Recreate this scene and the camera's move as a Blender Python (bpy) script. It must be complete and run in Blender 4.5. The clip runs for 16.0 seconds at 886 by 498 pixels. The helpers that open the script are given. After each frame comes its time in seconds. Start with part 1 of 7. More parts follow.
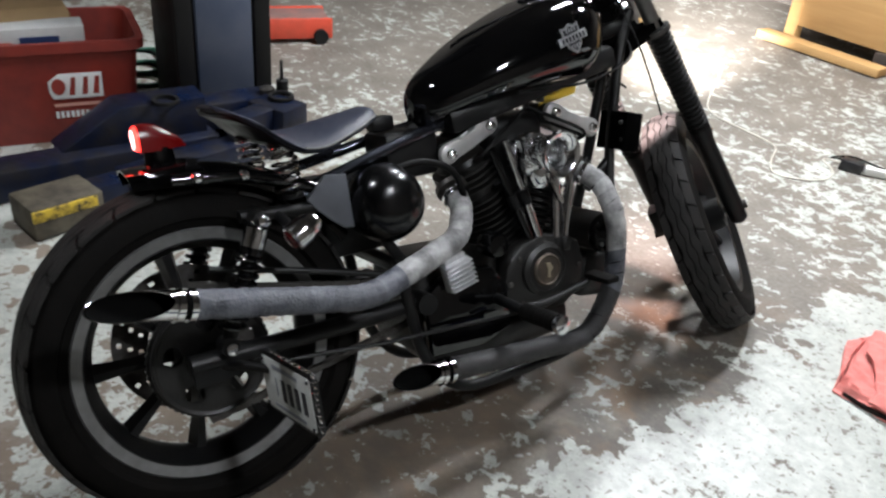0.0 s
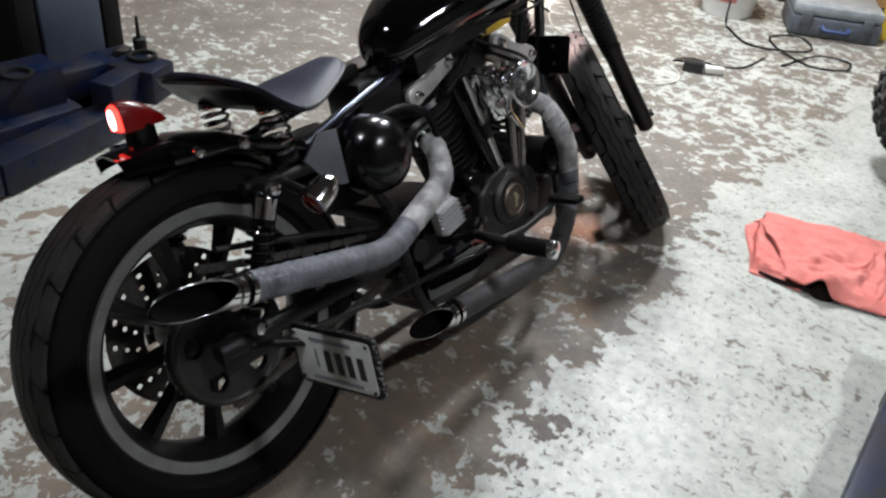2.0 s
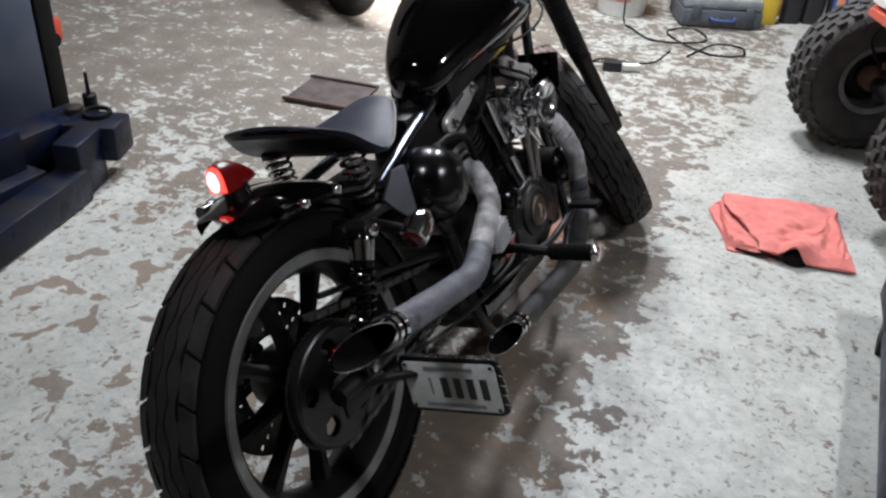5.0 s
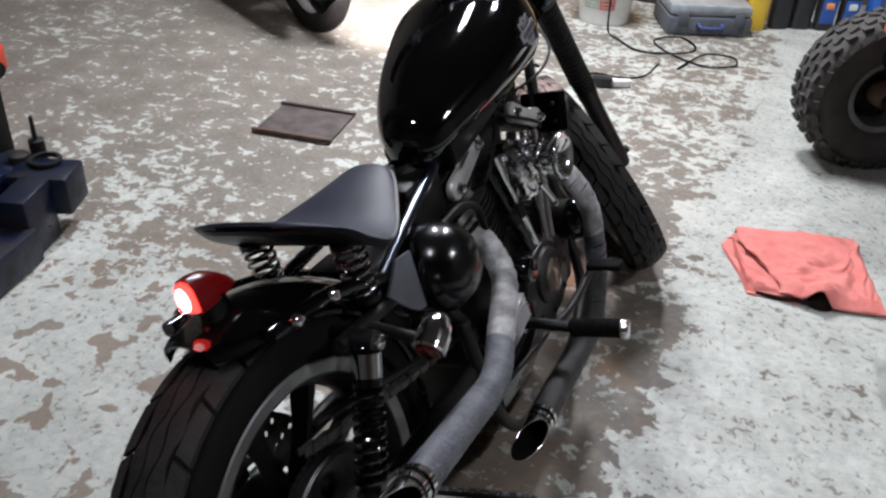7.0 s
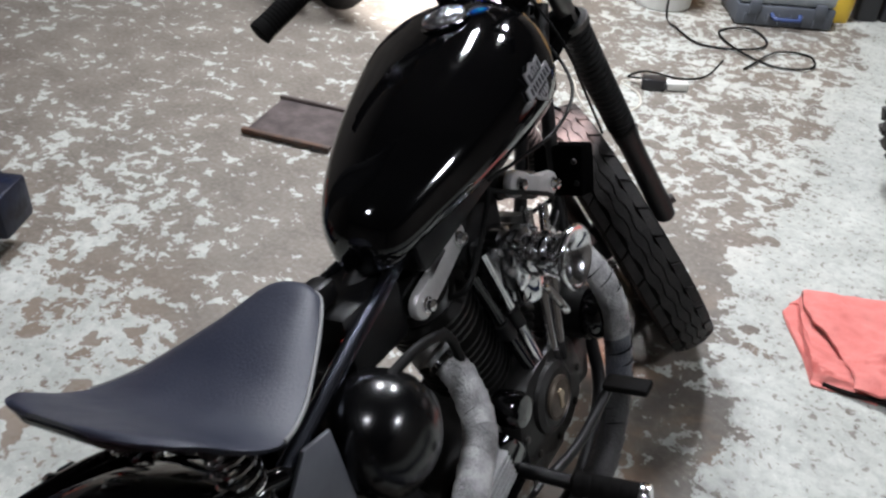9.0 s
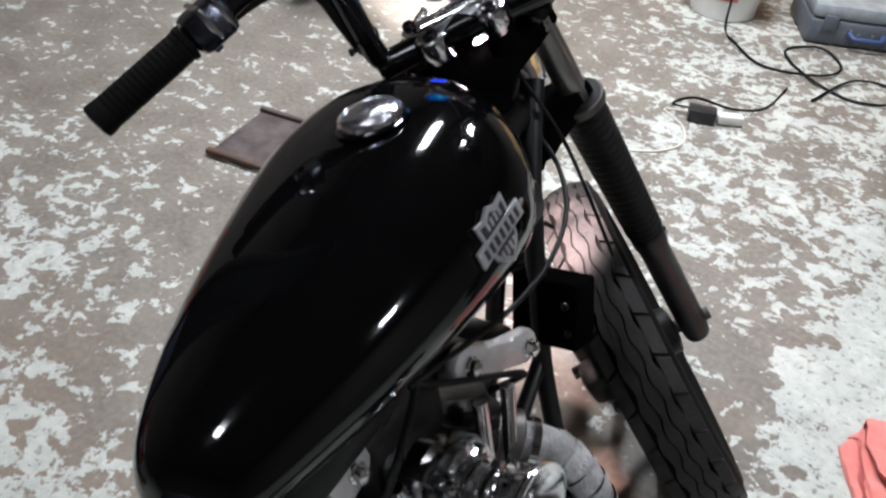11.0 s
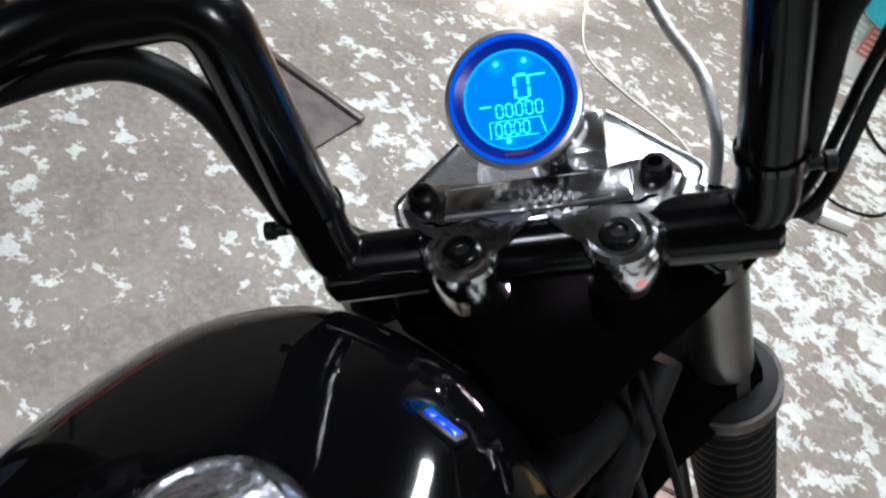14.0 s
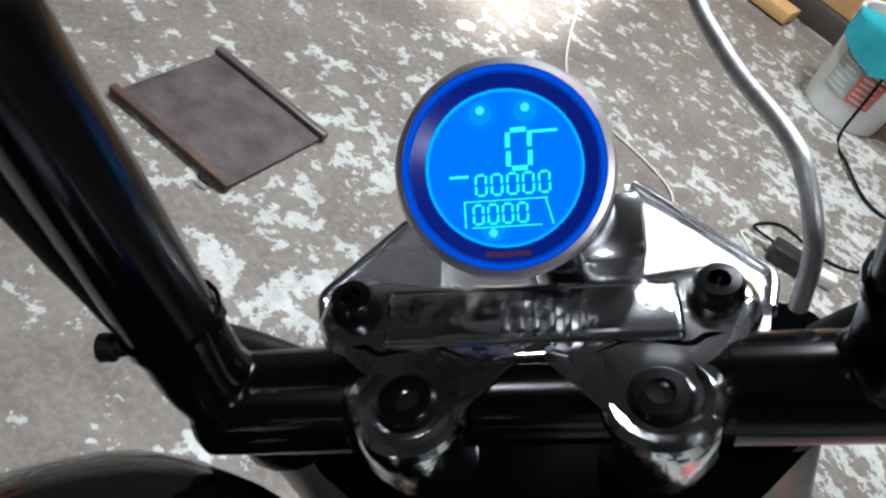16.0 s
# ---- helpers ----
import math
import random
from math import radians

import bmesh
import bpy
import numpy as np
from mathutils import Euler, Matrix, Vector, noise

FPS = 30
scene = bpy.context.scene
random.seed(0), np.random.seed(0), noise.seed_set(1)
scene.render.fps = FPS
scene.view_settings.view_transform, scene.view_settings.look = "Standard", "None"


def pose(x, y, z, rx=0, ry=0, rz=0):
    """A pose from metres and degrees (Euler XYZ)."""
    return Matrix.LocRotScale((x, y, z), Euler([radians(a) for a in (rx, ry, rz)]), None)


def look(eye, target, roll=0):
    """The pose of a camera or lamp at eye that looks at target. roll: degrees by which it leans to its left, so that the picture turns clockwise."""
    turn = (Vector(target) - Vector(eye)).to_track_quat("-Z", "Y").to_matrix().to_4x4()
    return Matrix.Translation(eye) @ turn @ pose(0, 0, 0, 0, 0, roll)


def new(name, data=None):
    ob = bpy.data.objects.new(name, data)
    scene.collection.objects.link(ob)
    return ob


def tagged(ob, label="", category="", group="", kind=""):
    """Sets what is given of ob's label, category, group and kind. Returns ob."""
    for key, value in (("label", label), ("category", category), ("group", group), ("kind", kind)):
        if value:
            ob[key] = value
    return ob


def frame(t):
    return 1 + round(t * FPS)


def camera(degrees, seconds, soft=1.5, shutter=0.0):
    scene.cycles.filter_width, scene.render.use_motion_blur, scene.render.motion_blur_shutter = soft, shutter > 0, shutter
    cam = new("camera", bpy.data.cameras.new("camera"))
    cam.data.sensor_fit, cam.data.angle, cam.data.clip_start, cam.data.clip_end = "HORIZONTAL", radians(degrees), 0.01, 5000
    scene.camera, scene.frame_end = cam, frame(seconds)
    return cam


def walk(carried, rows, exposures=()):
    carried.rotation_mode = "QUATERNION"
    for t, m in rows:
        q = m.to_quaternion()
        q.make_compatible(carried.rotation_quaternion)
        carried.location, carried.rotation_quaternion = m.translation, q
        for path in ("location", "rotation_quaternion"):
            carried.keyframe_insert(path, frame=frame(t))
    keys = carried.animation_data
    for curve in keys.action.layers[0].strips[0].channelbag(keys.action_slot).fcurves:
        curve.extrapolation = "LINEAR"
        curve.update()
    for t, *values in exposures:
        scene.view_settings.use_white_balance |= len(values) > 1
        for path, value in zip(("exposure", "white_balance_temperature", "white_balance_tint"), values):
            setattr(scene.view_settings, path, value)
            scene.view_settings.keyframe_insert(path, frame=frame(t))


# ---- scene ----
cam = camera(55.5, 16.0, soft=2.4, shutter=0.4)
PATH = [
    (0, (1.166, -0.362, 1.282), (-0.233, 0.641, 0.265), 5.2),
    (0.5, (1.06, -0.368, 1.27), (-0.229, 0.73, 0.205), 6.5),
    (1, (0.936, -0.442, 1.276), (-0.245, 0.728, 0.163), 3.7),
    (1.5, (0.887, -0.524, 1.271), (-0.218, 0.741, 0.185), 5.0),
    (2, (0.904, -0.638, 1.26), (-0.109, 0.684, 0.152), 5.6),
    (2.5, (0.911, -0.717, 1.273), (-0.047, 0.653, 0.176), 5.5),
    (3, (0.886, -0.782, 1.273), (0.043, 0.657, 0.168), 6.1),
    (3.5, (0.787, -0.869, 1.282), (0.002, 0.61, 0.188), 4.9),
    (3.7, (0.745, -0.902, 1.288), (-0.018, 0.594, 0.202), 4.2),
    (5.8, (0.552, -0.844, 1.286), (-0.219, 0.669, 0.228), 3.0),
    (6, (0.52, -0.816, 1.291), (-0.236, 0.703, 0.232), 3.0),
    (6.5, (0.457, -0.757, 1.301), (-0.261, 0.791, 0.257), 2.9),
    (7, (0.427, -0.671, 1.296), (-0.273, 0.865, 0.225), 3.1),
    (7.5, (0.428, -0.54, 1.295), (-0.323, 0.99, 0.249), 4.0),
    (8, (0.412, -0.421, 1.281), (-0.376, 1.067, 0.202), 4.5),
    (8.2, (0.394, -0.375, 1.286), (-0.393, 1.101, 0.189), 4.2),
    (10.3, (0.231, 0.108, 1.271), (-0.548, 1.46, 0.019), 6.5),
    (10.5, (0.255, 0.156, 1.243), (-0.58, 1.486, 0.006), 5.4),
    (11, (0.168, 0.285, 1.25), (-0.645, 1.622, 0.004), 6.1),
    (11.5, (0.126, 0.362, 1.242), (-0.65, 1.667, -0.06), 6.4),
    (12, (0.064, 0.446, 1.231), (-0.748, 1.709, -0.09), 7.0),
    (12.5, (-0.019, 0.573, 1.213), (-0.868, 1.756, -0.158), 9.3),
    (13, (-0.087, 0.658, 1.188), (-0.903, 1.826, -0.216), 13.6),
    (13.5, (-0.143, 0.717, 1.155), (-0.896, 1.932, -0.244), 19.1),
    (14, (-0.185, 0.761, 1.118), (-0.9, 2.01, -0.271), 23.3),
    (14.5, (-0.214, 0.798, 1.088), (-0.94, 2.061, -0.282), 25.0),
    (15, (-0.229, 0.827, 1.074), (-0.961, 2.103, -0.281), 26.0),
    (15.5, (-0.246, 0.848, 1.054), (-0.944, 2.148, -0.297), 28.4),
    (16, (-0.256, 0.866, 1.048), (-0.943, 2.183, -0.291), 28.4),
]
walk(cam, [(t, look(eye, target, roll)) for t, eye, target, roll in PATH],
     [(0.0, 0.40, 6300, 10), (1.0, 0.52, 6350, 10), (1.5, 0.56, 6350, 10), (2.0, 0.23, 6350, 10), (3.5, 0.11, 6300, 12), (6.0, 0.15, 6250, 14), (8.0, 0.14, 6250, 14), (10.5, 0.16, 6200, 12), (12.0, 0.24, 6200, 12), (13.0, 0.34, 6150, 12), (14.0, 0.26, 6100, 11), (15.0, 0.14, 6130, 11), (16.0, -0.16, 6050, 11)])

# ---------------------------------------------------------------- world and light
world = bpy.data.worlds.new("world")
scene.world = world
world.use_nodes = True
world.node_tree.nodes["Background"].inputs[0].default_value = (0.5, 0.55, 0.62, 1)
world.node_tree.nodes["Background"].inputs[1].default_value = 0.012

# the garage: x right of the motorcycle, y ahead of it
X0, X1, Y0, Y1, H = -3.6, 3.4, -3.4, 4.75, 2.9
LEAN_BIKE = 17.8
STEER = 38.9
RAKE = 26.0


def area_lamp(name, at, size_x, size_y, power, colour, turn=0.0):
    d = bpy.data.lights.new(name, "AREA")
    d.shape, d.size, d.size_y, d.energy, d.color = "RECTANGLE", size_x, size_y, power, colour
    ob = new(name, d)
    ob.matrix_world = pose(at[0], at[1], at[2], 0, 0, turn)
    return ob


# the tubes of the ceiling fixtures
TUBES = [(-1.45, 2.3, 116, 74), (-0.55, 2.75, 116, 100), (2.05, 0.7, 90, 50), (-0.5, -0.8, 0, 22)]
for tx, ty, turn, watt in TUBES:
    area_lamp("tube_light", (tx, ty, H - 0.17), 0.85 if watt > 60 else 0.26, 0.18, watt, (0.96, 0.98, 1.0), turn)


# ---------------------------------------------------------------- materials
def nodes_of(m):
    m.use_nodes = True
    return m.node_tree.nodes, m.node_tree.links, m.node_tree.nodes["Principled BSDF"]


def mat(name, base, rough=0.5, metal=0.0, second=None, scale=8.0, rough2=None, bump=0.0, bump_scale=60.0, coat=0.0, mixes=0.6, stretch=None, spec=0.5):
    m = bpy.data.materials.new(name)
    n, l, p = nodes_of(m)
    p.inputs["Base Color"].default_value = (*base, 1)
    p.inputs["Roughness"].default_value = rough
    p.inputs["Metallic"].default_value = metal
    p.inputs["Coat Weight"].default_value = coat
    p.inputs["Coat Roughness"].default_value = 0.03
    p.inputs["Specular IOR Level"].default_value = spec
    tc = n.new("ShaderNodeTexCoord")
    src = tc.outputs["Object"]
    if stretch:
        mp = n.new("ShaderNodeMapping")
        mp.inputs["Scale"].default_value = stretch
        l.new(src, mp.inputs["Vector"])
        src = mp.outputs["Vector"]
    if second:
        t = n.new("ShaderNodeTexNoise")
        t.inputs["Scale"].default_value, t.inputs["Detail"].default_value, t.inputs["Roughness"].default_value = scale, 7, 0.62
        l.new(src, t.inputs["Vector"])
        r = n.new("ShaderNodeMapRange")
        r.inputs["From Min"].default_value, r.inputs["From Max"].default_value = 0.5 - 0.32 * (1 - mixes) - 0.04, 0.5 + 0.32 * (1 - mixes) + 0.08
        l.new(t.outputs["Fac"], r.inputs["Value"])
        x = n.new("ShaderNodeMix")
        x.data_type = "RGBA"
        x.inputs["A"].default_value, x.inputs["B"].default_value = (*base, 1), (*second, 1)
        l.new(r.outputs["Result"], x.inputs["Factor"])
        l.new(x.outputs["Result"], p.inputs["Base Color"])
        if rough2 is not None:
            q = n.new("ShaderNodeMapRange")
            q.inputs["To Min"].default_value, q.inputs["To Max"].default_value = rough, rough2
            l.new(r.outputs["Result"], q.inputs["Value"])
            l.new(q.outputs["Result"], p.inputs["Roughness"])
    if bump:
        t2 = n.new("ShaderNodeTexNoise")
        t2.inputs["Scale"].default_value, t2.inputs["Detail"].default_value = bump_scale, 5
        l.new(src, t2.inputs["Vector"])
        b = n.new("ShaderNodeBump")
        b.inputs["Strength"].default_value, b.inputs["Distance"].default_value = bump, 0.004
        l.new(t2.outputs["Fac"], b.inputs["Height"])
        l.new(b.outputs["Normal"], p.inputs["Normal"])
    return m


def glow(name, colour, strength, gloss=0.5):
    m = bpy.data.materials.new(name)
    n, l, p = nodes_of(m)
    p.inputs["Base Color"].default_value = (*[c * 0.5 * (gloss > 0) for c in colour], 1)
    p.inputs["Emission Color"].default_value = (*colour, 1)
    p.inputs["Emission Strength"].default_value = strength
    p.inputs["Roughness"].default_value = 0.25
    p.inputs["Specular IOR Level"].default_value = gloss
    return m


GLOSS = mat("gloss_black_paint", (0.0010, 0.0010, 0.0012), 0.05, 0, (0.0018, 0.0018, 0.002), 30, 0.07, coat=0.15)
SOFTGLOSS = mat("dulled_black_enamel", (0.0015, 0.0015, 0.0018), 0.16, 0, (0.003, 0.003, 0.003), 18, 0.26, spec=0.45)
SATIN = mat("satin_black_powder_coat", (0.0025, 0.0025, 0.003), 0.36, 0, (0.006, 0.0058, 0.0055), 14, 0.55, bump=0.08, bump_scale=240, spec=0.3)
ENGINE = mat("black_engine_paint", (0.003, 0.0029, 0.0029), 0.32, 0, (0.012, 0.011, 0.010), 11, 0.55, bump=0.2, bump_scale=120, spec=0.45)
RUBBER = mat("tyre_rubber", (0.0028, 0.0027, 0.0026), 0.62, 0, (0.0085, 0.0075, 0.0068), 9, 0.85, bump=0.25, bump_scale=150, spec=0.06)
TREAD = mat("dusty_tyre_tread", (0.006, 0.0056, 0.0055), 0.55, 0, (0.026, 0.0235, 0.022), 26, 0.85, bump=0.5, bump_scale=170, spec=0.25)
CHROME = mat("chrome", (0.80, 0.80, 0.82), 0.045, 1.0, (0.62, 0.61, 0.60), 18, 0.12)
DARKCHROME = mat("black_nickel_tube", (0.13, 0.14, 0.17), 0.20, 1.0, (0.08, 0.085, 0.105), 14, 0.30)
HORNMETAL = mat("bright_plated_metal", (0.86, 0.86, 0.88), 0.11, 1.0, (0.70, 0.70, 0.71), 20, 0.20)
BARBLACK = mat("black_bar_enamel", (0.0012, 0.0012, 0.0014), 0.16, 0, (0.0022, 0.0022, 0.0024), 20, 0.24, spec=0.35)
POLISH = mat("polished_alloy", (0.74, 0.74, 0.75), 0.06, 1.0, (0.60, 0.60, 0.61), 22, 0.14)
ALLOY = mat("dull_cast_alloy", (0.56, 0.55, 0.54), 0.38, 0.6, (0.38, 0.37, 0.36), 16, 0.52, bump=0.15, bump_scale=180)
RIMGREY = mat("machined_rim_lip", (0.26, 0.26, 0.26), 0.36, 0.7, (0.16, 0.155, 0.15), 14, 0.55)
LEATHER = mat("black_leather", (0.017, 0.020, 0.034), 0.40, 0, (0.024, 0.027, 0.042), 18, 0.52, bump=0.22, bump_scale=330, spec=0.36)
PIPING = mat("grey_seat_piping", (0.12, 0.12, 0.12), 0.5)
STEEL = mat("dark_bare_steel", (0.12, 0.115, 0.11), 0.40, 0.9, (0.04, 0.033, 0.028), 20, 0.7)
FORKSTEEL = mat("scuffed_fork_tube", (0.26, 0.25, 0.235), 0.26, 0.9, (0.16, 0.15, 0.14), 20, 0.4)
GREYPANEL = mat("grey_painted_panel", (0.105, 0.110, 0.125), 0.38, 0, (0.07, 0.073, 0.083), 12, 0.5)
CABLE = mat("black_cable_rubber", (0.0025, 0.0025, 0.0025), 0.5, 0, (0.006, 0.0058, 0.0055), 25, 0.65, spec=0.14)
YELLOW = mat("yellow_plastic", (0.62, 0.42, 0.03), 0.4, 0, (0.5, 0.33, 0.03), 12)
PLATEWHITE = mat("enamelled_plate", (0.64, 0.65, 0.63), 0.35, 0, (0.50, 0.51, 0.50), 40)
INK = mat("dark_ink", (0.02, 0.02, 0.025), 0.5)
FADEDINK = mat("faded_grey_ink", (0.24, 0.25, 0.28), 0.5)
BRUSHED = mat("brushed_alloy", (0.66, 0.66, 0.67), 0.32, 0.55, (0.5, 0.5, 0.51), 30, 0.45, stretch=(1, 8, 1))
BRAID = mat("braided_steel_sleeve", (0.5, 0.5, 0.49), 0.42, 0.8, (0.3, 0.3, 0.29), 160, 0.55)
MOUNTMETAL = mat("buffed_alloy", (0.80, 0.80, 0.81), 0.34, 1.0, (0.66, 0.66, 0.67), 26, 0.46)
CLAMPMETAL = mat("worn_polished_clamp", (0.80, 0.80, 0.81), 0.10, 1.0, (0.68, 0.68, 0.69), 34, 0.20, bump=0.8, bump_scale=20)
BOLTBLACK = mat("black_oxide_bolt", (0.0016, 0.0016, 0.0016), 0.18, 0, (0.003, 0.003, 0.003), 20, 0.3, spec=0.4)
MOUNTBRUSHED = mat("streaky_buffed_alloy", (0.66, 0.66, 0.67), 0.20, 0.85, (0.44, 0.44, 0.46), 16, 0.34, stretch=(1, 7, 1))
CAPMETAL = mat("hammered_bright_cap", (0.86, 0.88, 0.93), 0.12, 1.0, (0.62, 0.64, 0.70), 60, 0.30, bump=0.45, bump_scale=150)
TREEBLACK = mat("flat_black_casting", (0.0014, 0.0014, 0.0014), 0.75, 0, (0.003, 0.003, 0.003), 20, 0.85, spec=0.0)
SILVER = mat("silver_emblem", (0.42, 0.42, 0.43), 0.32, 0.55, (0.28, 0.28, 0.29), 60)
LENSRED = mat("dark_red_lens", (0.06, 0.003, 0.003), 0.15, coat=0.5)
REDGLOW = glow("lit_red_lens", (1.0, 0.035, 0.025), 4.0)
REDHOT = glow("white_hot_bulb", (1.0, 0.42, 0.40), 5.0)
REDDOME = glow("dark_dome_with_red_bloom", (0.075, 0.001, 0.0012), 0.50)
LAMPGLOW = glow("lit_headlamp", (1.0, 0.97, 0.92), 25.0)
GLINTPINK = glow("glowing_pink_glint", (1.0, 0.80, 0.90), 38.0)
LCDBLUE = glow("lit_blue_display", (0.0, 0.21, 1.0), 1.05, 0.0)
LCDRING = glow("lit_blue_ring", (0.0, 0.36, 1.0), 1.5, 0.0)
LCDCYAN = glow("lit_cyan_segment", (0.05, 0.85, 1.0), 1.5, 0.0)
LCDFAINT = glow("lit_faint_blue_patch", (0.0, 0.235, 1.0), 1.05, 0.0)
LCDHALO = glow("lit_pale_blue_patch", (0.005, 0.30, 1.0), 1.15, 0.0)
LCDHOT = glow("lit_white_spot", (0.06, 0.60, 1.0), 1.6, 0.0)
BLUELED = glow("lit_blue_indicator", (0.0, 0.03, 1.0), 2.2)
TUBEGLOW = glow("lit_tube", (0.95, 0.98, 1.0), 6.0)


def wrap_material(name, dark, pale, gloss=0.33):
    """Woven cloth whose shade differs from turn to turn."""
    m = mat(name, dark, gloss, 0, pale, 30, gloss + 0.22, bump=0.9, bump_scale=260)
    n, l, p = nodes_of(m)
    src = p.inputs["Base Color"].links[0].from_socket
    info = n.new("ShaderNodeObjectInfo")
    r = n.new("ShaderNodeMapRange")
    r.inputs["To Min"].default_value, r.inputs["To Max"].default_value = 0.74, 1.24
    l.new(info.outputs["Random"], r.inputs["Value"])
    h = n.new("ShaderNodeHueSaturation")
    l.new(src, h.inputs["Color"])
    l.new(r.outputs["Result"], h.inputs["Value"])
    l.new(h.outputs["Color"], p.inputs["Base Color"])
    return m


# three tones of wrap: palest near the heads, darkest along the lower run
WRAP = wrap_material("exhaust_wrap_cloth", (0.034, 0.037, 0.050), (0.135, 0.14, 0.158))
WRAPPALE = wrap_material("pale_exhaust_wrap", (0.12, 0.118, 0.12), (0.46, 0.455, 0.45))
WRAPDARK = wrap_material("dark_exhaust_wrap", (0.008, 0.0078, 0.008), (0.028, 0.027, 0.028), 0.42)


def floor_material():
    m = bpy.data.materials.new("flaking_floor_paint")
    n, l, p = nodes_of(m)
    tc = n.new("ShaderNodeTexCoord")

    def noise_tex(scale, detail, rough=0.6, distort=0.0):
        t = n.new("ShaderNodeTexNoise")
        t.inputs["Scale"].default_value, t.inputs["Detail"].default_value = scale, detail
        t.inputs["Roughness"].default_value, t.inputs["Distortion"].default_value = rough, distort
        l.new(tc.outputs["Object"], t.inputs["Vector"])
        return t.outputs["Fac"]

    def ranged(v, a, b, c, d, smooth=False):
        r = n.new("ShaderNodeMapRange")
        if smooth:
            r.interpolation_type = "SMOOTHSTEP"
        for k, val in zip(("From Min", "From Max", "To Min", "To Max"), (a, b, c, d)):
            r.inputs[k].default_value = val
        l.new(v, r.inputs["Value"])
        return r.outputs["Result"]

    def calc(op, a, b):
        x = n.new("ShaderNodeMath")
        x.operation = op
        for k, v in ((0, a), (1, b)):
            if isinstance(v, (int, float)):
                x.inputs[k].default_value = v
            else:
                l.new(v, x.inputs[k])
        return x.outputs[0]

    def blend(f, a, b):
        x = n.new("ShaderNodeMix")
        x.data_type = "RGBA"
        l.new(f, x.inputs["Factor"])
        for k, v in (("A", a), ("B", b)):
            if isinstance(v, tuple):
                x.inputs[k].default_value = (*v, 1)
            else:
                l.new(v, x.inputs[k])
        return x.outputs["Result"]

    sep = n.new("ShaderNodeSeparateXYZ")
    l.new(tc.outputs["Object"], sep.inputs[0])
    x, y = sep.outputs["X"], sep.outputs["Y"]
    big, mid = noise_tex(1.6, 3, 0.5), noise_tex(6.5, 4, 0.6)
    fine, chip = noise_tex(21, 6, 0.62, 0.35), noise_tex(70, 4, 0.65, 0.2)
    # how much of the paint is left: most along the right-hand aisle, least round the stand
    wob = calc("ADD", x, calc("MULTIPLY", calc("SUBTRACT", big, 0.5), 0.35))
    wob = calc("ADD", wob, calc("MULTIPLY", calc("SUBTRACT", mid, 0.5), 0.22))
    wob = calc("ADD", wob, ranged(y, 0.7, 1.3, 0.0, 0.12, True))
    # farther back the bare strip wanders and closes up
    wob = calc("ADD", wob, calc("MULTIPLY", calc("ADD", calc("MULTIPLY", calc("SUBTRACT", noise_tex(0.9, 3, 0.5), 0.5), 2.2), 0.25), ranged(y, -2.2, -0.9, 1.0, 0.0, True)))
    keep = ranged(wob, 0.24, 0.38, -0.085, 0.185, True)
    # scattered paint still holds behind the strip that has gone bare
    keep = calc("ADD", keep, calc("MULTIPLY", ranged(x, -0.20, 0.10, 0.080, 0.0, True), ranged(y, 0.3, 0.9, 1.0, 0.0, True)))
    far = ranged(y, 1.5, 2.6, 0.0, 0.09, True)
    keep = calc("ADD", keep, calc("MULTIPLY", far, ranged(x, -1.0, -0.3, 0.0, 1.0, True)))
    keep = calc("ADD", keep, calc("MULTIPLY", ranged(x, -0.8, -0.25, 0.20, 0.0, True), ranged(y, 0.2, 1.1, 1.0, 0.12, True)))
    left = calc("ADD", fine, calc("MULTIPLY", calc("SUBTRACT", mid, 0.5), 0.40))
    left = calc("ADD", left, calc("MULTIPLY", calc("SUBTRACT", big, 0.5), 0.30))
    left = calc("ADD", left, calc("MULTIPLY", calc("SUBTRACT", chip, 0.5), 0.30))
    left = calc("ADD", left, keep)
    # worn to the concrete beyond the stand
    left = calc("SUBTRACT", left, calc("MULTIPLY", ranged(x, -1.9, -0.9, 0.04, 0.0, True), ranged(y, 1.0, 1.8, 0.0, 1.0, True)))
    # a trodden spot by the front wheel
    dx, dy = calc("ADD", x, 0.86), calc("SUBTRACT", y, 1.20)
    spot = calc("ADD", calc("MULTIPLY", dx, dx), calc("MULTIPLY", dy, dy))
    left = calc("SUBTRACT", left, ranged(spot, 0.0, 0.09, 0.055, 0.0, True))
    mask = ranged(left, 0.488, 0.528, 0.0, 1.0, True)
    # small dark flecks where chips have come away
    fleck = noise_tex(58, 3, 0.55, 0.5)
    mask = calc("MULTIPLY", mask, ranged(calc("ADD", fleck, calc("MULTIPLY", calc("SUBTRACT", mid, 0.5), 0.25)), 0.355, 0.405, 0.22, 1.0, True))
    # larger islands where the paint has lifted, behind the motorcycle and along the lift
    isle = calc("ADD", noise_tex(10.5, 3, 0.5, 0.3), calc("MULTIPLY", calc("SUBTRACT", chip, 0.5), 0.06))
    isle = calc("ADD", isle, ranged(x, -0.25, 0.15, 0.0, 0.3, True))
    isle = calc("ADD", isle, ranged(y, 0.5, 1.1, 0.0, 0.3, True))
    mask = calc("MULTIPLY", mask, ranged(isle, 0.405, 0.425, 0.08, 1.0, True))
    bare = blend(ranged(mid, 0.35, 0.65, 0, 1), (0.116, 0.098, 0.079), (0.188, 0.166, 0.137))
    bare = blend(ranged(chip, 0.42, 0.72, 0, 0.45), bare, (0.30, 0.275, 0.24))
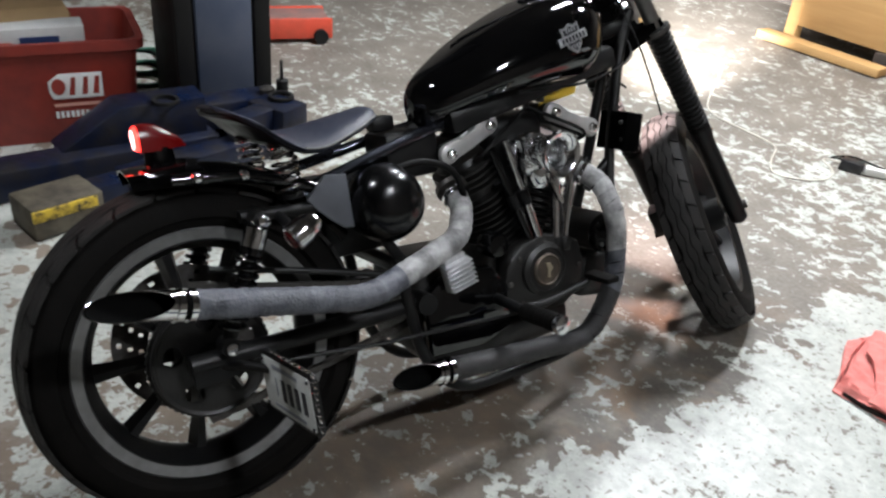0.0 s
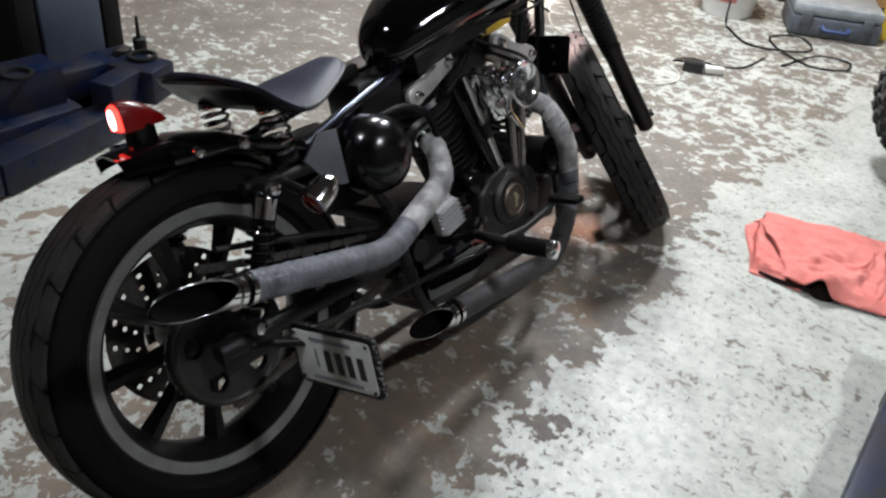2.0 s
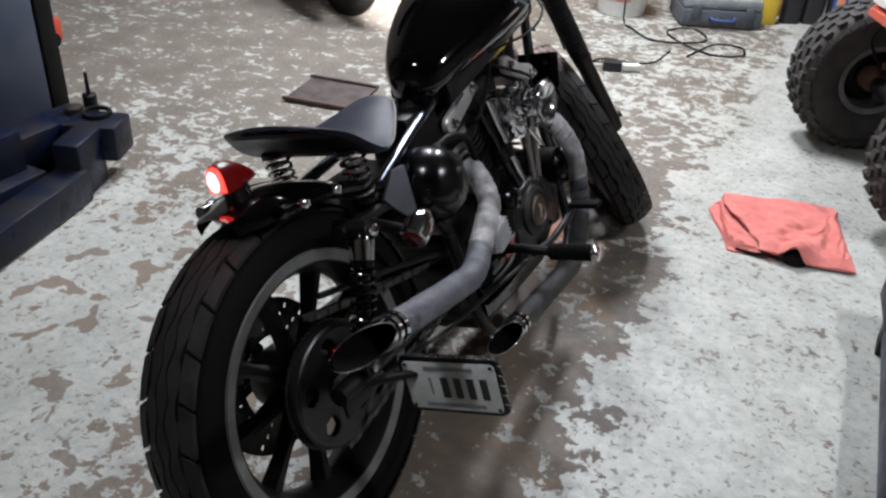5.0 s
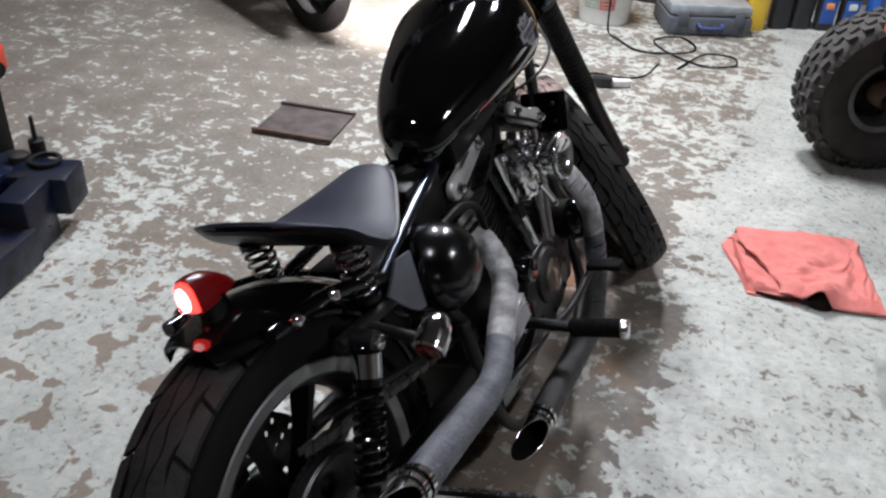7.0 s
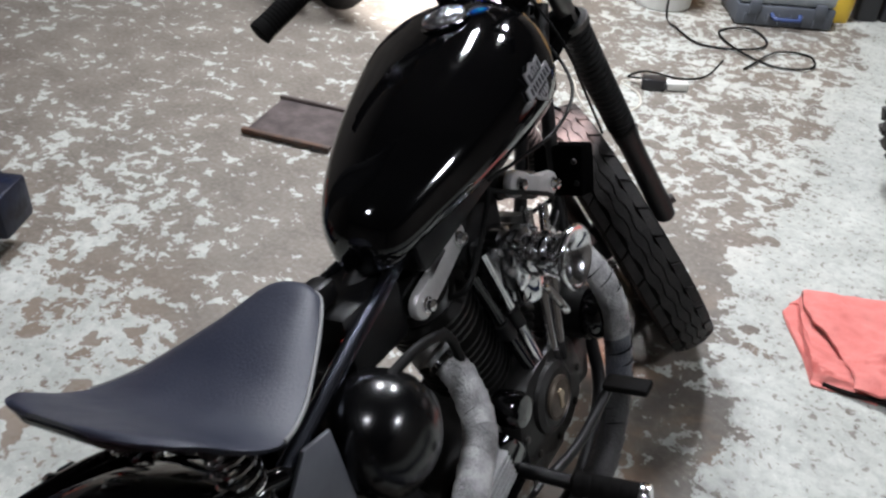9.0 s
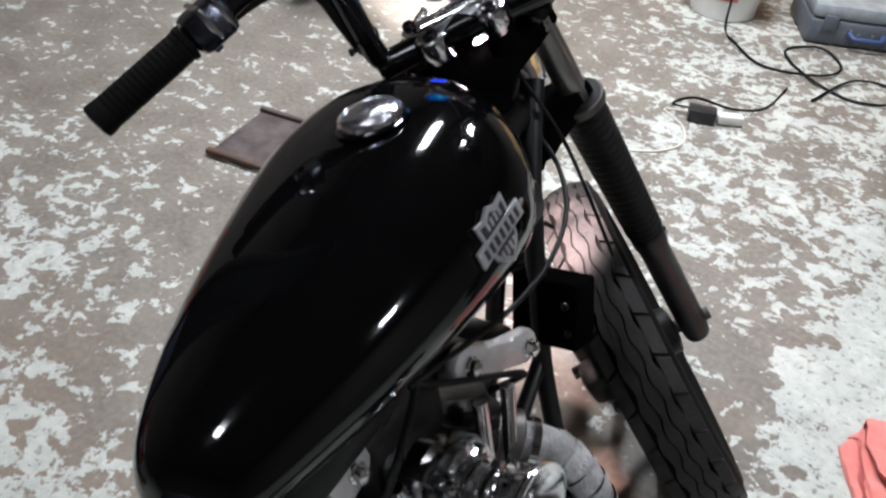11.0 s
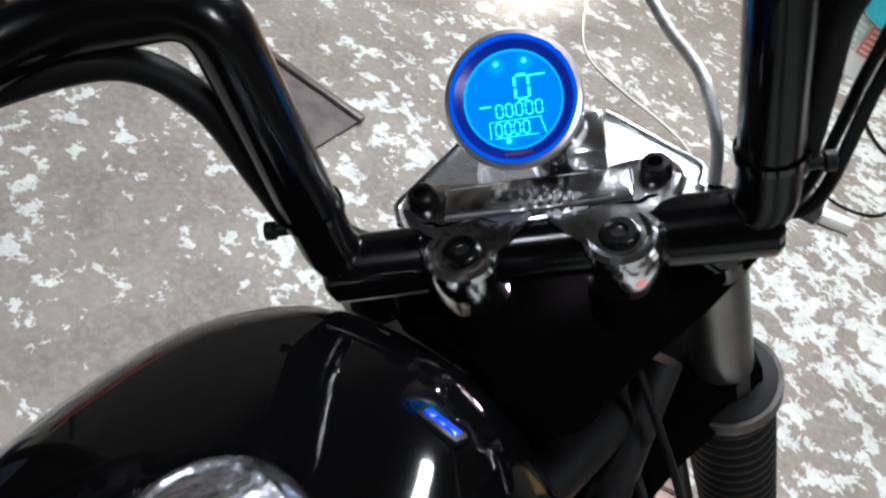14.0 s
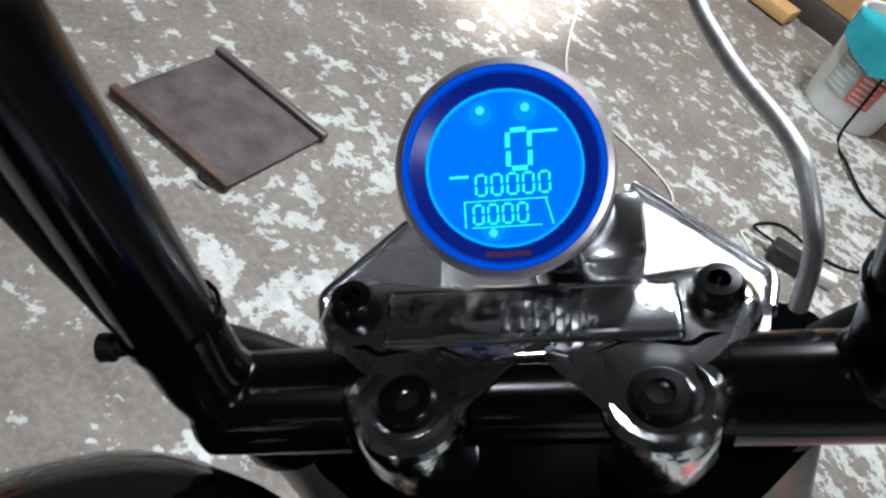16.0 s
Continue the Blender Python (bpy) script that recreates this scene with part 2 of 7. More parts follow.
    # oil stains on the bare concrete, with shade about the motorcycle put into them
    near = calc("ABSOLUTE", calc("SUBTRACT", wob, 0.14), 0.0)
    near = ranged(near, 0.10, 0.34, 1.0, 0.0, True)
    near = calc("MULTIPLY", near, calc("MULTIPLY", ranged(y, -0.5, 0.2, 0.3, 1.0, True), ranged(y, 1.1, 1.8, 1.0, 0.1, True)))
    oil = calc("MULTIPLY", ranged(noise_tex(4.6, 5, 0.6, 0.5), 0.36, 0.58, 0, 0.66, True), calc("ADD", near, 0.18))
    bare = blend(calc("MINIMUM", oil, 0.9), bare, (0.066, 0.057, 0.049))
    rusty = calc("MULTIPLY", ranged(noise_tex(3.1, 5, 0.6, 0.3), 0.44, 0.60, 0, 0.85, True), near)
    bare = blend(rusty, bare, (0.205, 0.128, 0.076))
    brown = calc("MULTIPLY", ranged(noise_tex(2.4, 5, 0.6, 0.4), 0.34, 0.58, 0.15, 0.75, True), calc("MULTIPLY", ranged(y, 0.5, 1.2, 1.0, 0.0, True), ranged(x, 0.05, 0.45, 1.0, 0.0, True)))
    bare = blend(brown, bare, (0.185, 0.138, 0.100))
    paint = blend(ranged(mid, 0.3, 0.7, 0, 1), (0.335, 0.345, 0.312), (0.485, 0.495, 0.455))
    paint = blend(ranged(noise_tex(34, 7, 0.7, 0.2), 0.42, 0.66, 0, 0.55, True), paint, (0.255, 0.265, 0.245))
    paint = blend(ranged(noise_tex(58, 5, 0.7), 0.55, 0.72, 0, 0.5, True), paint, (0.60, 0.61, 0.565))
    paint = blend(ranged(noise_tex(11, 6, 0.7), 0.5, 0.75, 0, 0.5, True), paint, (0.28, 0.28, 0.26))
    # grime over paint and concrete alike: about the motorcycle, and smudges along the aisle
    grime = calc("MULTIPLY", ranged(noise_tex(3.4, 6, 0.62, 0.4), 0.38, 0.60, 0.0, 0.60, True), near)
    smudge = calc("MULTIPLY", ranged(noise_tex(5.5, 6, 0.68, 0.8), 0.60, 0.70, 0.0, 0.75, True), ranged(x, 0.2, 0.6, 0.0, 1.0, True))
    dirt = calc("MAXIMUM", grime, calc("MULTIPLY", smudge, ranged(chip, 0.35, 0.6, 0.4, 1.0)))
    l.new(blend(dirt, blend(mask, bare, paint), (0.068, 0.064, 0.058)), p.inputs["Base Color"])
    l.new(ranged(mask, 0, 1, 0.62, 0.42), p.inputs["Roughness"])
    b = n.new("ShaderNodeBump")
    b.inputs["Strength"].default_value, b.inputs["Distance"].default_value = 0.5, 0.0015
    l.new(calc("ADD", mask, calc("MULTIPLY", chip, 0.5)), b.inputs["Height"])
    l.new(b.outputs["Normal"], p.inputs["Normal"])
    return m


FLOOR = floor_material()
WALL = mat("dark_board_wall", (0.11, 0.098, 0.086), 0.85, 0, (0.07, 0.062, 0.054), 3, bump=0.3, bump_scale=40)
CEIL = mat("dark_ceiling_timber", (0.055, 0.050, 0.045), 0.9, 0, (0.032, 0.029, 0.026), 2)
ENAMEL = mat("white_fixture_enamel", (0.75, 0.75, 0.73), 0.4)
# worn lift paint, darkened for the arms that stand in the post's shade
LIFTSHADED = mat("shaded_worn_blue_paint", (0.0030, 0.0080, 0.028), 0.26, 0.1, (0.013, 0.0105, 0.009), 11, 0.7, bump=0.25, bump_scale=70, mixes=0.62, spec=0.3)
# lighter copy of the same paint, for the arm in open light
LIFTLIT = mat("lit_scuffed_blue_paint", (0.0048, 0.0155, 0.050), 0.36, 0.0, (0.034, 0.028, 0.025), 9, 0.65, bump=0.3, bump_scale=60, mixes=0.72, spec=0.2)
FOOTGRIME = mat("oily_steel_foot", (0.10, 0.085, 0.058), 0.6, 0, (0.028, 0.022, 0.016), 14, 0.8, bump=0.4, bump_scale=60)
CHIPYELLOW = mat("chipped_yellow_paint", (0.52, 0.36, 0.03), 0.5, 0, (0.02, 0.016, 0.012), 26, 0.8, mixes=0.92)
LIFTBLACK = mat("sooty_black_steel", (0.004, 0.004, 0.0045), 0.55, 0, (0.010, 0.0095, 0.009), 7, 0.75, spec=0.25)
LIFTPANEL = mat("dusty_slate_panel", (0.030, 0.040, 0.068), 0.5, 0, (0.062, 0.070, 0.095), 5, 0.7)
BINRED = mat("scuffed_red_plastic", (0.27, 0.034, 0.022), 0.45, 0, (0.17, 0.026, 0.021), 9, 0.6)
CARD = mat("brown_cardboard", (0.36, 0.24, 0.12), 0.8, 0, (0.28, 0.18, 0.09), 10)
WHITECARD = mat("white_carton", (0.66, 0.66, 0.64), 0.6, 0, (0.55, 0.55, 0.54), 12)
BLUEINK = mat("dark_blue_print", (0.03, 0.05, 0.14), 0.5)
CLOTHPINK = mat("faded_red_shop_cloth", (0.56, 0.150, 0.130), 0.9, 0, (0.66, 0.23, 0.20), 13, bump=0.5, bump_scale=500)
CLOTHSHADE = mat("shade_black_cloth", (0.008, 0.006, 0.006), 0.9, 0, (0.02, 0.012, 0.011), 40, spec=0.1)
JACKRED = mat("orange_red_enamel", (0.62, 0.07, 0.035), 0.4, 0, (0.45, 0.06, 0.03), 11, 0.55)
JACKDUST = mat("dusty_orange_deck", (0.26, 0.12, 0.10), 0.7, 0, (0.15, 0.11, 0.10), 9, 0.85)
MATSTEEL = mat("grimy_steel_plate", (0.048, 0.038, 0.036), 0.75, 0, (0.115, 0.095, 0.09), 15, 0.9, bump=0.3, bump_scale=70, spec=0.25)
PLY = mat("raw_plywood", (0.52, 0.32, 0.13), 0.65, 0, (0.40, 0.22, 0.08), 3.0, bump=0.1, bump_scale=50, stretch=(1, 1, 9), mixes=0.2)
DARKWOOD = mat("blackened_timber", (0.03, 0.022, 0.018), 0.8, 0, (0.06, 0.045, 0.035), 12)
BUCKETWHITE = mat("white_bucket_plastic", (0.66, 0.66, 0.63), 0.42, 0, (0.55, 0.54, 0.5), 9)
LABELRED = mat("label_red", (0.55, 0.14, 0.11), 0.5)
LABELGREEN = mat("label_grey_green", (0.32, 0.38, 0.33), 0.5)
TEAL = mat("teal_rag", (0.01, 0.23, 0.26), 0.85, 0, (0.02, 0.30, 0.33), 22, bump=0.4, bump_scale=300)
CASEGREY = mat("grey_tool_case", (0.09, 0.10, 0.115), 0.5, 0, (0.06, 0.066, 0.078), 8)
CASELID = mat("clear_grey_lid", (0.27, 0.29, 0.30), 0.3, 0, (0.15, 0.165, 0.18), 22)
JUGBLACK = mat("black_oil_bottle", (0.012, 0.012, 0.014), 0.35)
JUGBLUE = mat("blue_bottle_label", (0.02, 0.08, 0.33), 0.4)
ORANGE = mat("orange_print", (0.7, 0.25, 0.1), 0.5)
KNOBBY = mat("dusty_knobby_rubber", (0.025, 0.024, 0.023), 0.8, 0, (0.065, 0.06, 0.055), 12, 0.95, bump=0.3, bump_scale=90)
ATVRED = mat("faded_red_bodywork", (0.62, 0.10, 0.06), 0.35, 0, (0.5, 0.09, 0.05), 9)
ATVWHITE = mat("white_bodywork", (0.75, 0.75, 0.74), 0.35)
RUST = mat("rusty_steel", (0.12, 0.06, 0.035), 0.7, 0.3, (0.05, 0.04, 0.035), 18)
GREENHOSE = mat("green_hose", (0.02, 0.10, 0.06), 0.5)
WHITEWIRE = mat("yellowed_white_wire", (0.55, 0.52, 0.45), 0.5)


# ---------------------------------------------------------------- mesh helpers
def part(name, bm, material, parent=None, label="", sharp=38.0):
    bmesh.ops.remove_doubles(bm, verts=bm.verts, dist=0.00002)
    bmesh.ops.recalc_face_normals(bm, faces=bm.faces)
    me = bpy.data.meshes.new(name)
    bm.to_mesh(me)
    bm.free()
    me.materials.append(material)
    me.polygons.foreach_set("use_smooth", [True] * len(me.polygons))
    me.set_sharp_from_angle(angle=radians(sharp))
    ob = new(name, me)
    if parent:
        ob.parent = parent
    if label:
        ob["label"] = label
    return ob


def thing(name, label, category, at=None, group="", kind=""):
    ob = new(name)
    ob.empty_display_size = 0.05
    if at is not None:
        ob.matrix_world = at
    return tagged(ob, label, category, group, kind)


def I4():
    return Matrix.Identity(4)


def add_ring_faces(bm, rings, closed=True, caps=(True, True)):
    for a, b in zip(rings[:-1], rings[1:]):
        k = len(a)
        for i in range(k if closed else k - 1):
            j = (i + 1) % k
            bm.faces.new((a[i], a[j], b[j], b[i]))
    if closed and caps[0] and len(rings[0]) > 2:
        bm.faces.new(rings[0])
    if closed and caps[1] and len(rings[-1]) > 2:
        bm.faces.new(rings[-1])


def loft(bm, rings, closed=True, caps=(True, True), m=None):
    out = []
    for ring in rings:
        out.append([bm.verts.new((m @ Vector(v)) if m else Vector(v)) for v in ring])
    add_ring_faces(bm, out, closed, caps)


def lathe(bm, profile, n=32, m=None, arc=None, caps=(True, True)):
    """A solid of revolution about z from (radius, height) pairs."""
    rings = []
    for r, h in profile:
        rings.append([(r * math.cos(2 * math.pi * i / n), r * math.sin(2 * math.pi * i / n), h) for i in range(n)])
    loft(bm, rings, True, caps, m)


def torus_profile(bm, profile, n=48, m=None):
    """A closed profile of (radius, height) pairs turned about z: a ring with a hole."""
    rings = []
    for i in range(n):
        a = 2 * math.pi * i / n
        rings.append([bm.verts.new((m or I4()) @ Vector((r * math.cos(a), r * math.sin(a), h))) for r, h in profile])
    k = len(profile)
    for i in range(n):
        a, b = rings[i], rings[(i + 1) % n]
        for j in range(k):
            q = (j + 1) % k
            bm.faces.new((a[j], a[q], b[q], b[j]))


def smooth_path(pts, per=6):
    pts = [Vector(p) for p in pts]
    if len(pts) < 3:
        return pts
    out = []
    ext = [pts[0] * 2 - pts[1]] + pts + [pts[-1] * 2 - pts[-2]]
    for i in range(1, len(ext) - 2):
        p0, p1, p2, p3 = ext[i - 1:i + 3]
        for k in range(per):
            t = k / per
            out.append(0.5 * ((2 * p1) + (p2 - p0) * t + (2 * p0 - 5 * p1 + 4 * p2 - p3) * t * t + (3 * p1 - p0 - 3 * p2 + p3) * t ** 3))
    out.append(pts[-1])
    return out


def filleted(pts, radius, per=6):
    """A polyline whose corners are rounded."""
    pts = [Vector(p) for p in pts]
    out = [pts[0]]
    for a, b, c in zip(pts[:-2], pts[1:-1], pts[2:]):
        u, v = (a - b), (c - b)
        d = min(radius, u.length * 0.48, v.length * 0.48)
        p, q = b + u.normalized() * d, b + v.normalized() * d
        for k in range(per + 1):
            t = k / per
            out.append(p * (1 - t) ** 2 + b * 2 * t * (1 - t) + q * t * t)
    out.append(pts[-1])
    return out


def tube(bm, pts, r, n=12, m=None, caps=(True, True)):
    """A tube along pts; r may be a number or one number for each point."""
    pts = [Vector(p) for p in pts]
    k = len(pts)
    radii = [r] * k if isinstance(r, (int, float)) else r
    rings, side = [], None
    for i in range(k):
        t = (pts[min(i + 1, k - 1)] - pts[max(i - 1, 0)]).normalized()
        if side is None:
            side = t.orthogonal().normalized()
        side = (side - t * side.dot(t)).normalized()
        up = t.cross(side)
        rings.append([pts[i] + (side * math.cos(2 * math.pi * j / n) + up * math.sin(2 * math.pi * j / n)) * radii[i] for j in range(n)])
    loft(bm, rings, True, caps, m)


def block(bm, m, sx, sy, sz, bevel=0.0, seg=2):
    """A box of that size about the origin of m, with rounded edges."""
    made = bmesh.ops.create_cube(bm, size=1.0)["verts"]
    for v in made:
        v.co = Vector((v.co.x * sx, v.co.y * sy, v.co.z * sz))
    if bevel:
        edges = list({e for v in made for e in v.link_edges})
        got = bmesh.ops.bevel(bm, geom=edges, offset=bevel, segments=seg, affect="EDGES", profile=0.5)
        made = list({v for f in got["faces"] for v in f.verts} | {v for v in made if v.is_valid})
    for v in made:
        v.co = m @ v.co


def prism(bm, outline, depth, m, bevel=0.0):
    """An outline in x, y made depth thick along z."""
    lo = [bm.verts.new((x, y, -depth / 2)) for x, y in outline]
    hi = [bm.verts.new((x, y, depth / 2)) for x, y in outline]
    k = len(outline)
    faces = [bm.faces.new(lo[::-1]), bm.faces.new(hi)]
    for i in range(k):
        j = (i + 1) % k
        faces.append(bm.faces.new((lo[i], lo[j], hi[j], hi[i])))
    made = lo + hi
    if bevel:
        edges = list({e for f in faces[:2] for e in f.edges})
        got = bmesh.ops.bevel(bm, geom=edges, offset=bevel, segments=2, affect="EDGES", profile=0.5)
        made = list({v for f in got["faces"] for v in f.verts} | {v for v in made if v.is_valid})
    for v in made:
        v.co = m @ v.co


def toward(a, b):
    """A pose at a whose z axis points to b."""
    a, b = Vector(a), Vector(b)
    return Matrix.Translation(a) @ (b - a).to_track_quat("Z", "Y").to_matrix().to_4x4()


def ellipse(rx, ry, n=32, power=2.0):
    out = []
    for i in range(n):
        a = 2 * math.pi * i / n
        c, s = math.cos(a), math.sin(a)
        out.append((rx * math.copysign(abs(c) ** (2 / power), c), ry * math.copysign(abs(s) ** (2 / power), s)))
    return out


def simple(name, build, material, parent=None, label="", sharp=38.0):
    bm = bmesh.new()
    build(bm)
    return part(name, bm, material, parent, label, sharp)


def coil(at, to, radius, wire, turns, per=14):
    a, m = Vector(at), toward(at, to)
    length = (Vector(to) - a).length
    k = int(turns * per)
    return [m @ Vector((radius * math.cos(2 * math.pi * i / per), radius * math.sin(2 * math.pi * i / per), length * i / k)) for i in range(k + 1)]


# ---------------------------------------------------------------- the room
def room():
    def slab(name, x0, x1, y0, y1, z0, z1, material, label):
        bm = bmesh.new()
        block(bm, pose((x0 + x1) / 2, (y0 + y1) / 2, (z0 + z1) / 2), x1 - x0, y1 - y0, z1 - z0)
        ob = part(name, bm, material)
        tagged(ob, label, name.split("_")[0], kind="structure")
    slab("floor", X0 - 0.2, X1 + 0.2, Y0 - 0.2, Y1 + 0.2, -0.12, 0.0, FLOOR, "concrete garage floor with flaking pale grey paint")
    slab("wall_north", X0 - 0.2, X1 + 0.2, Y1, Y1 + 0.2, 0.0, H, WALL, "plain dark board wall behind the workbench")
    slab("wall_south", X0 - 0.2, X1 + 0.2, Y0 - 0.2, Y0, 0.0, H, WALL, "plain dark board garage wall")
    slab("wall_west", X0 - 0.2, X0, Y0, Y1, 0.0, H, WALL, "plain dark board garage wall")
    slab("wall_east", X1, X1 + 0.2, Y0, Y1, 0.0, H, WALL, "plain dark board garage wall")
    slab("ceiling", X0 - 0.2, X1 + 0.2, Y0 - 0.2, Y1 + 0.2, H, H + 0.15, CEIL, "plain dark timber ceiling of the garage")


room()


def ceiling_light(tx, ty, turn, long):
    t = thing("ceiling_light", "white ceiling fixture with two lit fluorescent tubes", "light", pose(tx, ty, H - 0.06, 0, 0, turn), group="ceiling lights")
    simple("housing", lambda b: block(b, pose(0, 0, 0.03), long + 0.1, 0.16, 0.06, 0.008), ENAMEL, t)
    for dy in (-0.035, 0.035):
        simple("lamp_tube", lambda b: tube(b, [(-long / 2, dy, -0.03), (long / 2, dy, -0.03)], 0.013, 12), TUBEGLOW, t)


for tx, ty, turn, watt in TUBES:
    ceiling_light(tx, ty, turn, 0.87 if watt > 60 else 0.28)


# ---------------------------------------------------------------- the motorcycle
# built upright: x to its right, y ahead, z up from the rear tyre's contact; then leaned onto its stand
BIKE = thing("motorcycle", "black bobber motorcycle with wrapped exhaust pipes, leaning on its side stand", "motorcycle", pose(0.0106, 0.004, 0, 0, -LEAN_BIKE, 0))

RW, RWR, FWR = 0.3133, 0.2335, 0.300
# the steered frame: x across the fork, y ahead of the stem, z up along it
rk = radians(RAKE)
STEM = pose(0.047, 1.451, 0, 0, -5.0, 0) @ pose(0, 0, 0, RAKE, 0, 0) @ pose(0, 0, 0, 0, 0, STEER)
BARS = pose(0.04, 1.451, 0, 0, -3.6, 0) @ pose(0, 0, 0, RAKE, 0, 0) @ pose(0, 0, 0, 0, 0, STEER) @ pose(-0.0476, -0.006, 0.0024, -0.86, 3.2, 0.1)


def wheel_pose(centre, flip=1):
    """z along the axle to the right, x ahead, y up."""
    return Matrix.Translation(centre) @ Matrix(((0, 0, 1, 0), (1, 0, 0, 0), (0, 1, 0, 0), (0, 0, 0, 1)))


def tyre_profile(ro, ri, hw, flange):
    side = ro - 0.030
    return [(ri, -flange), (ri + 0.02, -flange - 0.006), ((ri + side) / 2, -hw), (side, -hw * 0.97), (ro - 0.012, -hw * 0.72), (ro - 0.003, -hw * 0.36), (ro, 0),
            (ro - 0.003, hw * 0.36), (ro - 0.012, hw * 0.72), (side, hw * 0.97), ((ri + side) / 2, hw), (ri + 0.02, flange + 0.006), (ri, flange), (ri - 0.004, 0)]


def tread_blocks(bm, ro, hw, m, count, step):
    """Ribs round the tyre whose edges zigzag, and cut shoulder blocks."""
    n = count * 6
    wave = (0.0, 0.0, 0.6, 1.0, 1.0, 0.4)
    def crown(u):
        return ro + 0.0005 - 0.013 * abs(u) ** 2.2
    def at(a, u, h):
        r = crown(u) + h
        return bm.verts.new(m @ Vector((math.cos(a) * r, math.sin(a) * r, u * hw)))
    for u0, u1, s0, s1 in ((-0.46, -0.17, 0, 1), (-0.13, 0.13, 1, 2), (0.17, 0.46, 2, 3)):
        rings = []
        for i in range(n):
            a = 2 * math.pi * i / n
            z0, z1 = 0.105 * wave[(i + 2 * s0) % 6] - 0.02, 0.105 * wave[(i + 2 * s1) % 6] - 0.02
            p, q = u0 + z0, u1 + z1
            rings.append([at(a, p, -0.004), at(a, p + 0.008, 0.003), at(a, (p + q) / 2, 0.003), at(a, q - 0.008, 0.003), at(a, q, -0.004)])
        for i in range(n):
            c, d = rings[i], rings[(i + 1) % n]
            for k in range(4):
                bm.faces.new((c[k], c[k + 1], d[k + 1], d[k]))
    for side in (-1, 1):
        for i in range(count):
            a0, wide = 2 * math.pi * i / count, 2 * math.pi / count * 0.90
            row = []
            for f in (0.0, 0.5, 1.0):
                row.append([(a0 + wide * f, side * 0.54 if side < 0 else 0.54), (a0 + wide * f + wide * 0.18, side * 0.88)])
            lo = [[at(a, u, -0.004) for a, u in r] for r in row]
            hi = [[at(a, u, 0.0025) for a, u in r] for r in row]
            for k in (0, 1):
                bm.faces.new((hi[k][0], hi[k][1], hi[k + 1][1], hi[k + 1][0]))
                for e in (0, 1):
                    bm.faces.new((lo[k][e], lo[k + 1][e], hi[k + 1][e], hi[k][e]))
            for k in (0, 2):
                bm.faces.new((lo[k][0], lo[k][1], hi[k][1], hi[k][0]))


def cast_spokes(bm, m, count, r0, r1, phase, w0=0.017, w1=0.013, th=0.028):
    for i in range(count):
        a = phase + 2 * math.pi * i / count
        t = m @ Matrix.Rotation(a, 4, "Z")
        rings = []
        for r, w, d in ((r0, w0, th), ((r0 + r1) / 2, w1 * 0.9, th * 0.8), (r1, w1 * 1.5, th)):
            rings.append([(r, -w, -d * 0.5), (r, -w * 0.45, d * 0.5), (r, w * 0.45, d * 0.5), (r, w, -d * 0.5)])
        loft(bm, rings, True, (True, True), t)


def drilled_disc(bm, m, ro, ri, th, holes=36):
    """A brake disc with rows of true holes, as a grid of ring cells some of which are open."""
    nr, na = 7, 72
    def cell(i, j, z):
        a = 2 * math.pi * j / na
        r = ri + (ro - ri) * i / nr
        return m @ Vector((r * math.cos(a), r * math.sin(a), z))
    for i in range(nr):
        for j in range(na):
            if i in (1, 3, 5) and (j + (i // 2) * 1) % 4 == 0:
                continue
            for z in (-th / 2, th / 2):
                bm.faces.new([bm.verts.new(cell(p, q, z)) for p, q in ((i, j), (i + 1, j), (i + 1, j + 1), (i, j + 1))])


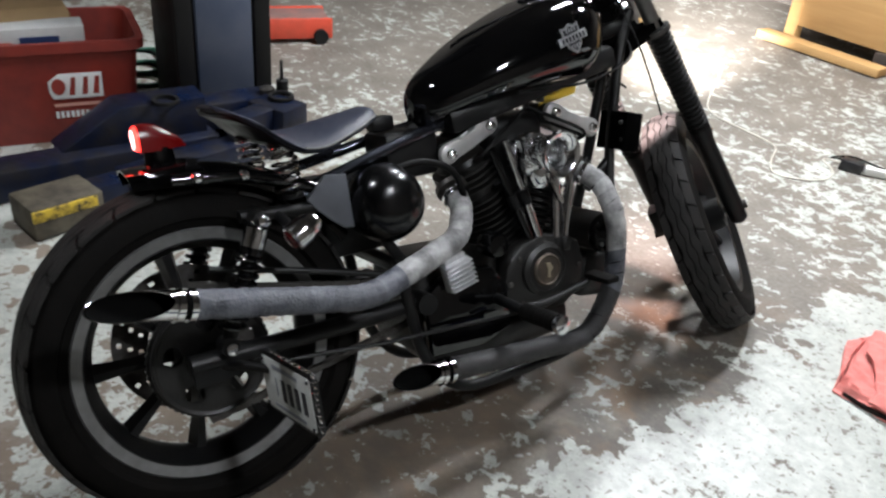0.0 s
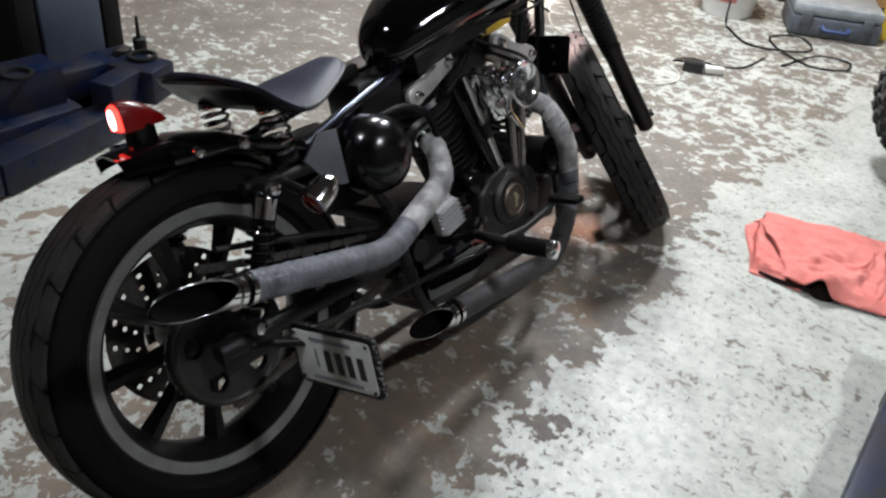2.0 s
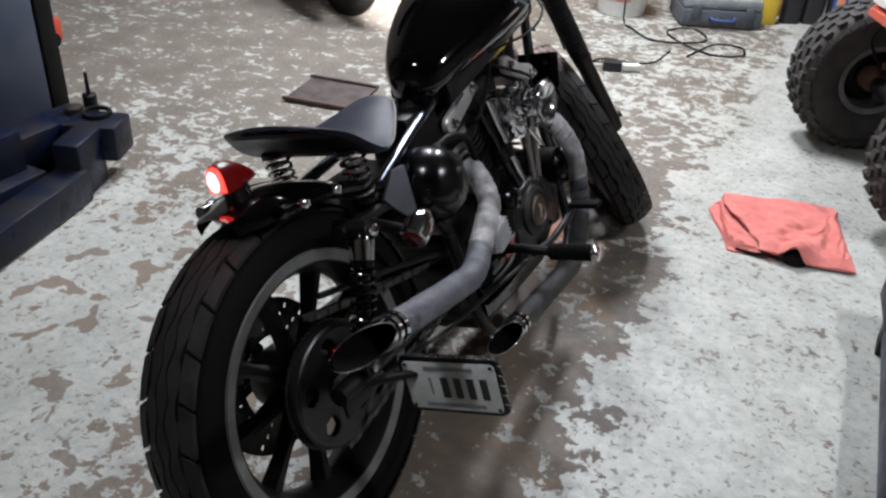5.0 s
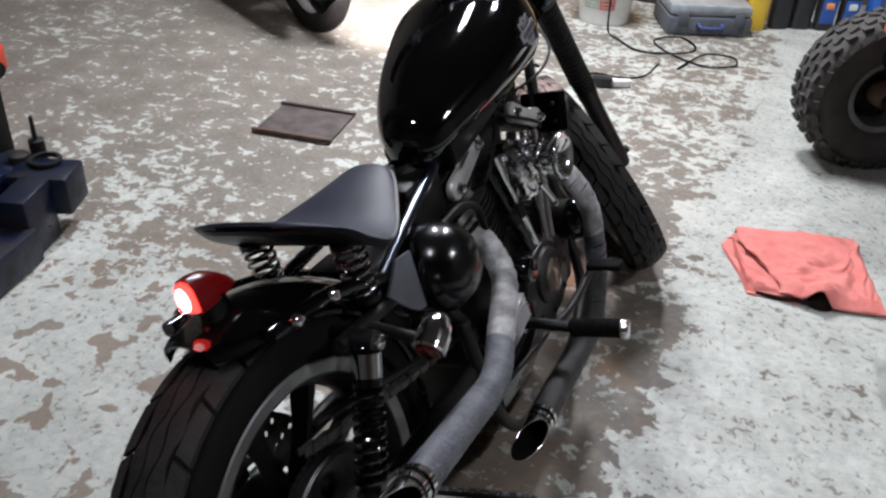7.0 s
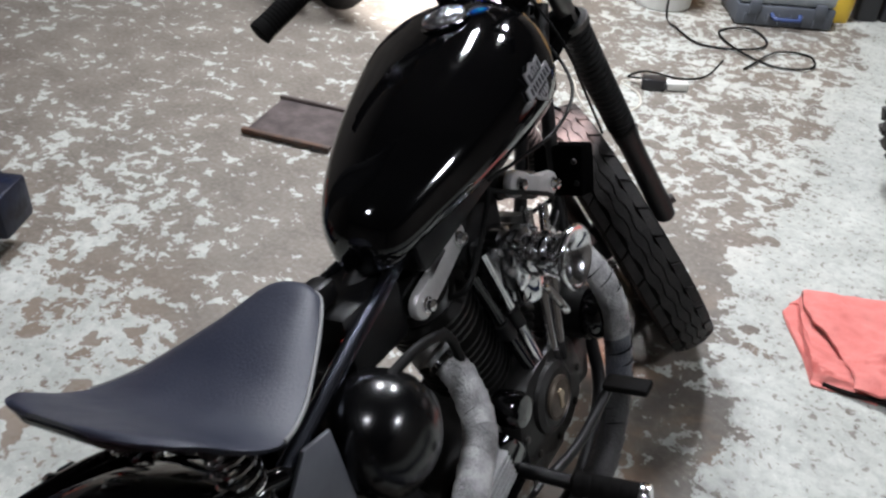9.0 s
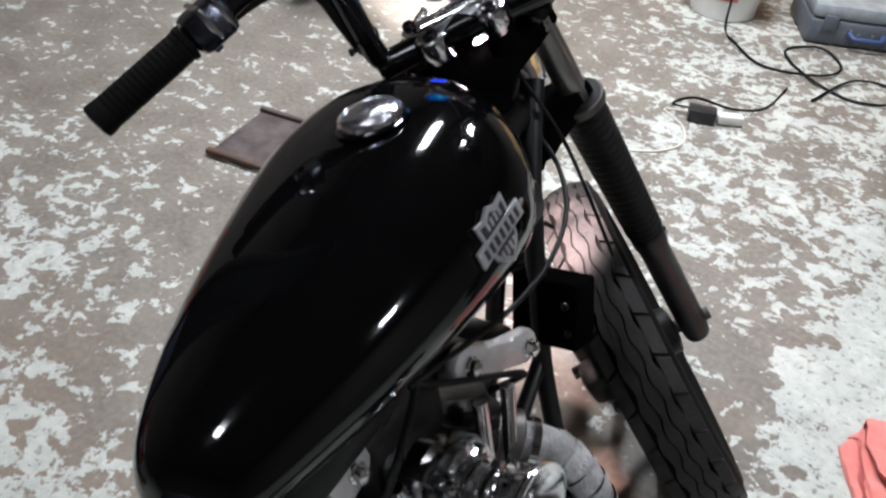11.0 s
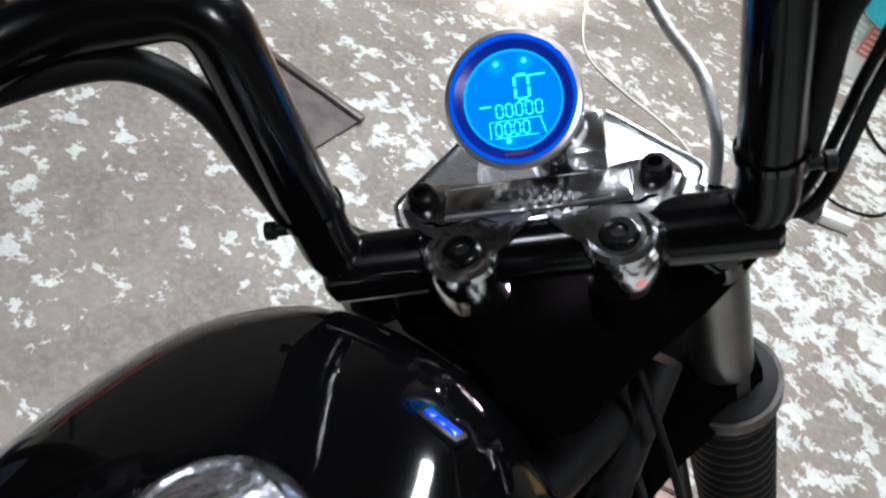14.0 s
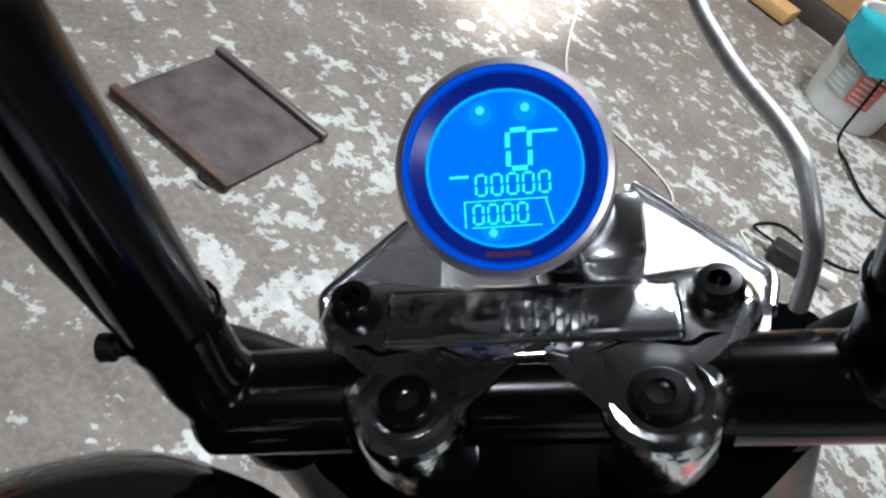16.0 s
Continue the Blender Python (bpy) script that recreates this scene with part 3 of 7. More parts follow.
def rear_wheel():
    w = new("rear_wheel")
    w.parent = BIKE
    m = wheel_pose((0, 0, RW))
    simple("tyre", lambda b: torus_profile(b, tyre_profile(RW - 0.004, RWR - 0.006, 0.064, 0.047), 72, m), RUBBER, w, "wide black tyre")
    simple("tread", lambda b: tread_blocks(b, RW - 0.004, 0.064, m, 26, 0), TREAD, w, "dusty zigzag tread")
    lip = [(RWR - 0.024, 0.047), (RWR - 0.003, 0.050), (RWR + 0.001, 0.046), (RWR - 0.004, 0.030), (RWR - 0.030, 0.020), (RWR - 0.034, 0.0),
           (RWR - 0.030, -0.020), (RWR - 0.004, -0.030), (RWR + 0.001, -0.046), (RWR - 0.003, -0.050), (RWR - 0.024, -0.047), (RWR - 0.042, -0.015), (RWR - 0.045, 0.0), (RWR - 0.042, 0.015)]
    simple("rim", lambda b: torus_profile(b, lip, 72, m), SATIN, w, "black cast rim")
    simple("rim_lip", lambda b: torus_profile(b, [(RWR - 0.021, 0.0475), (RWR - 0.002, 0.0515), (RWR + 0.002, 0.0475), (RWR - 0.012, 0.044)], 72, m), RIMGREY, w, "grey machined rim lip")
    simple("spoke_casting", lambda b: cast_spokes(b, m, 9, 0.045, RWR - 0.036, radians(180)), SATIN, w)
    simple("hub", lambda b: lathe(b, [(0.03, -0.085), (0.052, -0.08), (0.056, -0.03), (0.05, 0.0), (0.056, 0.03), (0.05, 0.07), (0.02, 0.075)], 28, m), SATIN, w)
    simple("brake_disc", lambda b: drilled_disc(b, m @ pose(0, 0, -0.075), 0.142, 0.075, 0.005), STEEL, w, "drilled steel brake disc")
    def sprocket(b):
        n = 51
        out = []
        for i in range(n * 4):
            a = 2 * math.pi * i / (n * 4)
            r = 0.112 + (0.0012 if i % 4 in (0, 1) else -0.0008)
            out.append((r, a))
        rings = []
        for z in (0.056, 0.062):
            ring_o = [b.verts.new(m @ Vector((r * math.cos(a), r * math.sin(a), z))) for r, a in out]
            ring_i = [b.verts.new(m @ Vector((0.094 * math.cos(a), 0.094 * math.sin(a), z))) for r, a in out]
            for i in range(len(out)):
                j = (i + 1) % len(out)
                b.faces.new((ring_o[i], ring_o[j], ring_i[j], ring_i[i]))
            rings.append((ring_o, ring_i))
        for q in (0, 1):
            for i in range(len(out)):
                j = (i + 1) % len(out)
                b.faces.new((rings[0][q][i], rings[0][q][j], rings[1][q][j], rings[1][q][i]))
    simple("sprocket", sprocket, ENGINE, w, "dark finely toothed rear sprocket")
    def carrier(b):
        k = 120
        for z in (0.062, 0.076):
            for i in range(k):
                a0, a1 = 2 * math.pi * i / k, 2 * math.pi * (i + 1) / k
                def cut(a):
                    d = ((a - radians(54)) % radians(72)) - radians(36)
                    c = abs(d) * 0.070
                    return math.sqrt(max(0.0, 0.0185 ** 2 - c * c))
                h0, h1 = cut(a0), cut(a1)
                def P(r, a):
                    return b.verts.new(m @ Vector((r * math.cos(a), r * math.sin(a), z)))
                for (r00, r01), (r10, r11) in (((0.03, 0.070 - h0), (0.03, 0.070 - h1)), ((0.070 + h0, 0.106), (0.070 + h1, 0.106))):
                    b.faces.new((P(r00, a0), P(r01, a0), P(r11, a1), P(r10, a1)))
        lathe(b, [(0.106, 0.058), (0.108, 0.076), (0.104, 0.079), (0.098, 0.076)], 60, m, caps=(False, False))
    simple("sprocket_carrier", carrier, ENGINE, w, "black hub plate with five round holes")
    simple("axle_nut", lambda b: lathe(b, [(0.017, 0.06), (0.017, 0.105), (0.012, 0.112), (0.001, 0.113)], 6, m), STEEL, w)


rear_wheel()


def front_wheel():
    w = new("front_wheel")
    w.parent = BIKE
    m = STEM @ pose(0.003, 0.045, FRONT_S) @ Matrix.Rotation(-rk, 4, "X") @ wheel_pose((0, 0, 0))
    ri = 0.215
    simple("tyre", lambda b: torus_profile(b, tyre_profile(FWR - 0.004, ri - 0.006, 0.052, 0.035), 72, m), RUBBER, w, "black front tyre")
    simple("tread", lambda b: tread_blocks(b, FWR - 0.004, 0.052, m, 30, 0), TREAD, w, "zigzag front tread")
    lip = [(ri - 0.018, 0.036), (ri, 0.038), (ri, 0.03), (ri - 0.02, 0.0), (ri, -0.03), (ri, -0.038), (ri - 0.018, -0.036), (ri - 0.034, 0.0)]
    simple("rim", lambda b: torus_profile(b, lip, 64, m), SATIN, w, "black cast rim")
    simple("spoke_casting", lambda b: cast_spokes(b, m, 9, 0.035, ri - 0.028, 0.2, th=0.022), SATIN, w)
    simple("hub", lambda b: lathe(b, [(0.02, -0.065), (0.04, -0.06), (0.045, 0), (0.04, 0.06), (0.02, 0.065)], 24, m), SATIN, w)
    simple("brake_disc", lambda b: drilled_disc(b, m @ pose(0, 0, -0.055), 0.135, 0.075, 0.005), STEEL, w, "drilled brake disc")
    simple("axle", lambda b: tube(b, [m @ Vector((0, 0, -0.125)), m @ Vector((0, 0, 0.125))], 0.011, 12), STEEL, w)


# the height along the stem at which the front tyre stands on the floor
def front_height():
    lean = pose(0, 0, 0, 0, -LEAN_BIKE, 0)
    for k in range(400):
        s = 0.1 + k * 0.001
        m = lean @ STEM @ pose(0.003, 0.045, s) @ Matrix.Rotation(-rk, 4, "X") @ wheel_pose((0, 0, 0))
        low = min((m @ Vector((FWR * math.cos(a), FWR * math.sin(a), 0))).z for a in [i * math.pi / 60 for i in range(120)])
        low -= 0.012
        if low > -0.004:
            return s
    return 0.3


FRONT_S = front_height()
front_wheel()


def fork():
    S = lambda x, y, z: STEM @ Vector((x, y, z))
    bottom = FRONT_S - 0.035
    for side in (-1, 1):
        x = 0.096 if side > 0 else -0.078
        leg = simple("fork_leg", lambda b: lathe(b, [(0.012, -0.01), (0.022, 0.0), (0.024, 0.03), (0.023, 0.25), (0.026, 0.262), (0.026, 0.285), (0.02, 0.29)], 20, STEM @ pose(x, 0.045, bottom)), SATIN, BIKE, "satin black fork lower")
        simple("fork_tube", lambda b: tube(b, [S(x, 0.045, bottom + 0.26), S(x, 0.045, 0.955)], 0.0185, 20), FORKSTEEL, leg, "dull steel fork tube")
        prof = []
        top, low = 0.805, 0.545
        k = 20
        for i in range(k):
            h0 = low + (top - low) * i / k
            d = (top - low) / k
            r = 0.0265 + 0.0030 * i / k
            prof += [(r - 0.003, h0), (r + 0.0012, h0 + d * 0.35), (r + 0.0012, h0 + d * 0.65), (r - 0.003, h0 + d)]
        prof = [(0.0255, low - 0.02), (0.0262, low)] + prof + [(0.032, top + 0.004), (0.032, top + 0.018), (0.02, top + 0.02)]
        simple("fork_gaiter", lambda b: lathe(b, prof, 24, STEM @ pose(x, 0.045, 0), caps=(False, False)), CABLE, leg, "ribbed rubber fork gaiter", sharp=60)
        simple("gaiter_clamp", lambda b: torus_profile(b, [(0.032, top + 0.006), (0.0350, top + 0.006), (0.0350, top + 0.017), (0.032, top + 0.017)], 24, STEM @ pose(x, 0.045, 0)), STEEL, leg)
        simple("drain_screw", lambda b: lathe(b, [(0.006, 0), (0.006, 0.006), (0.001, 0.007)], 8, STEM @ pose(x + 0.022, 0.045, bottom + 0.27) @ Matrix.Rotation(radians(90), 4, "Y")), CHROME, leg)
    def tree(b, z, th, half, back):
        out = [(-half + 0.006, 0.062), (-half + 0.024, 0.070), (half - 0.012, 0.072), (half + 0.018, 0.062), (half + 0.022, 0.038), (half - 0.01, 0.018), (0.040, -back), (-0.016, -back), (-0.034, 0.004), (-half + 0.028, 0.026), (-half + 0.004, 0.040)]
        prism(b, out, th, STEM @ pose(0, 0, z), 0.005)
    simple("upper_triple_tree", lambda b: tree(b, 0.950, 0.022, 0.096, 0.030), TREEBLACK, BIKE)
    simple("lower_triple_tree", lambda b: tree(b, 0.83, 0.028, 0.096, 0.032), TREEBLACK, BIKE)
    for side in (-1, 1):
        simple("fork_cap", lambda b: lathe(b, [(0.024, 0), (0.024, 0.012), (0.018, 0.02), (0.001, 0.021)], 18, STEM @ pose(0.096 if side > 0 else -0.078, 0.045, 0.960)), GLOSS, BIKE)
    simple("steering_head", lambda b: lathe(b, [(0.03, 0.80), (0.034, 0.815), (0.03, 0.83), (0.03, 0.93), (0.034, 0.945), (0.03, 0.955)], 24, STEM), TREEBLACK, BIKE)
    # brake calliper and its hose on the left leg
    cal = simple("brake_calliper", lambda b: block(b, STEM @ pose(-0.070, -0.055, FRONT_S + 0.10, 0, 0, 0), 0.045, 0.05, 0.07, 0.012), SATIN, BIKE)
    simple("calliper_bolt", lambda b: lathe(b, [(0.008, 0), (0.008, 0.012), (0.001, 0.013)], 8, STEM @ pose(-0.06, -0.095, FRONT_S + 0.08, 90, 0, 0)), STEEL, cal)


fork()


def headlamp():
    # z of m points ahead
    m = BARS @ pose(0, 0.045, 0.895) @ Matrix.Rotation(radians(-122), 4, "X") @ Matrix.Rotation(radians(180), 4, "Z")
    h = simple("headlamp", lambda b: lathe(b, [(0.012, -0.005), (0.03, 0.0), (0.048, 0.02), (0.060, 0.05), (0.064, 0.085), (0.066, 0.10), (0.069, 0.104), (0.069, 0.114), (0.062, 0.118)], 36, m, caps=(True, False)), CHROME, BIKE, "chrome headlamp shell, lit")
    simple("headlamp_glass", lambda b: lathe(b, [(0.0625, 0.114), (0.05, 0.122), (0.03, 0.127), (0.002, 0.128)], 32, m, caps=(False, True)), LAMPGLOW, h, "lit headlamp glass")
    # faceted polished mount over the lamp
    def mount(b):
        def z_at(x, y):
            return 1.010 - 0.30 * abs(x) - 2.4 * (y - 0.082) ** 2 if abs(x) > 0.0328 else 0.9985 - 0.30 * (y - 0.046)
        rows = []
        for y, half in ((0.044, 0.074), (0.053, 0.076), (0.062, 0.078), (0.068, 0.0795), (0.074, 0.081), (0.082, 0.070), (0.090, 0.060), (0.098, 0.049), (0.106, 0.039), (0.112, 0.035)):
            xs = [-half, -(half + 0.033) / 2, -0.033, -0.0327, 0.0, 0.0327, 0.033, (half + 0.033) / 2, half]
            rows.append([(x, y, z_at(x, y)) for x in xs])
        rings = [r + [(x * 0.97, y, z - 0.026) for x, y, z in r[::-1]] for r in rows]
        loft(b, rings, m=BARS)
    simple("lamp_mount", mount, MOUNTBRUSHED, BIKE, "polished faceted lamp mount", sharp=20)
    for s in (-1, 1):
        simple("mount_lip", lambda b: tube(b, filleted([BARS @ Vector((s * x, y, 1.0095 - 0.30 * x)) for x, y in ((0.036, 0.110), (0.081, 0.0745), (0.077, 0.060))], 0.004, 4), 0.0024, 10), HORNMETAL, h, "bright rolled edge of the lamp mount")
    d = bpy.data.lights.new("headlamp_beam", "SPOT")
    d.energy, d.spot_size, d.spot_blend, d.shadow_soft_size, d.color = 4900, radians(24), 1.0, 0.05, (1.0, 0.95, 0.91)
    lamp = new("headlamp_beam", d)
    tip = BIKE.matrix_world @ m @ Vector((0, 0, 0.15))
    lamp.matrix_world = look(tip, Vector((-2.2, 3.72, 0.0)))
    # small glowing stub put in for the bright pink glint under the bar
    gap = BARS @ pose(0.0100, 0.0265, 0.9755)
    simple("pink_glint", lambda b: lathe(b, [(0.0005, -0.007), (0.0018, -0.006), (0.0030, -0.002), (0.0030, 0.002), (0.0018, 0.006), (0.0005, 0.007)], 16, gap @ pose(0, 0, 0, 0, 90, 0)), GLINTPINK, h, "small glowing stub for the pink glint under the bar")
    # unseen glow and spot added under the shell to light the tyre
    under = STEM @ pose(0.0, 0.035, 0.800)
    simple("spill_glow", lambda b: lathe(b, [(0.010, 0.0), (0.012, 0.012), (0.012, 0.03)], 16, under), LAMPGLOW, h, "small glowing cup added under the lamp")
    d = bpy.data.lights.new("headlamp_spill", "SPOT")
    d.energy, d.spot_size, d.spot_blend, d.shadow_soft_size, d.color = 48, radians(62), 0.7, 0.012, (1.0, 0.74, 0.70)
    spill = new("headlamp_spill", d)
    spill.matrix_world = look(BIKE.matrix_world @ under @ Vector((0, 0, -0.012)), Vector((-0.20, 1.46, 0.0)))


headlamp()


def handlebar():
    P = lambda s, x, y, z: BARS @ Vector((s * x, y, z))
    line = [(0.0985, 0.0175, 1.008), (0.0985, 0.020, 1.160), (0.160, 0.020, 1.160), (0.3485, -0.078, 1.150)]
    pts = [P(-1, *p) for p in line[::-1]] + [P(1, *p) for p in line]
    bar = simple("handlebar", lambda b: tube(b, filleted(pts, 0.020, 7), 0.0135, 16), BARBLACK, BIKE, "gloss black narrow handlebar")
    for s in (-1, 1):
        simple("bar_sleeve", lambda b: tube(b, [P(s, 0.052, 0.0175, 1.0055), P(s, 0.055, 0.0175, 1.0055), P(s, 0.101, 0.0175, 1.0055), P(s, 0.104, 0.0175, 1.0055)], [0.0135, 0.0163, 0.0163, 0.0135], 24), BARBLACK, bar, "thick black bar sleeve")
    for s in (-1, 1):
        a, b_ = P(s, 0.248, -0.0258, 1.1553), P(s, 0.356, -0.082, 1.1495)
        def grip(b):
            m = toward(a, b_)
            ln = (b_ - a).length
            prof = [(0.0145, 0.0), (0.019, 0.001), (0.019, 0.006)]
            k = 16
            for i in range(k):
                h = 0.008 + (ln - 0.02) * i / k
                prof += [(0.0172, h), (0.0172, h + 0.001), (0.0177, h + 0.002), (0.0177, h + (ln - 0.02) / k - 0.001)]
            prof += [(0.0185, ln - 0.008), (0.0185, ln - 0.001), (0.012, ln + 0.001)]
            lathe(b, prof, 18, m)
        simple("grip", grip, RUBBER, bar, "black rubber grip")
        c = P(s, 0.225, -0.0138, 1.1565)
        m = toward(c, b_)
        sw = simple("switch_housing", lambda b: block(b, m @ pose(0, 0, 0), 0.046, 0.042, 0.05, 0.010), DARKCHROME, bar, "dark plated switch housing")
        simple("housing_band", lambda b: block(b, m @ pose(0, 0.004, 0.002), 0.049, 0.040, 0.008, 0.003), CHROME, sw)
        simple("housing_band", lambda b: block(b, m @ pose(0, 0.004, -0.016), 0.049, 0.040, 0.006, 0.003), CHROME, sw)
        simple("switch_button", lambda b: block(b, m @ pose(0.0, -0.023, 0.008), 0.012, 0.008, 0.01, 0.002), SATIN, sw)
        # lever and its perch
        perch = P(s, 0.190, 0.018, 1.162)
        simple("lever_perch", lambda b: block(b, toward(perch, P(s, 0.30, -0.04, 1.14)), 0.03, 0.03, 0.035, 0.008), GLOSS, bar)
        simple("lever", lambda b: tube(b, smooth_path([P(s, 0.195, 0.030, 1.160), P(s, 0.24, 0.026, 1.155), P(s, 0.30, -0.002, 1.146), P(s, 0.35, -0.030, 1.140)]), [0.006] * 18 + [0.008], 10), GLOSS, bar, "black hand lever")
        simple("elbow_clamp", lambda b: torus_profile(b, [(0.0137, -0.002), (0.0152, -0.002), (0.0152, 0.002), (0.0137, 0.002)], 18, toward(P(s, 0.0985, 0.0185, 1.048), P(s, 0.0985, 0.019, 1.1))), GLOSS, bar)
        simple("clamp_screw", lambda b: lathe(b, [(0.003, 0), (0.003, 0.006), (0.0045, 0.007), (0.0045, 0.011), (0.001, 0.012)], 10, toward(P(s, 0.112, 0.016, 1.040), P(s, 0.2, 0.016, 1.040))), SATIN, bar)
        # wiring hugging the upright
        w = [P(s, 0.225, -0.012, 1.146), P(s, 0.180, 0.006, 1.147), P(s, 0.140, 0.016, 1.141), P(s, 0.119, 0.018, 1.115), P(s, 0.114, 0.020, 1.07), P(s, 0.110, 0.023, 1.035), P(s, 0.100, 0.040, 1.005), P(s, 0.085, 0.055, 0.965)]
        simple("wire_loom", lambda b: tube(b, smooth_path(w, 8), 0.0068, 10), CABLE, bar, "black wiring sleeve")
    # clutch and throttle cables on the right
    for dx, rr in ((0.0, 0.0032), (0.012, 0.0028)):
        c = [P(1, 0.205, 0.035 + dx, 1.14), P(1, 0.172, 0.058 + dx, 1.10), P(1, 0.148, 0.050 + dx, 1.05), P(1, 0.122, 0.024 + dx, 1.01), P(1, 0.108, 0.045, 0.975), P(1, 0.080, 0.060, 0.945)]
        simple("control_cable", lambda b: tube(b, smooth_path(c, 8), rr, 8), CABLE, bar)
    # braided hose looping ahead of the bars
    c = [P(1, 0.082, 0.050, 1.000), P(1, 0.083, 0.052, 1.025), P(1, 0.081, 0.065, 1.042), P(1, 0.078, 0.082, 1.045), P(1, 0.068, 0.125, 1.042), P(1, 0.062, 0.175, 1.045), P(1, 0.070, 0.225, 1.075), P(1, 0.110, 0.245, 1.12), P(1, 0.165, 0.19, 1.16), P(1, 0.195, 0.09, 1.17), P(1, 0.195, 0.035, 1.163)]
    simple("braided_hose", lambda b: tube(b, smooth_path(c, 10), 0.0031, 10), BRAID, bar, "braided steel brake hose")
    # riser clamp: a polished two-piece block
    clamp = new("riser_clamp")
    clamp.parent = BIKE
    clamp["label"] = "polished metal riser clamp"
    # seen from above: two lobes ahead of the bar, two behind it, drawn in between the rear pair
    def arc(cx, cy, r, a0, a1, k=8):
        return [(cx + r * math.cos(radians(a0 + (a1 - a0) * i / k)), cy + r * math.sin(radians(a0 + (a1 - a0) * i / k))) for i in range(k + 1)]
    plan = arc(-0.0545, 0.040, 0.0135, 80, 190) + arc(-0.0368, 0.0075, 0.0162, 195, 350) + arc(-0.0180, 0.0135, 0.004, 170, 95, 4)
    plan += arc(0.0180, 0.0135, 0.004, 85, 10, 4) + arc(0.0368, 0.0075, 0.0162, 190, 345) + arc(0.0545, 0.040, 0.0135, -10, 100)
    plan += [(0.030, 0.0500), (0.0, 0.0490), (-0.030, 0.0500)]
    def cast_top(b):
        levels = ((0.9870, 0.90), (0.9895, 0.955), (0.9960, 0.965), (0.9975, 0.995), (1.0130, 1.0), (1.0180, 0.985), (1.0202, 0.95), (1.0214, 0.88), (1.0225, 0.70), (1.0232, 0.45), (1.0236, 0.20))
        rings = []
        for z, k in levels:
            rings.append([(x * k, 0.022 + (y - 0.022) * k, z - 0.05 * max(0.0, 0.012 - y) * (z > 1.0)) for x, y in plan])
        loft(b, rings, m=BARS)
    simple("clamp_top", cast_top, CLAMPMETAL, clamp, "sculpted bright metal clamp top", sharp=50)
    simple("clamp_saddle", lambda b: block(b, BARS @ pose(0.0, 0.034, 1.0222), 0.088, 0.022, 0.006, 0.0028, 3), CLAMPMETAL, clamp, "raised bar between the front bolts")
    for y in (0.0255, 0.0425):
        simple("saddle_ridge", lambda b: tube(b, [BARS @ Vector((x, y, 1.0242)) for x in (-0.042, -0.03, 0.03, 0.042)], 0.0014, 8), HORNMETAL, clamp, "bright ridge")
    for s in (-1, 1):
        simple("boss_rim", lambda b: torus_profile(b, [(0.0100, -0.002), (0.0106, 0.0022), (0.0128, 0.0026), (0.0148, 0.0010), (0.0152, -0.002)], 32, BARS @ pose(0.0350 * s, 0.006, 1.0190) @ Matrix.Diagonal((1.10, 1.10, 1.1, 1.0))), CLAMPMETAL, clamp, "bright rim round the rear bolt")
        simple("clamp_groove", lambda b: tube(b, smooth_path([BARS @ Vector((s * x, y, z)) for x, y, z in ((0.0585, 0.026, 1.0192), (0.050, 0.0255, 1.0212), (0.044, 0.0225, 1.0216), (0.030, 0.0240, 1.0222), (0.018, 0.0195, 1.0222))], 5), 0.0011, 6), TREEBLACK, clamp, "dark groove")
    simple("clamp_cylinder", lambda b: tube(b, [P(1, -0.046, 0.0175, 1.004), P(1, 0.046, 0.0175, 1.004)], 0.0142, 24), BARBLACK, clamp)
    # ribbed badge block in the middle
    for k in range(6):
        simple("badge_rib", lambda b: block(b, BARS @ pose(-0.007 + 0.0045 * k, 0.030, 1.0262, 0, 0, 0), 0.0026, 0.012, 0.003, 0.0009), HORNMETAL, clamp)
    simple("gauge_post", lambda b: block(b, BARS @ pose(0.025, 0.057, 1.020, 18, 0, 0), 0.019, 0.022, 0.050, 0.003), HORNMETAL, clamp, "polished square post")
    for s in (-1, 1):
        simple("riser", lambda b: lathe(b, [(0.019, 0.955), (0.019, 0.972), (0.0165, 0.985), (0.0165, 1.004)], 20, BARS @ pose(0.036 * s, 0.012, 0)), TREEBLACK, clamp)
        for bx, by, bz, big in ((0.0545, 0.040, 1.0220, 0.88), (0.0350, 0.006, 1.0178, 1.08)):
            bolt = BARS @ pose(bx * s, by, bz) @ Matrix.Diagonal((big, big, 1.0, 1.0))
            simple("socket_bolt", lambda b: torus_profile(b, [(0.0036, 0.0036), (0.0038, 0.0066), (0.0070, 0.0064), (0.0086, 0.0042), (0.0088, -0.004), (0.0002, -0.004), (0.0002, 0.0036)], 20, bolt), BOLTBLACK, clamp, "black socket-head bolt")


handlebar()


SEG = {"a": (0, 1), "b": (1, 0.5), "c": (1, -0.5), "d": (0, -1), "e": (-1, -0.5), "f": (-1, 0.5)}


def zero_digit(bm, m, w, h, th):
    """A seven-segment nought: six bars."""
    for k, (ux, uy) in SEG.items():
        if k in "ad":
            block(bm, m @ pose(0, uy * h / 2, 0), w * 0.72, th, 0.0006)
        else:
            block(bm, m @ pose(ux * w / 2, uy * h / 2, 0, 0, 0, -3), th, h * 0.40, 0.0006)


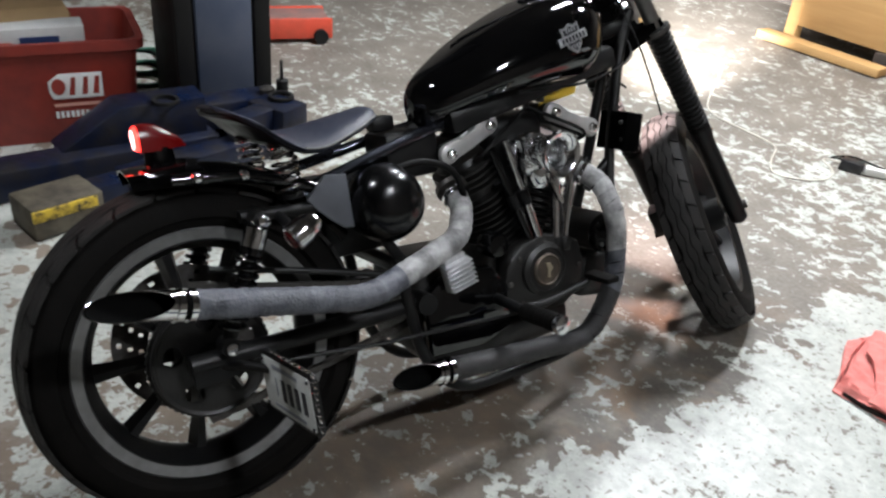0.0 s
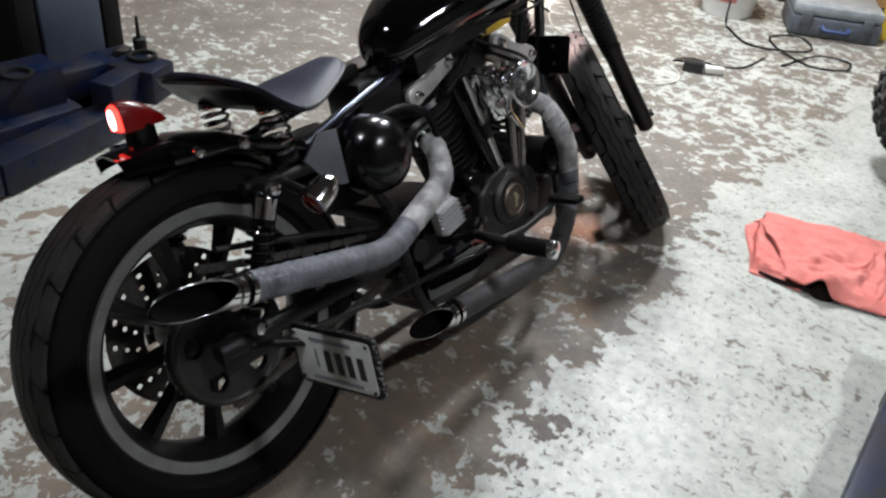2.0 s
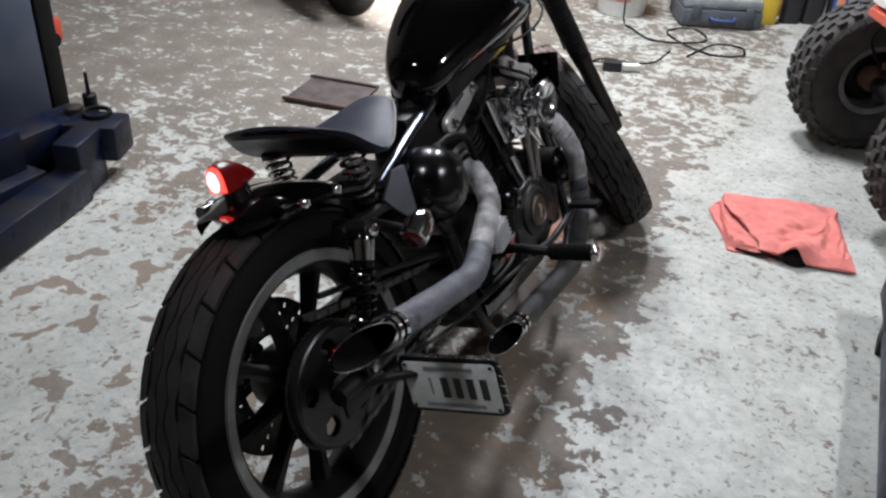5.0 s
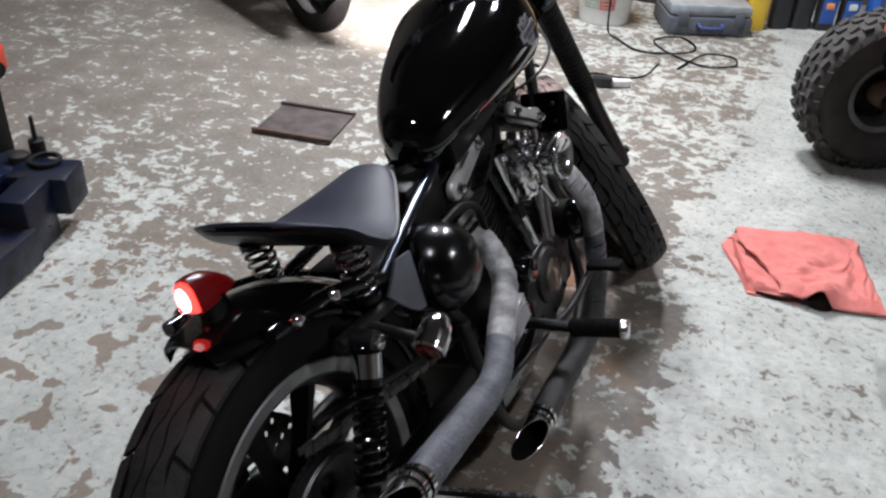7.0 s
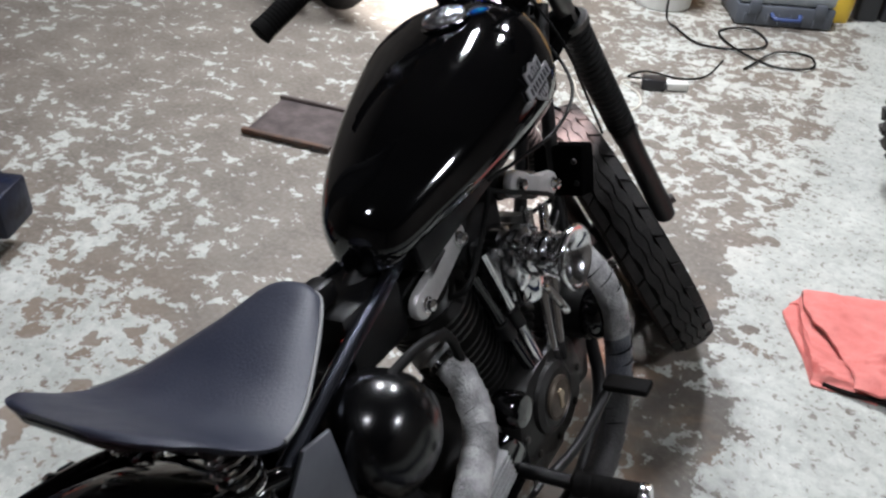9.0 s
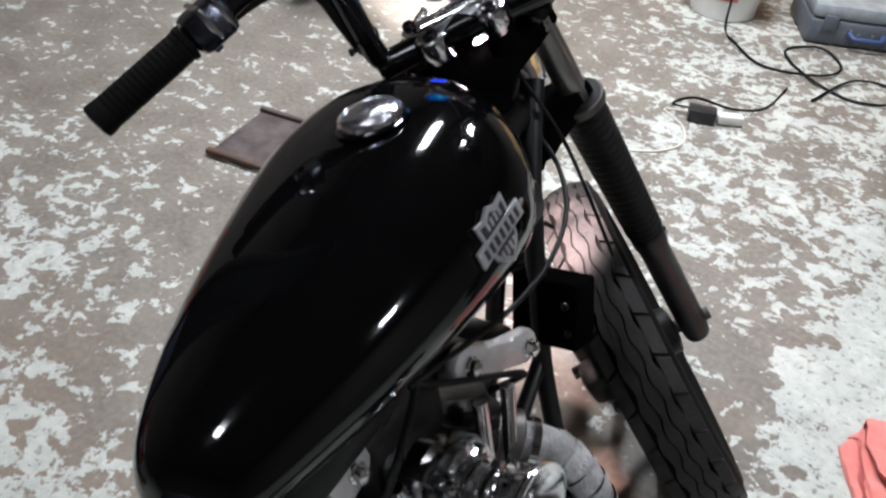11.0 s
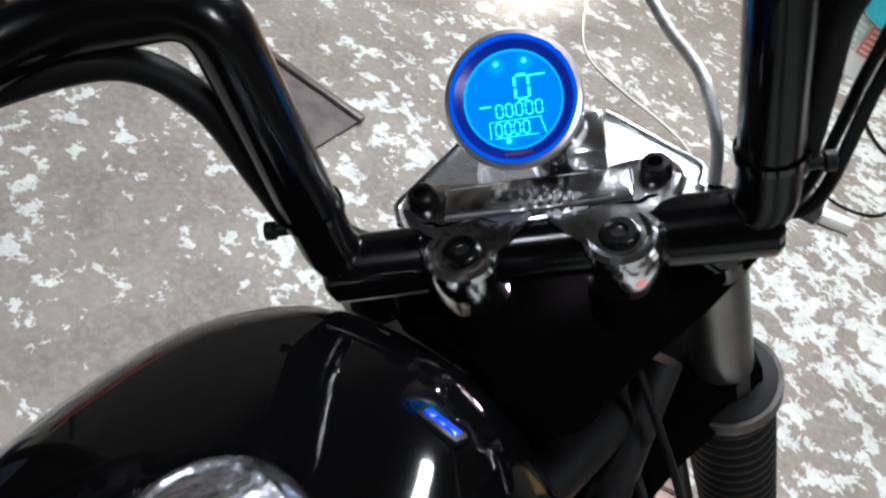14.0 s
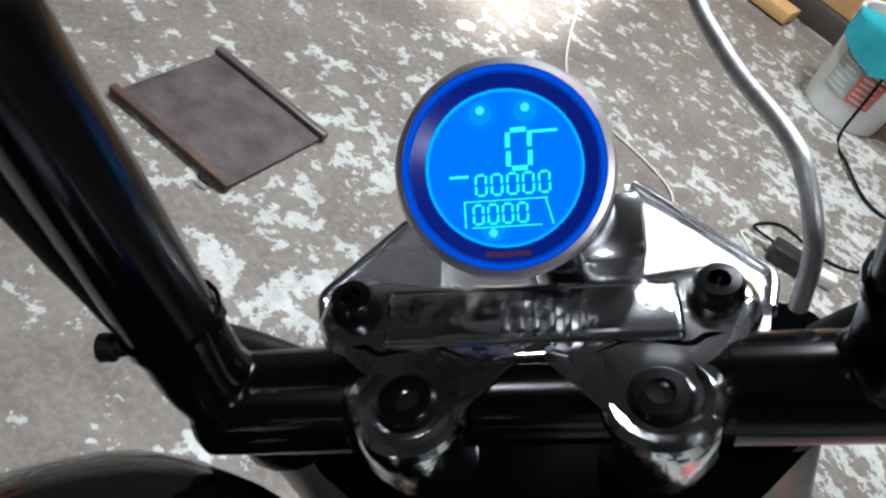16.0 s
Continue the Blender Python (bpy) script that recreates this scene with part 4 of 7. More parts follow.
def gauge():
    m = BARS @ pose(-0.004, 0.058, 1.060) @ Matrix.Rotation(radians(GAUGE_TILT), 4, "X") @ Matrix.Rotation(radians(GAUGE_ROLL), 4, "Z")
    m = m @ Matrix.Diagonal((0.985, 0.985, 0.985, 1))
    R = 0.031
    g = simple("speedometer", lambda b: lathe(b, [(0.008, -0.034), (0.022, -0.032), (0.027, -0.02), (R - 0.001, -0.012), (R, -0.004), (R, 0.003), (R - 0.001, 0.0052), (R - 0.004, 0.006)], 40, m, caps=(True, False)), CHROME, BIKE, "round digital speedometer with a lit blue face")
    simple("bezel", lambda b: torus_profile(b, [(R - 0.0022, 0.0066), (R - 0.0002, 0.0056), (R + 0.0008, 0.003), (R + 0.0006, -0.002), (R - 0.001, -0.003), (R - 0.006, 0.003)], 48, m), MOUNTMETAL, g, "bright metal bezel")
    # inner bezel and rim emit the blue that the display casts on them
    simple("inner_bezel", lambda b: torus_profile(b, [(0.0290, 0.0068), (0.0222, 0.0032), (0.0222, 0.002), (0.0292, 0.0025)], 48, m), SATINBLUE, g, "inner bezel tinted with the display's blue light")
    simple("bezel_glow", lambda b: torus_profile(b, [(0.0288, 0.00675), (0.0268, 0.0057), (0.0266, 0.0052), (0.0288, 0.0060)], 48, m), BEZELGLOW, g, "glowing rim put in for the display's blue light")
    simple("light_ring", lambda b: torus_profile(b, [(0.0226, 0.0036), (0.0218, 0.0036), (0.0218, 0.0026), (0.0226, 0.0026)], 48, m), LCDRING, g)
    simple("display", lambda b: lathe(b, [(0.0222, 0.0020), (0.0222, 0.0028), (0.0001, 0.0029)], 48, m), LCDBLUE, g, "lit blue display")
    f = m @ pose(0, 0, 0.0034)
    simple("speed_digit", lambda b: zero_digit(b, f @ pose(0.0045, 0.0052, 0), 0.0062, 0.0108, 0.0014), LCDCYAN, g, "large digit 0")
    def row(b, y, count, w, h, pitch, x0):
        for i in range(count):
            zero_digit(b, f @ pose(x0 + pitch * i, y, 0), w, h, 0.0007)
    for i in range(5):
        simple("odometer_digit", lambda b: row(b, -0.0045, 1, 0.0029, 0.0058, 0, -0.0068 + 0.0045 * i), LCDCYAN, g, "small digit 0")
    for i in range(4):
        simple("trip_digit", lambda b: row(b, -0.0128, 1, 0.0027, 0.0054, 0, -0.0080 + 0.0042 * i), LCDCYAN, g, "small digit 0")
    def marks(b):
        block(b, f @ pose(0.0118, 0.0098, 0, 0, 0, 0), 0.0075, 0.0008, 0.0006)
        block(b, f @ pose(-0.0130, -0.0018, 0), 0.0055, 0.0008, 0.0006)
        block(b, f @ pose(0.0, -0.0090, 0), 0.024, 0.0004, 0.0005)
        block(b, f @ pose(-0.0, -0.0165, 0), 0.020, 0.0004, 0.0005)
        block(b, f @ pose(0.0122, -0.0128, 0, 0, 0, 14), 0.0005, 0.0078, 0.0005)
        block(b, f @ pose(-0.0118, -0.0128, 0), 0.0005, 0.0075, 0.0005)
    simple("display_marks", marks, LCDCYAN, g)
    for x, y in ((-0.006, 0.0168), (0.0068, 0.0168), (-0.004, -0.0182)):
        for rr, dz, mm in ((0.0052, -0.00050, LCDFAINT), (0.0034, -0.00040, LCDHALO)):
            simple("backlight_halo", lambda b: lathe(b, [(rr, 0), (rr, 0.00005), (0.0001, 0.00005)], 24, f @ pose(x, y * 0.95, dz)), mm, g)
        simple("backlight_spot", lambda b: lathe(b, [(0.0013, 0), (0.0013, 0.0002), (0.0001, 0.0003)], 16, f @ pose(x, y, -0.0002)), LCDHOT, g)
    simple("maker_mark", lambda b: block(b, m @ pose(0.0, -0.0243, 0.0056, 0, 0, 0), 0.013, 0.0016, 0.0005), LCDMARK, g, "small dim red bar")
    simple("gauge_bracket", lambda b: tube(b, [BARS @ Vector((0.012, 0.056, 1.004)), m @ Vector((0.004, 0.0, -0.026))], 0.011, 16), POLISH, g, "polished gauge mount")


SATINBLUE = mat("bezel_blue_from_display", (0.004, 0.01, 0.09), 0.3)
n_, l_, p_ = nodes_of(SATINBLUE)
p_.inputs["Emission Color"].default_value = (0.0, 0.03, 0.6, 1)
p_.inputs["Emission Strength"].default_value = 0.28
BEZELGLOW = glow("lit_blue_rim", (0.0, 0.12, 1.0), 0.75, 0.0)
LCDMARK = mat("dim_red_mark", (0.09, 0.004, 0.09), 0.4)
GAUGE_TILT, GAUGE_ROLL = 42.0, 0.0
gauge()


# -------- tank
TANK = [  # y, middle height, reach to the left, to the right, height above and below the middle, fullness
    (0.492, 0.687, 0.010, 0.026, 0.018, 0.030, 2.2),
    (0.502, 0.692, 0.030, 0.049, 0.036, 0.047, 2.3),
    (0.530, 0.703, 0.057, 0.076, 0.049, 0.060, 2.4),
    (0.590, 0.725, 0.089, 0.099, 0.060, 0.071, 2.5),
    (0.660, 0.750, 0.114, 0.121, 0.069, 0.084, 2.6),
    (0.740, 0.775, 0.136, 0.135, 0.075, 0.100, 2.7),
    (0.820, 0.796, 0.154, 0.138, 0.079, 0.117, 2.8),
    (0.890, 0.807, 0.160, 0.131, 0.079, 0.126, 2.8),
    (0.933, 0.812, 0.154, 0.107, 0.075, 0.124, 2.6),
    (0.966, 0.813, 0.134, 0.075, 0.068, 0.112, 2.4),
    (0.989, 0.808, 0.093, 0.035, 0.049, 0.080, 2.2),
    (0.997, 0.802, 0.042, 0.000, 0.021, 0.040, 2.0),
]


def tank_section(y):
    for a, b in zip(TANK[:-1], TANK[1:]):
        if a[0] <= y <= b[0]:
            t = (y - a[0]) / (b[0] - a[0])
            return [p + (q - p) * t for p, q in zip(a, b)]
    return TANK[-1]


def tank_ring(y, zc, lw, rw, up, down, pw, n=48):
    out = []
    mid, hw = (rw - lw) / 2, (rw + lw) / 2
    for u, v in ellipse(1, 1, n, pw):
        w = hw * (1.0 + 0.02 * min(0.0, v))
        # the right flank is fullest low down and leans in above
        if u > 0:
            w *= 1.0 - 0.17 * max(0.0, v + 0.40) ** 1.4
        z = zc + (up * v if v > 0 else 0.92 * down * v)
        # the tunnel underneath
        if v < -0.6 and abs(u) < 0.45:
            z += 0.02 * (1 - abs(u) / 0.45)
        out.append((mid + u * w, y, z))
    return out


def tank():
    def shell(b):
        rows = TANK
        dense = []
        for i in range(len(rows) - 1):
            for k in range(3):
                t = k / 3
                p0, p1, p2, p3 = rows[max(i - 1, 0)], rows[i], rows[i + 1], rows[min(i + 2, len(rows) - 1)]
                dense.append([0.5 * (2 * b1 + (c - a) * t + (2 * a - 5 * b1 + 4 * c - d) * t * t + (3 * b1 - a - 3 * c + d) * t ** 3) for a, b1, c, d in zip(p0, p1, p2, p3)])
        dense.append(rows[-1])
        loft(b, [tank_ring(*r) for r in dense])
    t = simple("fuel_tank", shell, GLOSS, BIKE, "gloss black peanut fuel tank", sharp=80)
    # filler cap
    y = 0.844
    s = tank_section(y)
    top = s[1] + s[4]
    m = pose(-0.011, y, top - 0.003, 6, -4, 0)
    simple("filler_neck", lambda b: lathe(b, [(0.037, -0.006), (0.038, 0.004), (0.034, 0.006)], 36, m), GLOSS, t)
    simple("fuel_cap", lambda b: lathe(b, [(0.033, 0.004), (0.034, 0.010), (0.032, 0.015), (0.027, 0.018), (0.026, 0.0165), (0.018, 0.019), (0.008, 0.0205), (0.001, 0.0208)], 40, m), CAPMETAL, t, "bright metal fuel cap")
    # indicator light ahead of the cap
    y = 0.937
    s = tank_section(y)
    m = pose(0.003, y, s[1] + s[4] - 0.001, -14, 0, 0) @ Matrix.Diagonal((0.5, 0.5, 0.5, 1))
    simple("indicator_bezel", lambda b: block(b, m, 0.046, 0.018, 0.008, 0.004), SATIN, t)
    for x in (-0.012, 0.0, 0.012):
        simple("indicator_light", lambda b: block(b, m @ pose(x, 0, 0.0042), 0.0105, 0.008, 0.003, 0.0012), BLUELED, t, "lit blue indicator")
    # emblem: bar across a shield, laid against the side
    e = new("tank_emblem")
    e.parent = BIKE
    e["label"] = "silver bar and shield emblem"
    def flank(y, z):
        """The right flank's reach at a height, read off the tank's own section."""
        ring = [p for p in tank_ring(*tank_section(y), n=96) if p[0] > 0.03]
        near = sorted(ring, key=lambda p: abs(p[2] - z))[:2]
        (xa, _, za), (xb, _, zb) = near
        return xa + (xb - xa) * (z - za) / (zb - za) if abs(zb - za) > 1e-6 else xa
    ey, ez, h = 0.823, 0.790, 0.030
    along = Vector((flank(ey + h, ez) - flank(ey - h, ez), 2 * h, 0)).normalized()
    up = Vector((flank(ey, ez + h) - flank(ey, ez - h), 0, 2 * h)).normalized()
    out = along.cross(up).normalized()
    up = out.cross(along)
    m = Matrix(((along.x, up.x, out.x, 0), (along.y, up.y, out.y, 0), (along.z, up.z, out.z, 0), (0, 0, 0, 1)))
    m = Matrix.Translation(Vector((flank(ey, ez), ey, ez)) + out * 0.0015) @ m @ pose(0, 0, 0, 0, 0, 14) @ Matrix.Diagonal((0.98, 0.92, 1, 1))
    shield = [(-0.026, 0.030), (-0.012, 0.026), (0, 0.034), (0.012, 0.026), (0.026, 0.030), (0.024, 0.0), (0.020, -0.018), (0.0, -0.036), (-0.020, -0.018), (-0.024, 0.0)]
    simple("shield", lambda b: prism(b, shield, 0.003, m, 0.0007), SILVER, e)
    simple("shield_field", lambda b: prism(b, [(x * 0.8, y * 0.8) for x, y in shield], 0.003, m @ pose(0, 0, 0.0006)), INK, e)
    simple("cross_bar", lambda b: prism(b, [(-0.040, -0.009), (0.040, -0.009), (0.040, 0.010), (-0.040, 0.010)], 0.004, m @ pose(0, 0, 0.001), 0.0008), SILVER, e)
    for i in range(7):
        simple("emblem_bar", lambda b: block(b, m @ pose(-0.030 + i * 0.010, 0.0005, 0.0034), 0.0045, 0.011, 0.0012), INK, e)
    for yy, k in ((0.019, 4), (-0.018, 4)):
        for i in range(k):
            simple("emblem_bar", lambda b: block(b, m @ pose(-0.0115 + i * 0.0075, yy, 0.0026), 0.004, 0.009, 0.0012), SILVER, e)


tank()


# -------- seat
SEAT = [  # y, half width, edge height, crown
    (0.085, 0.050, 0.731, 0.000),
    (0.093, 0.090, 0.729, -0.003),
    (0.108, 0.118, 0.724, -0.008),
    (0.130, 0.138, 0.712, -0.010),
    (0.160, 0.148, 0.688, -0.004),
    (0.200, 0.146, 0.668, 0.006),
    (0.250, 0.126, 0.662, 0.012),
    (0.300, 0.100, 0.669, 0.014),
    (0.350, 0.072, 0.679, 0.013),
    (0.385, 0.050, 0.689, 0.009),
    (0.400, 0.034, 0.691, 0.004),
    (0.407, 0.012, 0.690, 0.000),
]


def seat_rows():
    dense = []
    for i in range(len(SEAT) - 1):
        p0, p1, p2, p3 = SEAT[max(i - 1, 0)], SEAT[i], SEAT[i + 1], SEAT[min(i + 2, len(SEAT) - 1)]
        for k in range(4):
            t = k / 4
            dense.append([0.5 * (2 * b + (c - a) * t + (2 * a - 5 * b + 4 * c - d) * t * t + (3 * b - a - 3 * c + d) * t ** 3) for a, b, c, d in zip(p0, p1, p2, p3)])
    # the tail kicks up over the springs
    return [[y, w, z + 0.011 * max(0.0, min(1.0, (0.20 - y) / 0.11)), c] for y, w, z, c in dense + [list(SEAT[-1])]]


def seat():
    rows = seat_rows()
    def body(b):
        rings = []
        for y, w, z, crown in rows:
            end = min(1.0, (y - 0.080) / 0.03, (0.410 - y) / 0.02)
            th = 0.007 + 0.009 * max(0.0, end)
            ring = []
            for k in range(17):
                u = -1 + k / 8
                round_off = 0.010 * abs(u) ** 6
                ring.append((u * w, y, z + crown * (1 - u * u) - round_off + 0.006))
            for u in (1.01, 0.97, 0.6, 0.0, -0.6, -0.97, -1.01):
                ring.append((u * w, y, z - (th * 0.55 if abs(u) > 1 else th) + 0.004))
            rings.append(ring)
        loft(b, rings)
    s = simple("seat", body, LEATHER, BIKE, "black leather solo seat", sharp=75)
    def rim(b):
        for side in (-1, 1):
            tube(b, [(side * w * 1.008, y, z - 0.004) for y, w, z, crown in rows if y > 0.19], 0.0026, 6)
    simple("seat_piping", rim, PIPING, s, "grey edge piping")
    def pan(b):
        loft(b, [[(-w * 0.9, y, z - 0.009), (w * 0.9, y, z - 0.009), (w * 0.86, y, z - 0.015), (-w * 0.86, y, z - 0.015)] for y, w, z, crown in rows[2:-2]])
    simple("seat_pan", pan, SATIN, s)
    for x in (-0.085, 0.085):
        simple("seat_spring", lambda b: tube(b, coil((x, 0.185, 0.580), (x, 0.180, 0.668), 0.022, 0.004, 6), 0.0036, 8), CHROME, s, "chrome coil seat spring")
        simple("spring_cup", lambda b: lathe(b, [(0.024, -0.004), (0.025, 0.004), (0.012, 0.006)], 18, pose(x, 0.185, 0.577)), SATIN, s)
        simple("spring_cap", lambda b: lathe(b, [(0.025, -0.004), (0.025, 0.004), (0.01, 0.006)], 18, pose(x, 0.180, 0.669)), SATIN, s)
    simple("seat_hinge", lambda b: block(b, pose(0, 0.425, 0.665), 0.035, 0.05, 0.03, 0.006), SATIN, s)
    simple("red_wire", lambda b: tube(b, smooth_path([(0.05, 0.40, 0.625), (0.070, 0.374, 0.614), (0.078, 0.335, 0.603), (0.080, 0.319, 0.600), (0.060, 0.312, 0.598)], 6), 0.0022, 8), REDWIRE, s, "thin red wire")


REDWIRE = mat("red_insulation", (0.45, 0.03, 0.02), 0.45)
seat()


# -------- rear fender, lamp and signals
def rear_end():
    def fender(b):
        rings = []
        a0, a1, k = radians(30), radians(103), 21
        for i in range(k + 1):
            a = a0 + (a1 - a0) * i / k
            ring = []
            flare = 0.0 if i < k - 2 else 0.003 * (i - k + 2)
            for w, dr in ((-0.082, -0.028), (-0.080, -0.012), (-0.068, -0.002), (-0.035, 0.004), (0, 0.006), (0.035, 0.004), (0.068, -0.002), (0.080, -0.012), (0.082, -0.028)):
                ring.append((w, RW + 0.030 + dr + flare, a))
            for w, dr in ((0.079, -0.028), (0.077, -0.013), (0.066, -0.005), (0.0, 0.003), (-0.066, -0.005), (-0.077, -0.013), (-0.079, -0.028)):
                ring.append((w, RW + 0.030 + dr + flare, a))
            slim = 1.0 - 0.50 * max(0.0, (i - k + 5) / 5) ** 1.6
            rings.append([(w * slim, r * math.cos(t), RW + r * math.sin(t)) for w, r, t in ring])
        loft(b, rings)
    f = simple("rear_fender", fender, GLOSS, BIKE, "gloss black bobbed rear fender")
    # fender struts along both sides
    for s in (-1, 1):
        simple("fender_strut", lambda b: tube(b, smooth_path([(0.088 * s, -0.02, 0.640), (0.092 * s, 0.10, 0.628), (0.095 * s, 0.20, 0.596), (0.095 * s, 0.30, 0.545)], 6), 0.012, 10), GLOSS, BIKE)
        for y, z in ((0.02, 0.640), (0.10, 0.630)):
            simple("strut_bolt", lambda b: lathe(b, [(0.010, 0), (0.010, 0.004), (0.007, 0.010), (0.001, 0.012)], 12, pose(0.10 * s, y, z, 0, 90 * s, 0)), CHROME, f)
    # tombstone lamp on the fender
    m = pose(0, -0.037, 0.706, 0, 0, 0) @ Matrix.Diagonal((0.66, 0.80, 0.70, 1))
    def shell(b):
        rings = []
        for y, sc in ((-0.006, 1.0), (0.012, 1.0), (0.035, 0.9), (0.06, 0.65), (0.085, 0.3), (0.095, 0.06)):
            rings.append([(x * sc, y, (z - (-0.032)) * sc - 0.032) for x, z in [(-0.026, -0.032), (0.026, -0.032), (0.027, 0.0), (0.024, 0.02), (0.014, 0.033), (0.0, 0.037), (-0.014, 0.033), (-0.024, 0.02), (-0.027, 0.0)]])
        loft(b, rings, m=m)
    # the dome's faint red emission puts the lens's bloom into its colour
    t = simple("tail_lamp", shell, REDDOME, BIKE, "small dome tail lamp, lit, its dome tinted with red bloom")
    simple("lamp_lens", lambda b: prism(b, [(-0.022, -0.027), (0.022, -0.027), (0.023, 0.0), (0.020, 0.018), (0.012, 0.028), (0.0, 0.032), (-0.012, 0.028), (-0.020, 0.018), (-0.023, 0.0)], 0.012, m @ pose(0, -0.009, 0, 90, 0, 0), 0.004), REDGLOW, t, "lit red lens")
    simple("lamp_bulb", lambda b: prism(b, ellipse(0.0165, 0.024, 24), 0.003, m @ pose(0, -0.0155, 0.0, 90, 0, 0), 0.001), REDHOT, t, "white-hot bulb behind the lens")
    simple("lamp_foot", lambda b: loft(b, [[(x * k, y * k + 0.0, z) for x, y in ellipse(0.018, 0.030, 20)] for z, k in ((0.650, 1.15), (0.664, 0.9), (0.688, 0.85))], m=pose(0, -0.010, 0)), GLOSS, t, "black lamp foot")
    d = bpy.data.lights.new("tail_light", "POINT")
    d.energy, d.color, d.shadow_soft_size = 0.12, (1.0, 0.06, 0.04), 0.02
    new("tail_light", d).matrix_world = BIKE.matrix_world @ m @ pose(0, -0.045, 0.0)
    # rear signals on stalks
    for s in (-1, 1):
        q = new("turn_signal")
        q.parent = BIKE
        q["label"] = "small chrome bullet turn signal"
        simple("signal_stalk", lambda b: tube(b, [(0.095 * s, 0.150, 0.552), (0.19 * s, 0.138, 0.542)], 0.0085, 12), SATIN, q)
        mm = pose(0.208 * s, 0.150, 0.540, 118, 0, 0)
        simple("signal_body", lambda b: lathe(b, [(0.001, -0.034), (0.012, -0.031), (0.021, -0.018), (0.025, 0.0), (0.025, 0.022), (0.022, 0.025)], 24, mm), CHROME, q)
        simple("signal_lens", lambda b: lathe(b, [(0.019, 0.0255), (0.017, 0.029), (0.010, 0.032), (0.001, 0.033)], 20, mm), LENSRED, q, "dark red lens")


rear_end()


# -------- frame, swingarm, shocks
def chassis():
    fr = new("frame")
    fr.parent = BIKE
    def run(pts, r, material=SATIN, rad=0.06, name="frame_tube", label=""):
        simple(name, lambda b: tube(b, filleted(pts, rad, 6), r, 14), material, fr, label)
    run([(0, 1.10, 0.80), (0, 0.80, 0.745), (0, 0.52, 0.655), (0, 0.45, 0.60)], 0.019)
    for s in (-1, 1):
        run([(0.012 * s, 1.105, 0.83), (0.020 * s, 1.060, 0.74), (0.036 * s, 1.000, 0.50), (0.10 * s, 0.94, 0.16), (0.12 * s, 0.78, 0.105), (0.12 * s, 0.48, 0.105), (0.12 * s, 0.40, 0.20), (0.115 * s, 0.37, 0.42)], 0.0125)
        run([(0.036 * s, 0.560, 0.652), (0.062 * s, 0.40, 0.622), (0.092 * s, 0.225, 0.586)], 0.0115, DARKCHROME, label="polished dark metal diagonal tube")
        run([(0.10 * s, 0.08, 0.560), (0.10 * s, 0.30, 0.545), (0.11 * s, 0.39, 0.40)], 0.011)
        # engine front mount braces
        run([(0.036 * s, 1.000, 0.50), (0.034 * s, 0.93, 0.44)], 0.010, rad=0.01)
    run([(-0.10, 0.12, 0.555), (0.10, 0.12, 0.555)], 0.012)
    run([(-0.115, 0.38, 0.40), (0.115, 0.38, 0.40)], 0.016)
    sw = new("swingarm")
    sw.parent = BIKE
    for s in (-1, 1):
        simple("swingarm_leg", lambda b: tube(b, filleted([(0.10 * s, 0.42, 0.315), (0.105 * s, 0.30, 0.315), (0.115 * s, 0.02, 0.325), (0.115 * s, -0.05, 0.326)], 0.05), 0.0175, 12), SATIN, sw)
        simple("axle_plate", lambda b: prism(b, [(-0.05, -0.028), (0.06, -0.022), (0.06, 0.022), (-0.05, 0.028)], 0.010, wheel_pose((0.122 * s, 0, RW)), 0.003), SATIN, sw)
    simple("swingarm_pivot", lambda b: tube(b, [(-0.13, 0.42, 0.315), (0.13, 0.42, 0.315)], 0.022, 16), SATIN, sw)
    for s in (-1, 1):
        sh = new("shock_absorber")
        sh.parent = BIKE
        a, c = Vector((0.128 * s, 0.105, 0.556)), Vector((0.130 * s, 0.015, 0.350))
        up = lambda t: c + (a - c) * t
        simple("damper_body", lambda b: tube(b, [up(0.02), up(0.9)], 0.013, 14), SATIN, sh)
        simple("shock_spring", lambda b: tube(b, coil(up(0.12), up(0.72), 0.0205, 0.004, 9), 0.0042, 8), GLOSS, sh, "black coil spring")
        simple("shock_cover", lambda b: tube(b, [up(0.70), up(0.72), up(0.95), up(0.98)], [0.017, 0.021, 0.021, 0.016], 18), GLOSS, sh)
        simple("chrome_collar", lambda b: tube(b, [up(0.78), up(0.93)], 0.0218, 18), CHROME, sh, "chrome collar")
        for p in (a, c):
            simple("shock_eye", lambda b: tube(b, [p + Vector((-0.018, 0, 0)), p + Vector((0.018, 0, 0))], 0.016, 14), SATIN, sh)
            simple("shock_nut", lambda b: lathe(b, [(0.011, 0), (0.011, 0.009), (0.004, 0.012)], 6, Matrix.Translation(p + Vector((0.018 * s, 0, 0))) @ pose(0, 0, 0, 0, 90 * s, 0)), CHROME, sh)
    # chain along the right side
    ch = new("drive_chain")
    ch.parent = BIKE
    def links(b, upper):
        top = [Vector((0.070, -0.02 + 0.0155 * i, 0.455 - 0.0045 * i + 0.00004 * i * i)) for i in range(32)]
        bot = [Vector((0.070, -0.02 + 0.0155 * i, 0.198 + 0.0025 * i)) for i in range(32)]
        for row in ((top,) if upper else (bot,)):
            for i, p in enumerate(row[:-1]):
                q = row[i + 1]
                off = 0.008 if i % 2 else 0.0055
                for sx in (-off, off):
                    block(b, toward((p + q) / 2 + Vector((sx, 0, 0)), q + Vector((sx, 0, 0))), 0.0018, 0.011, 0.019, 0.0)
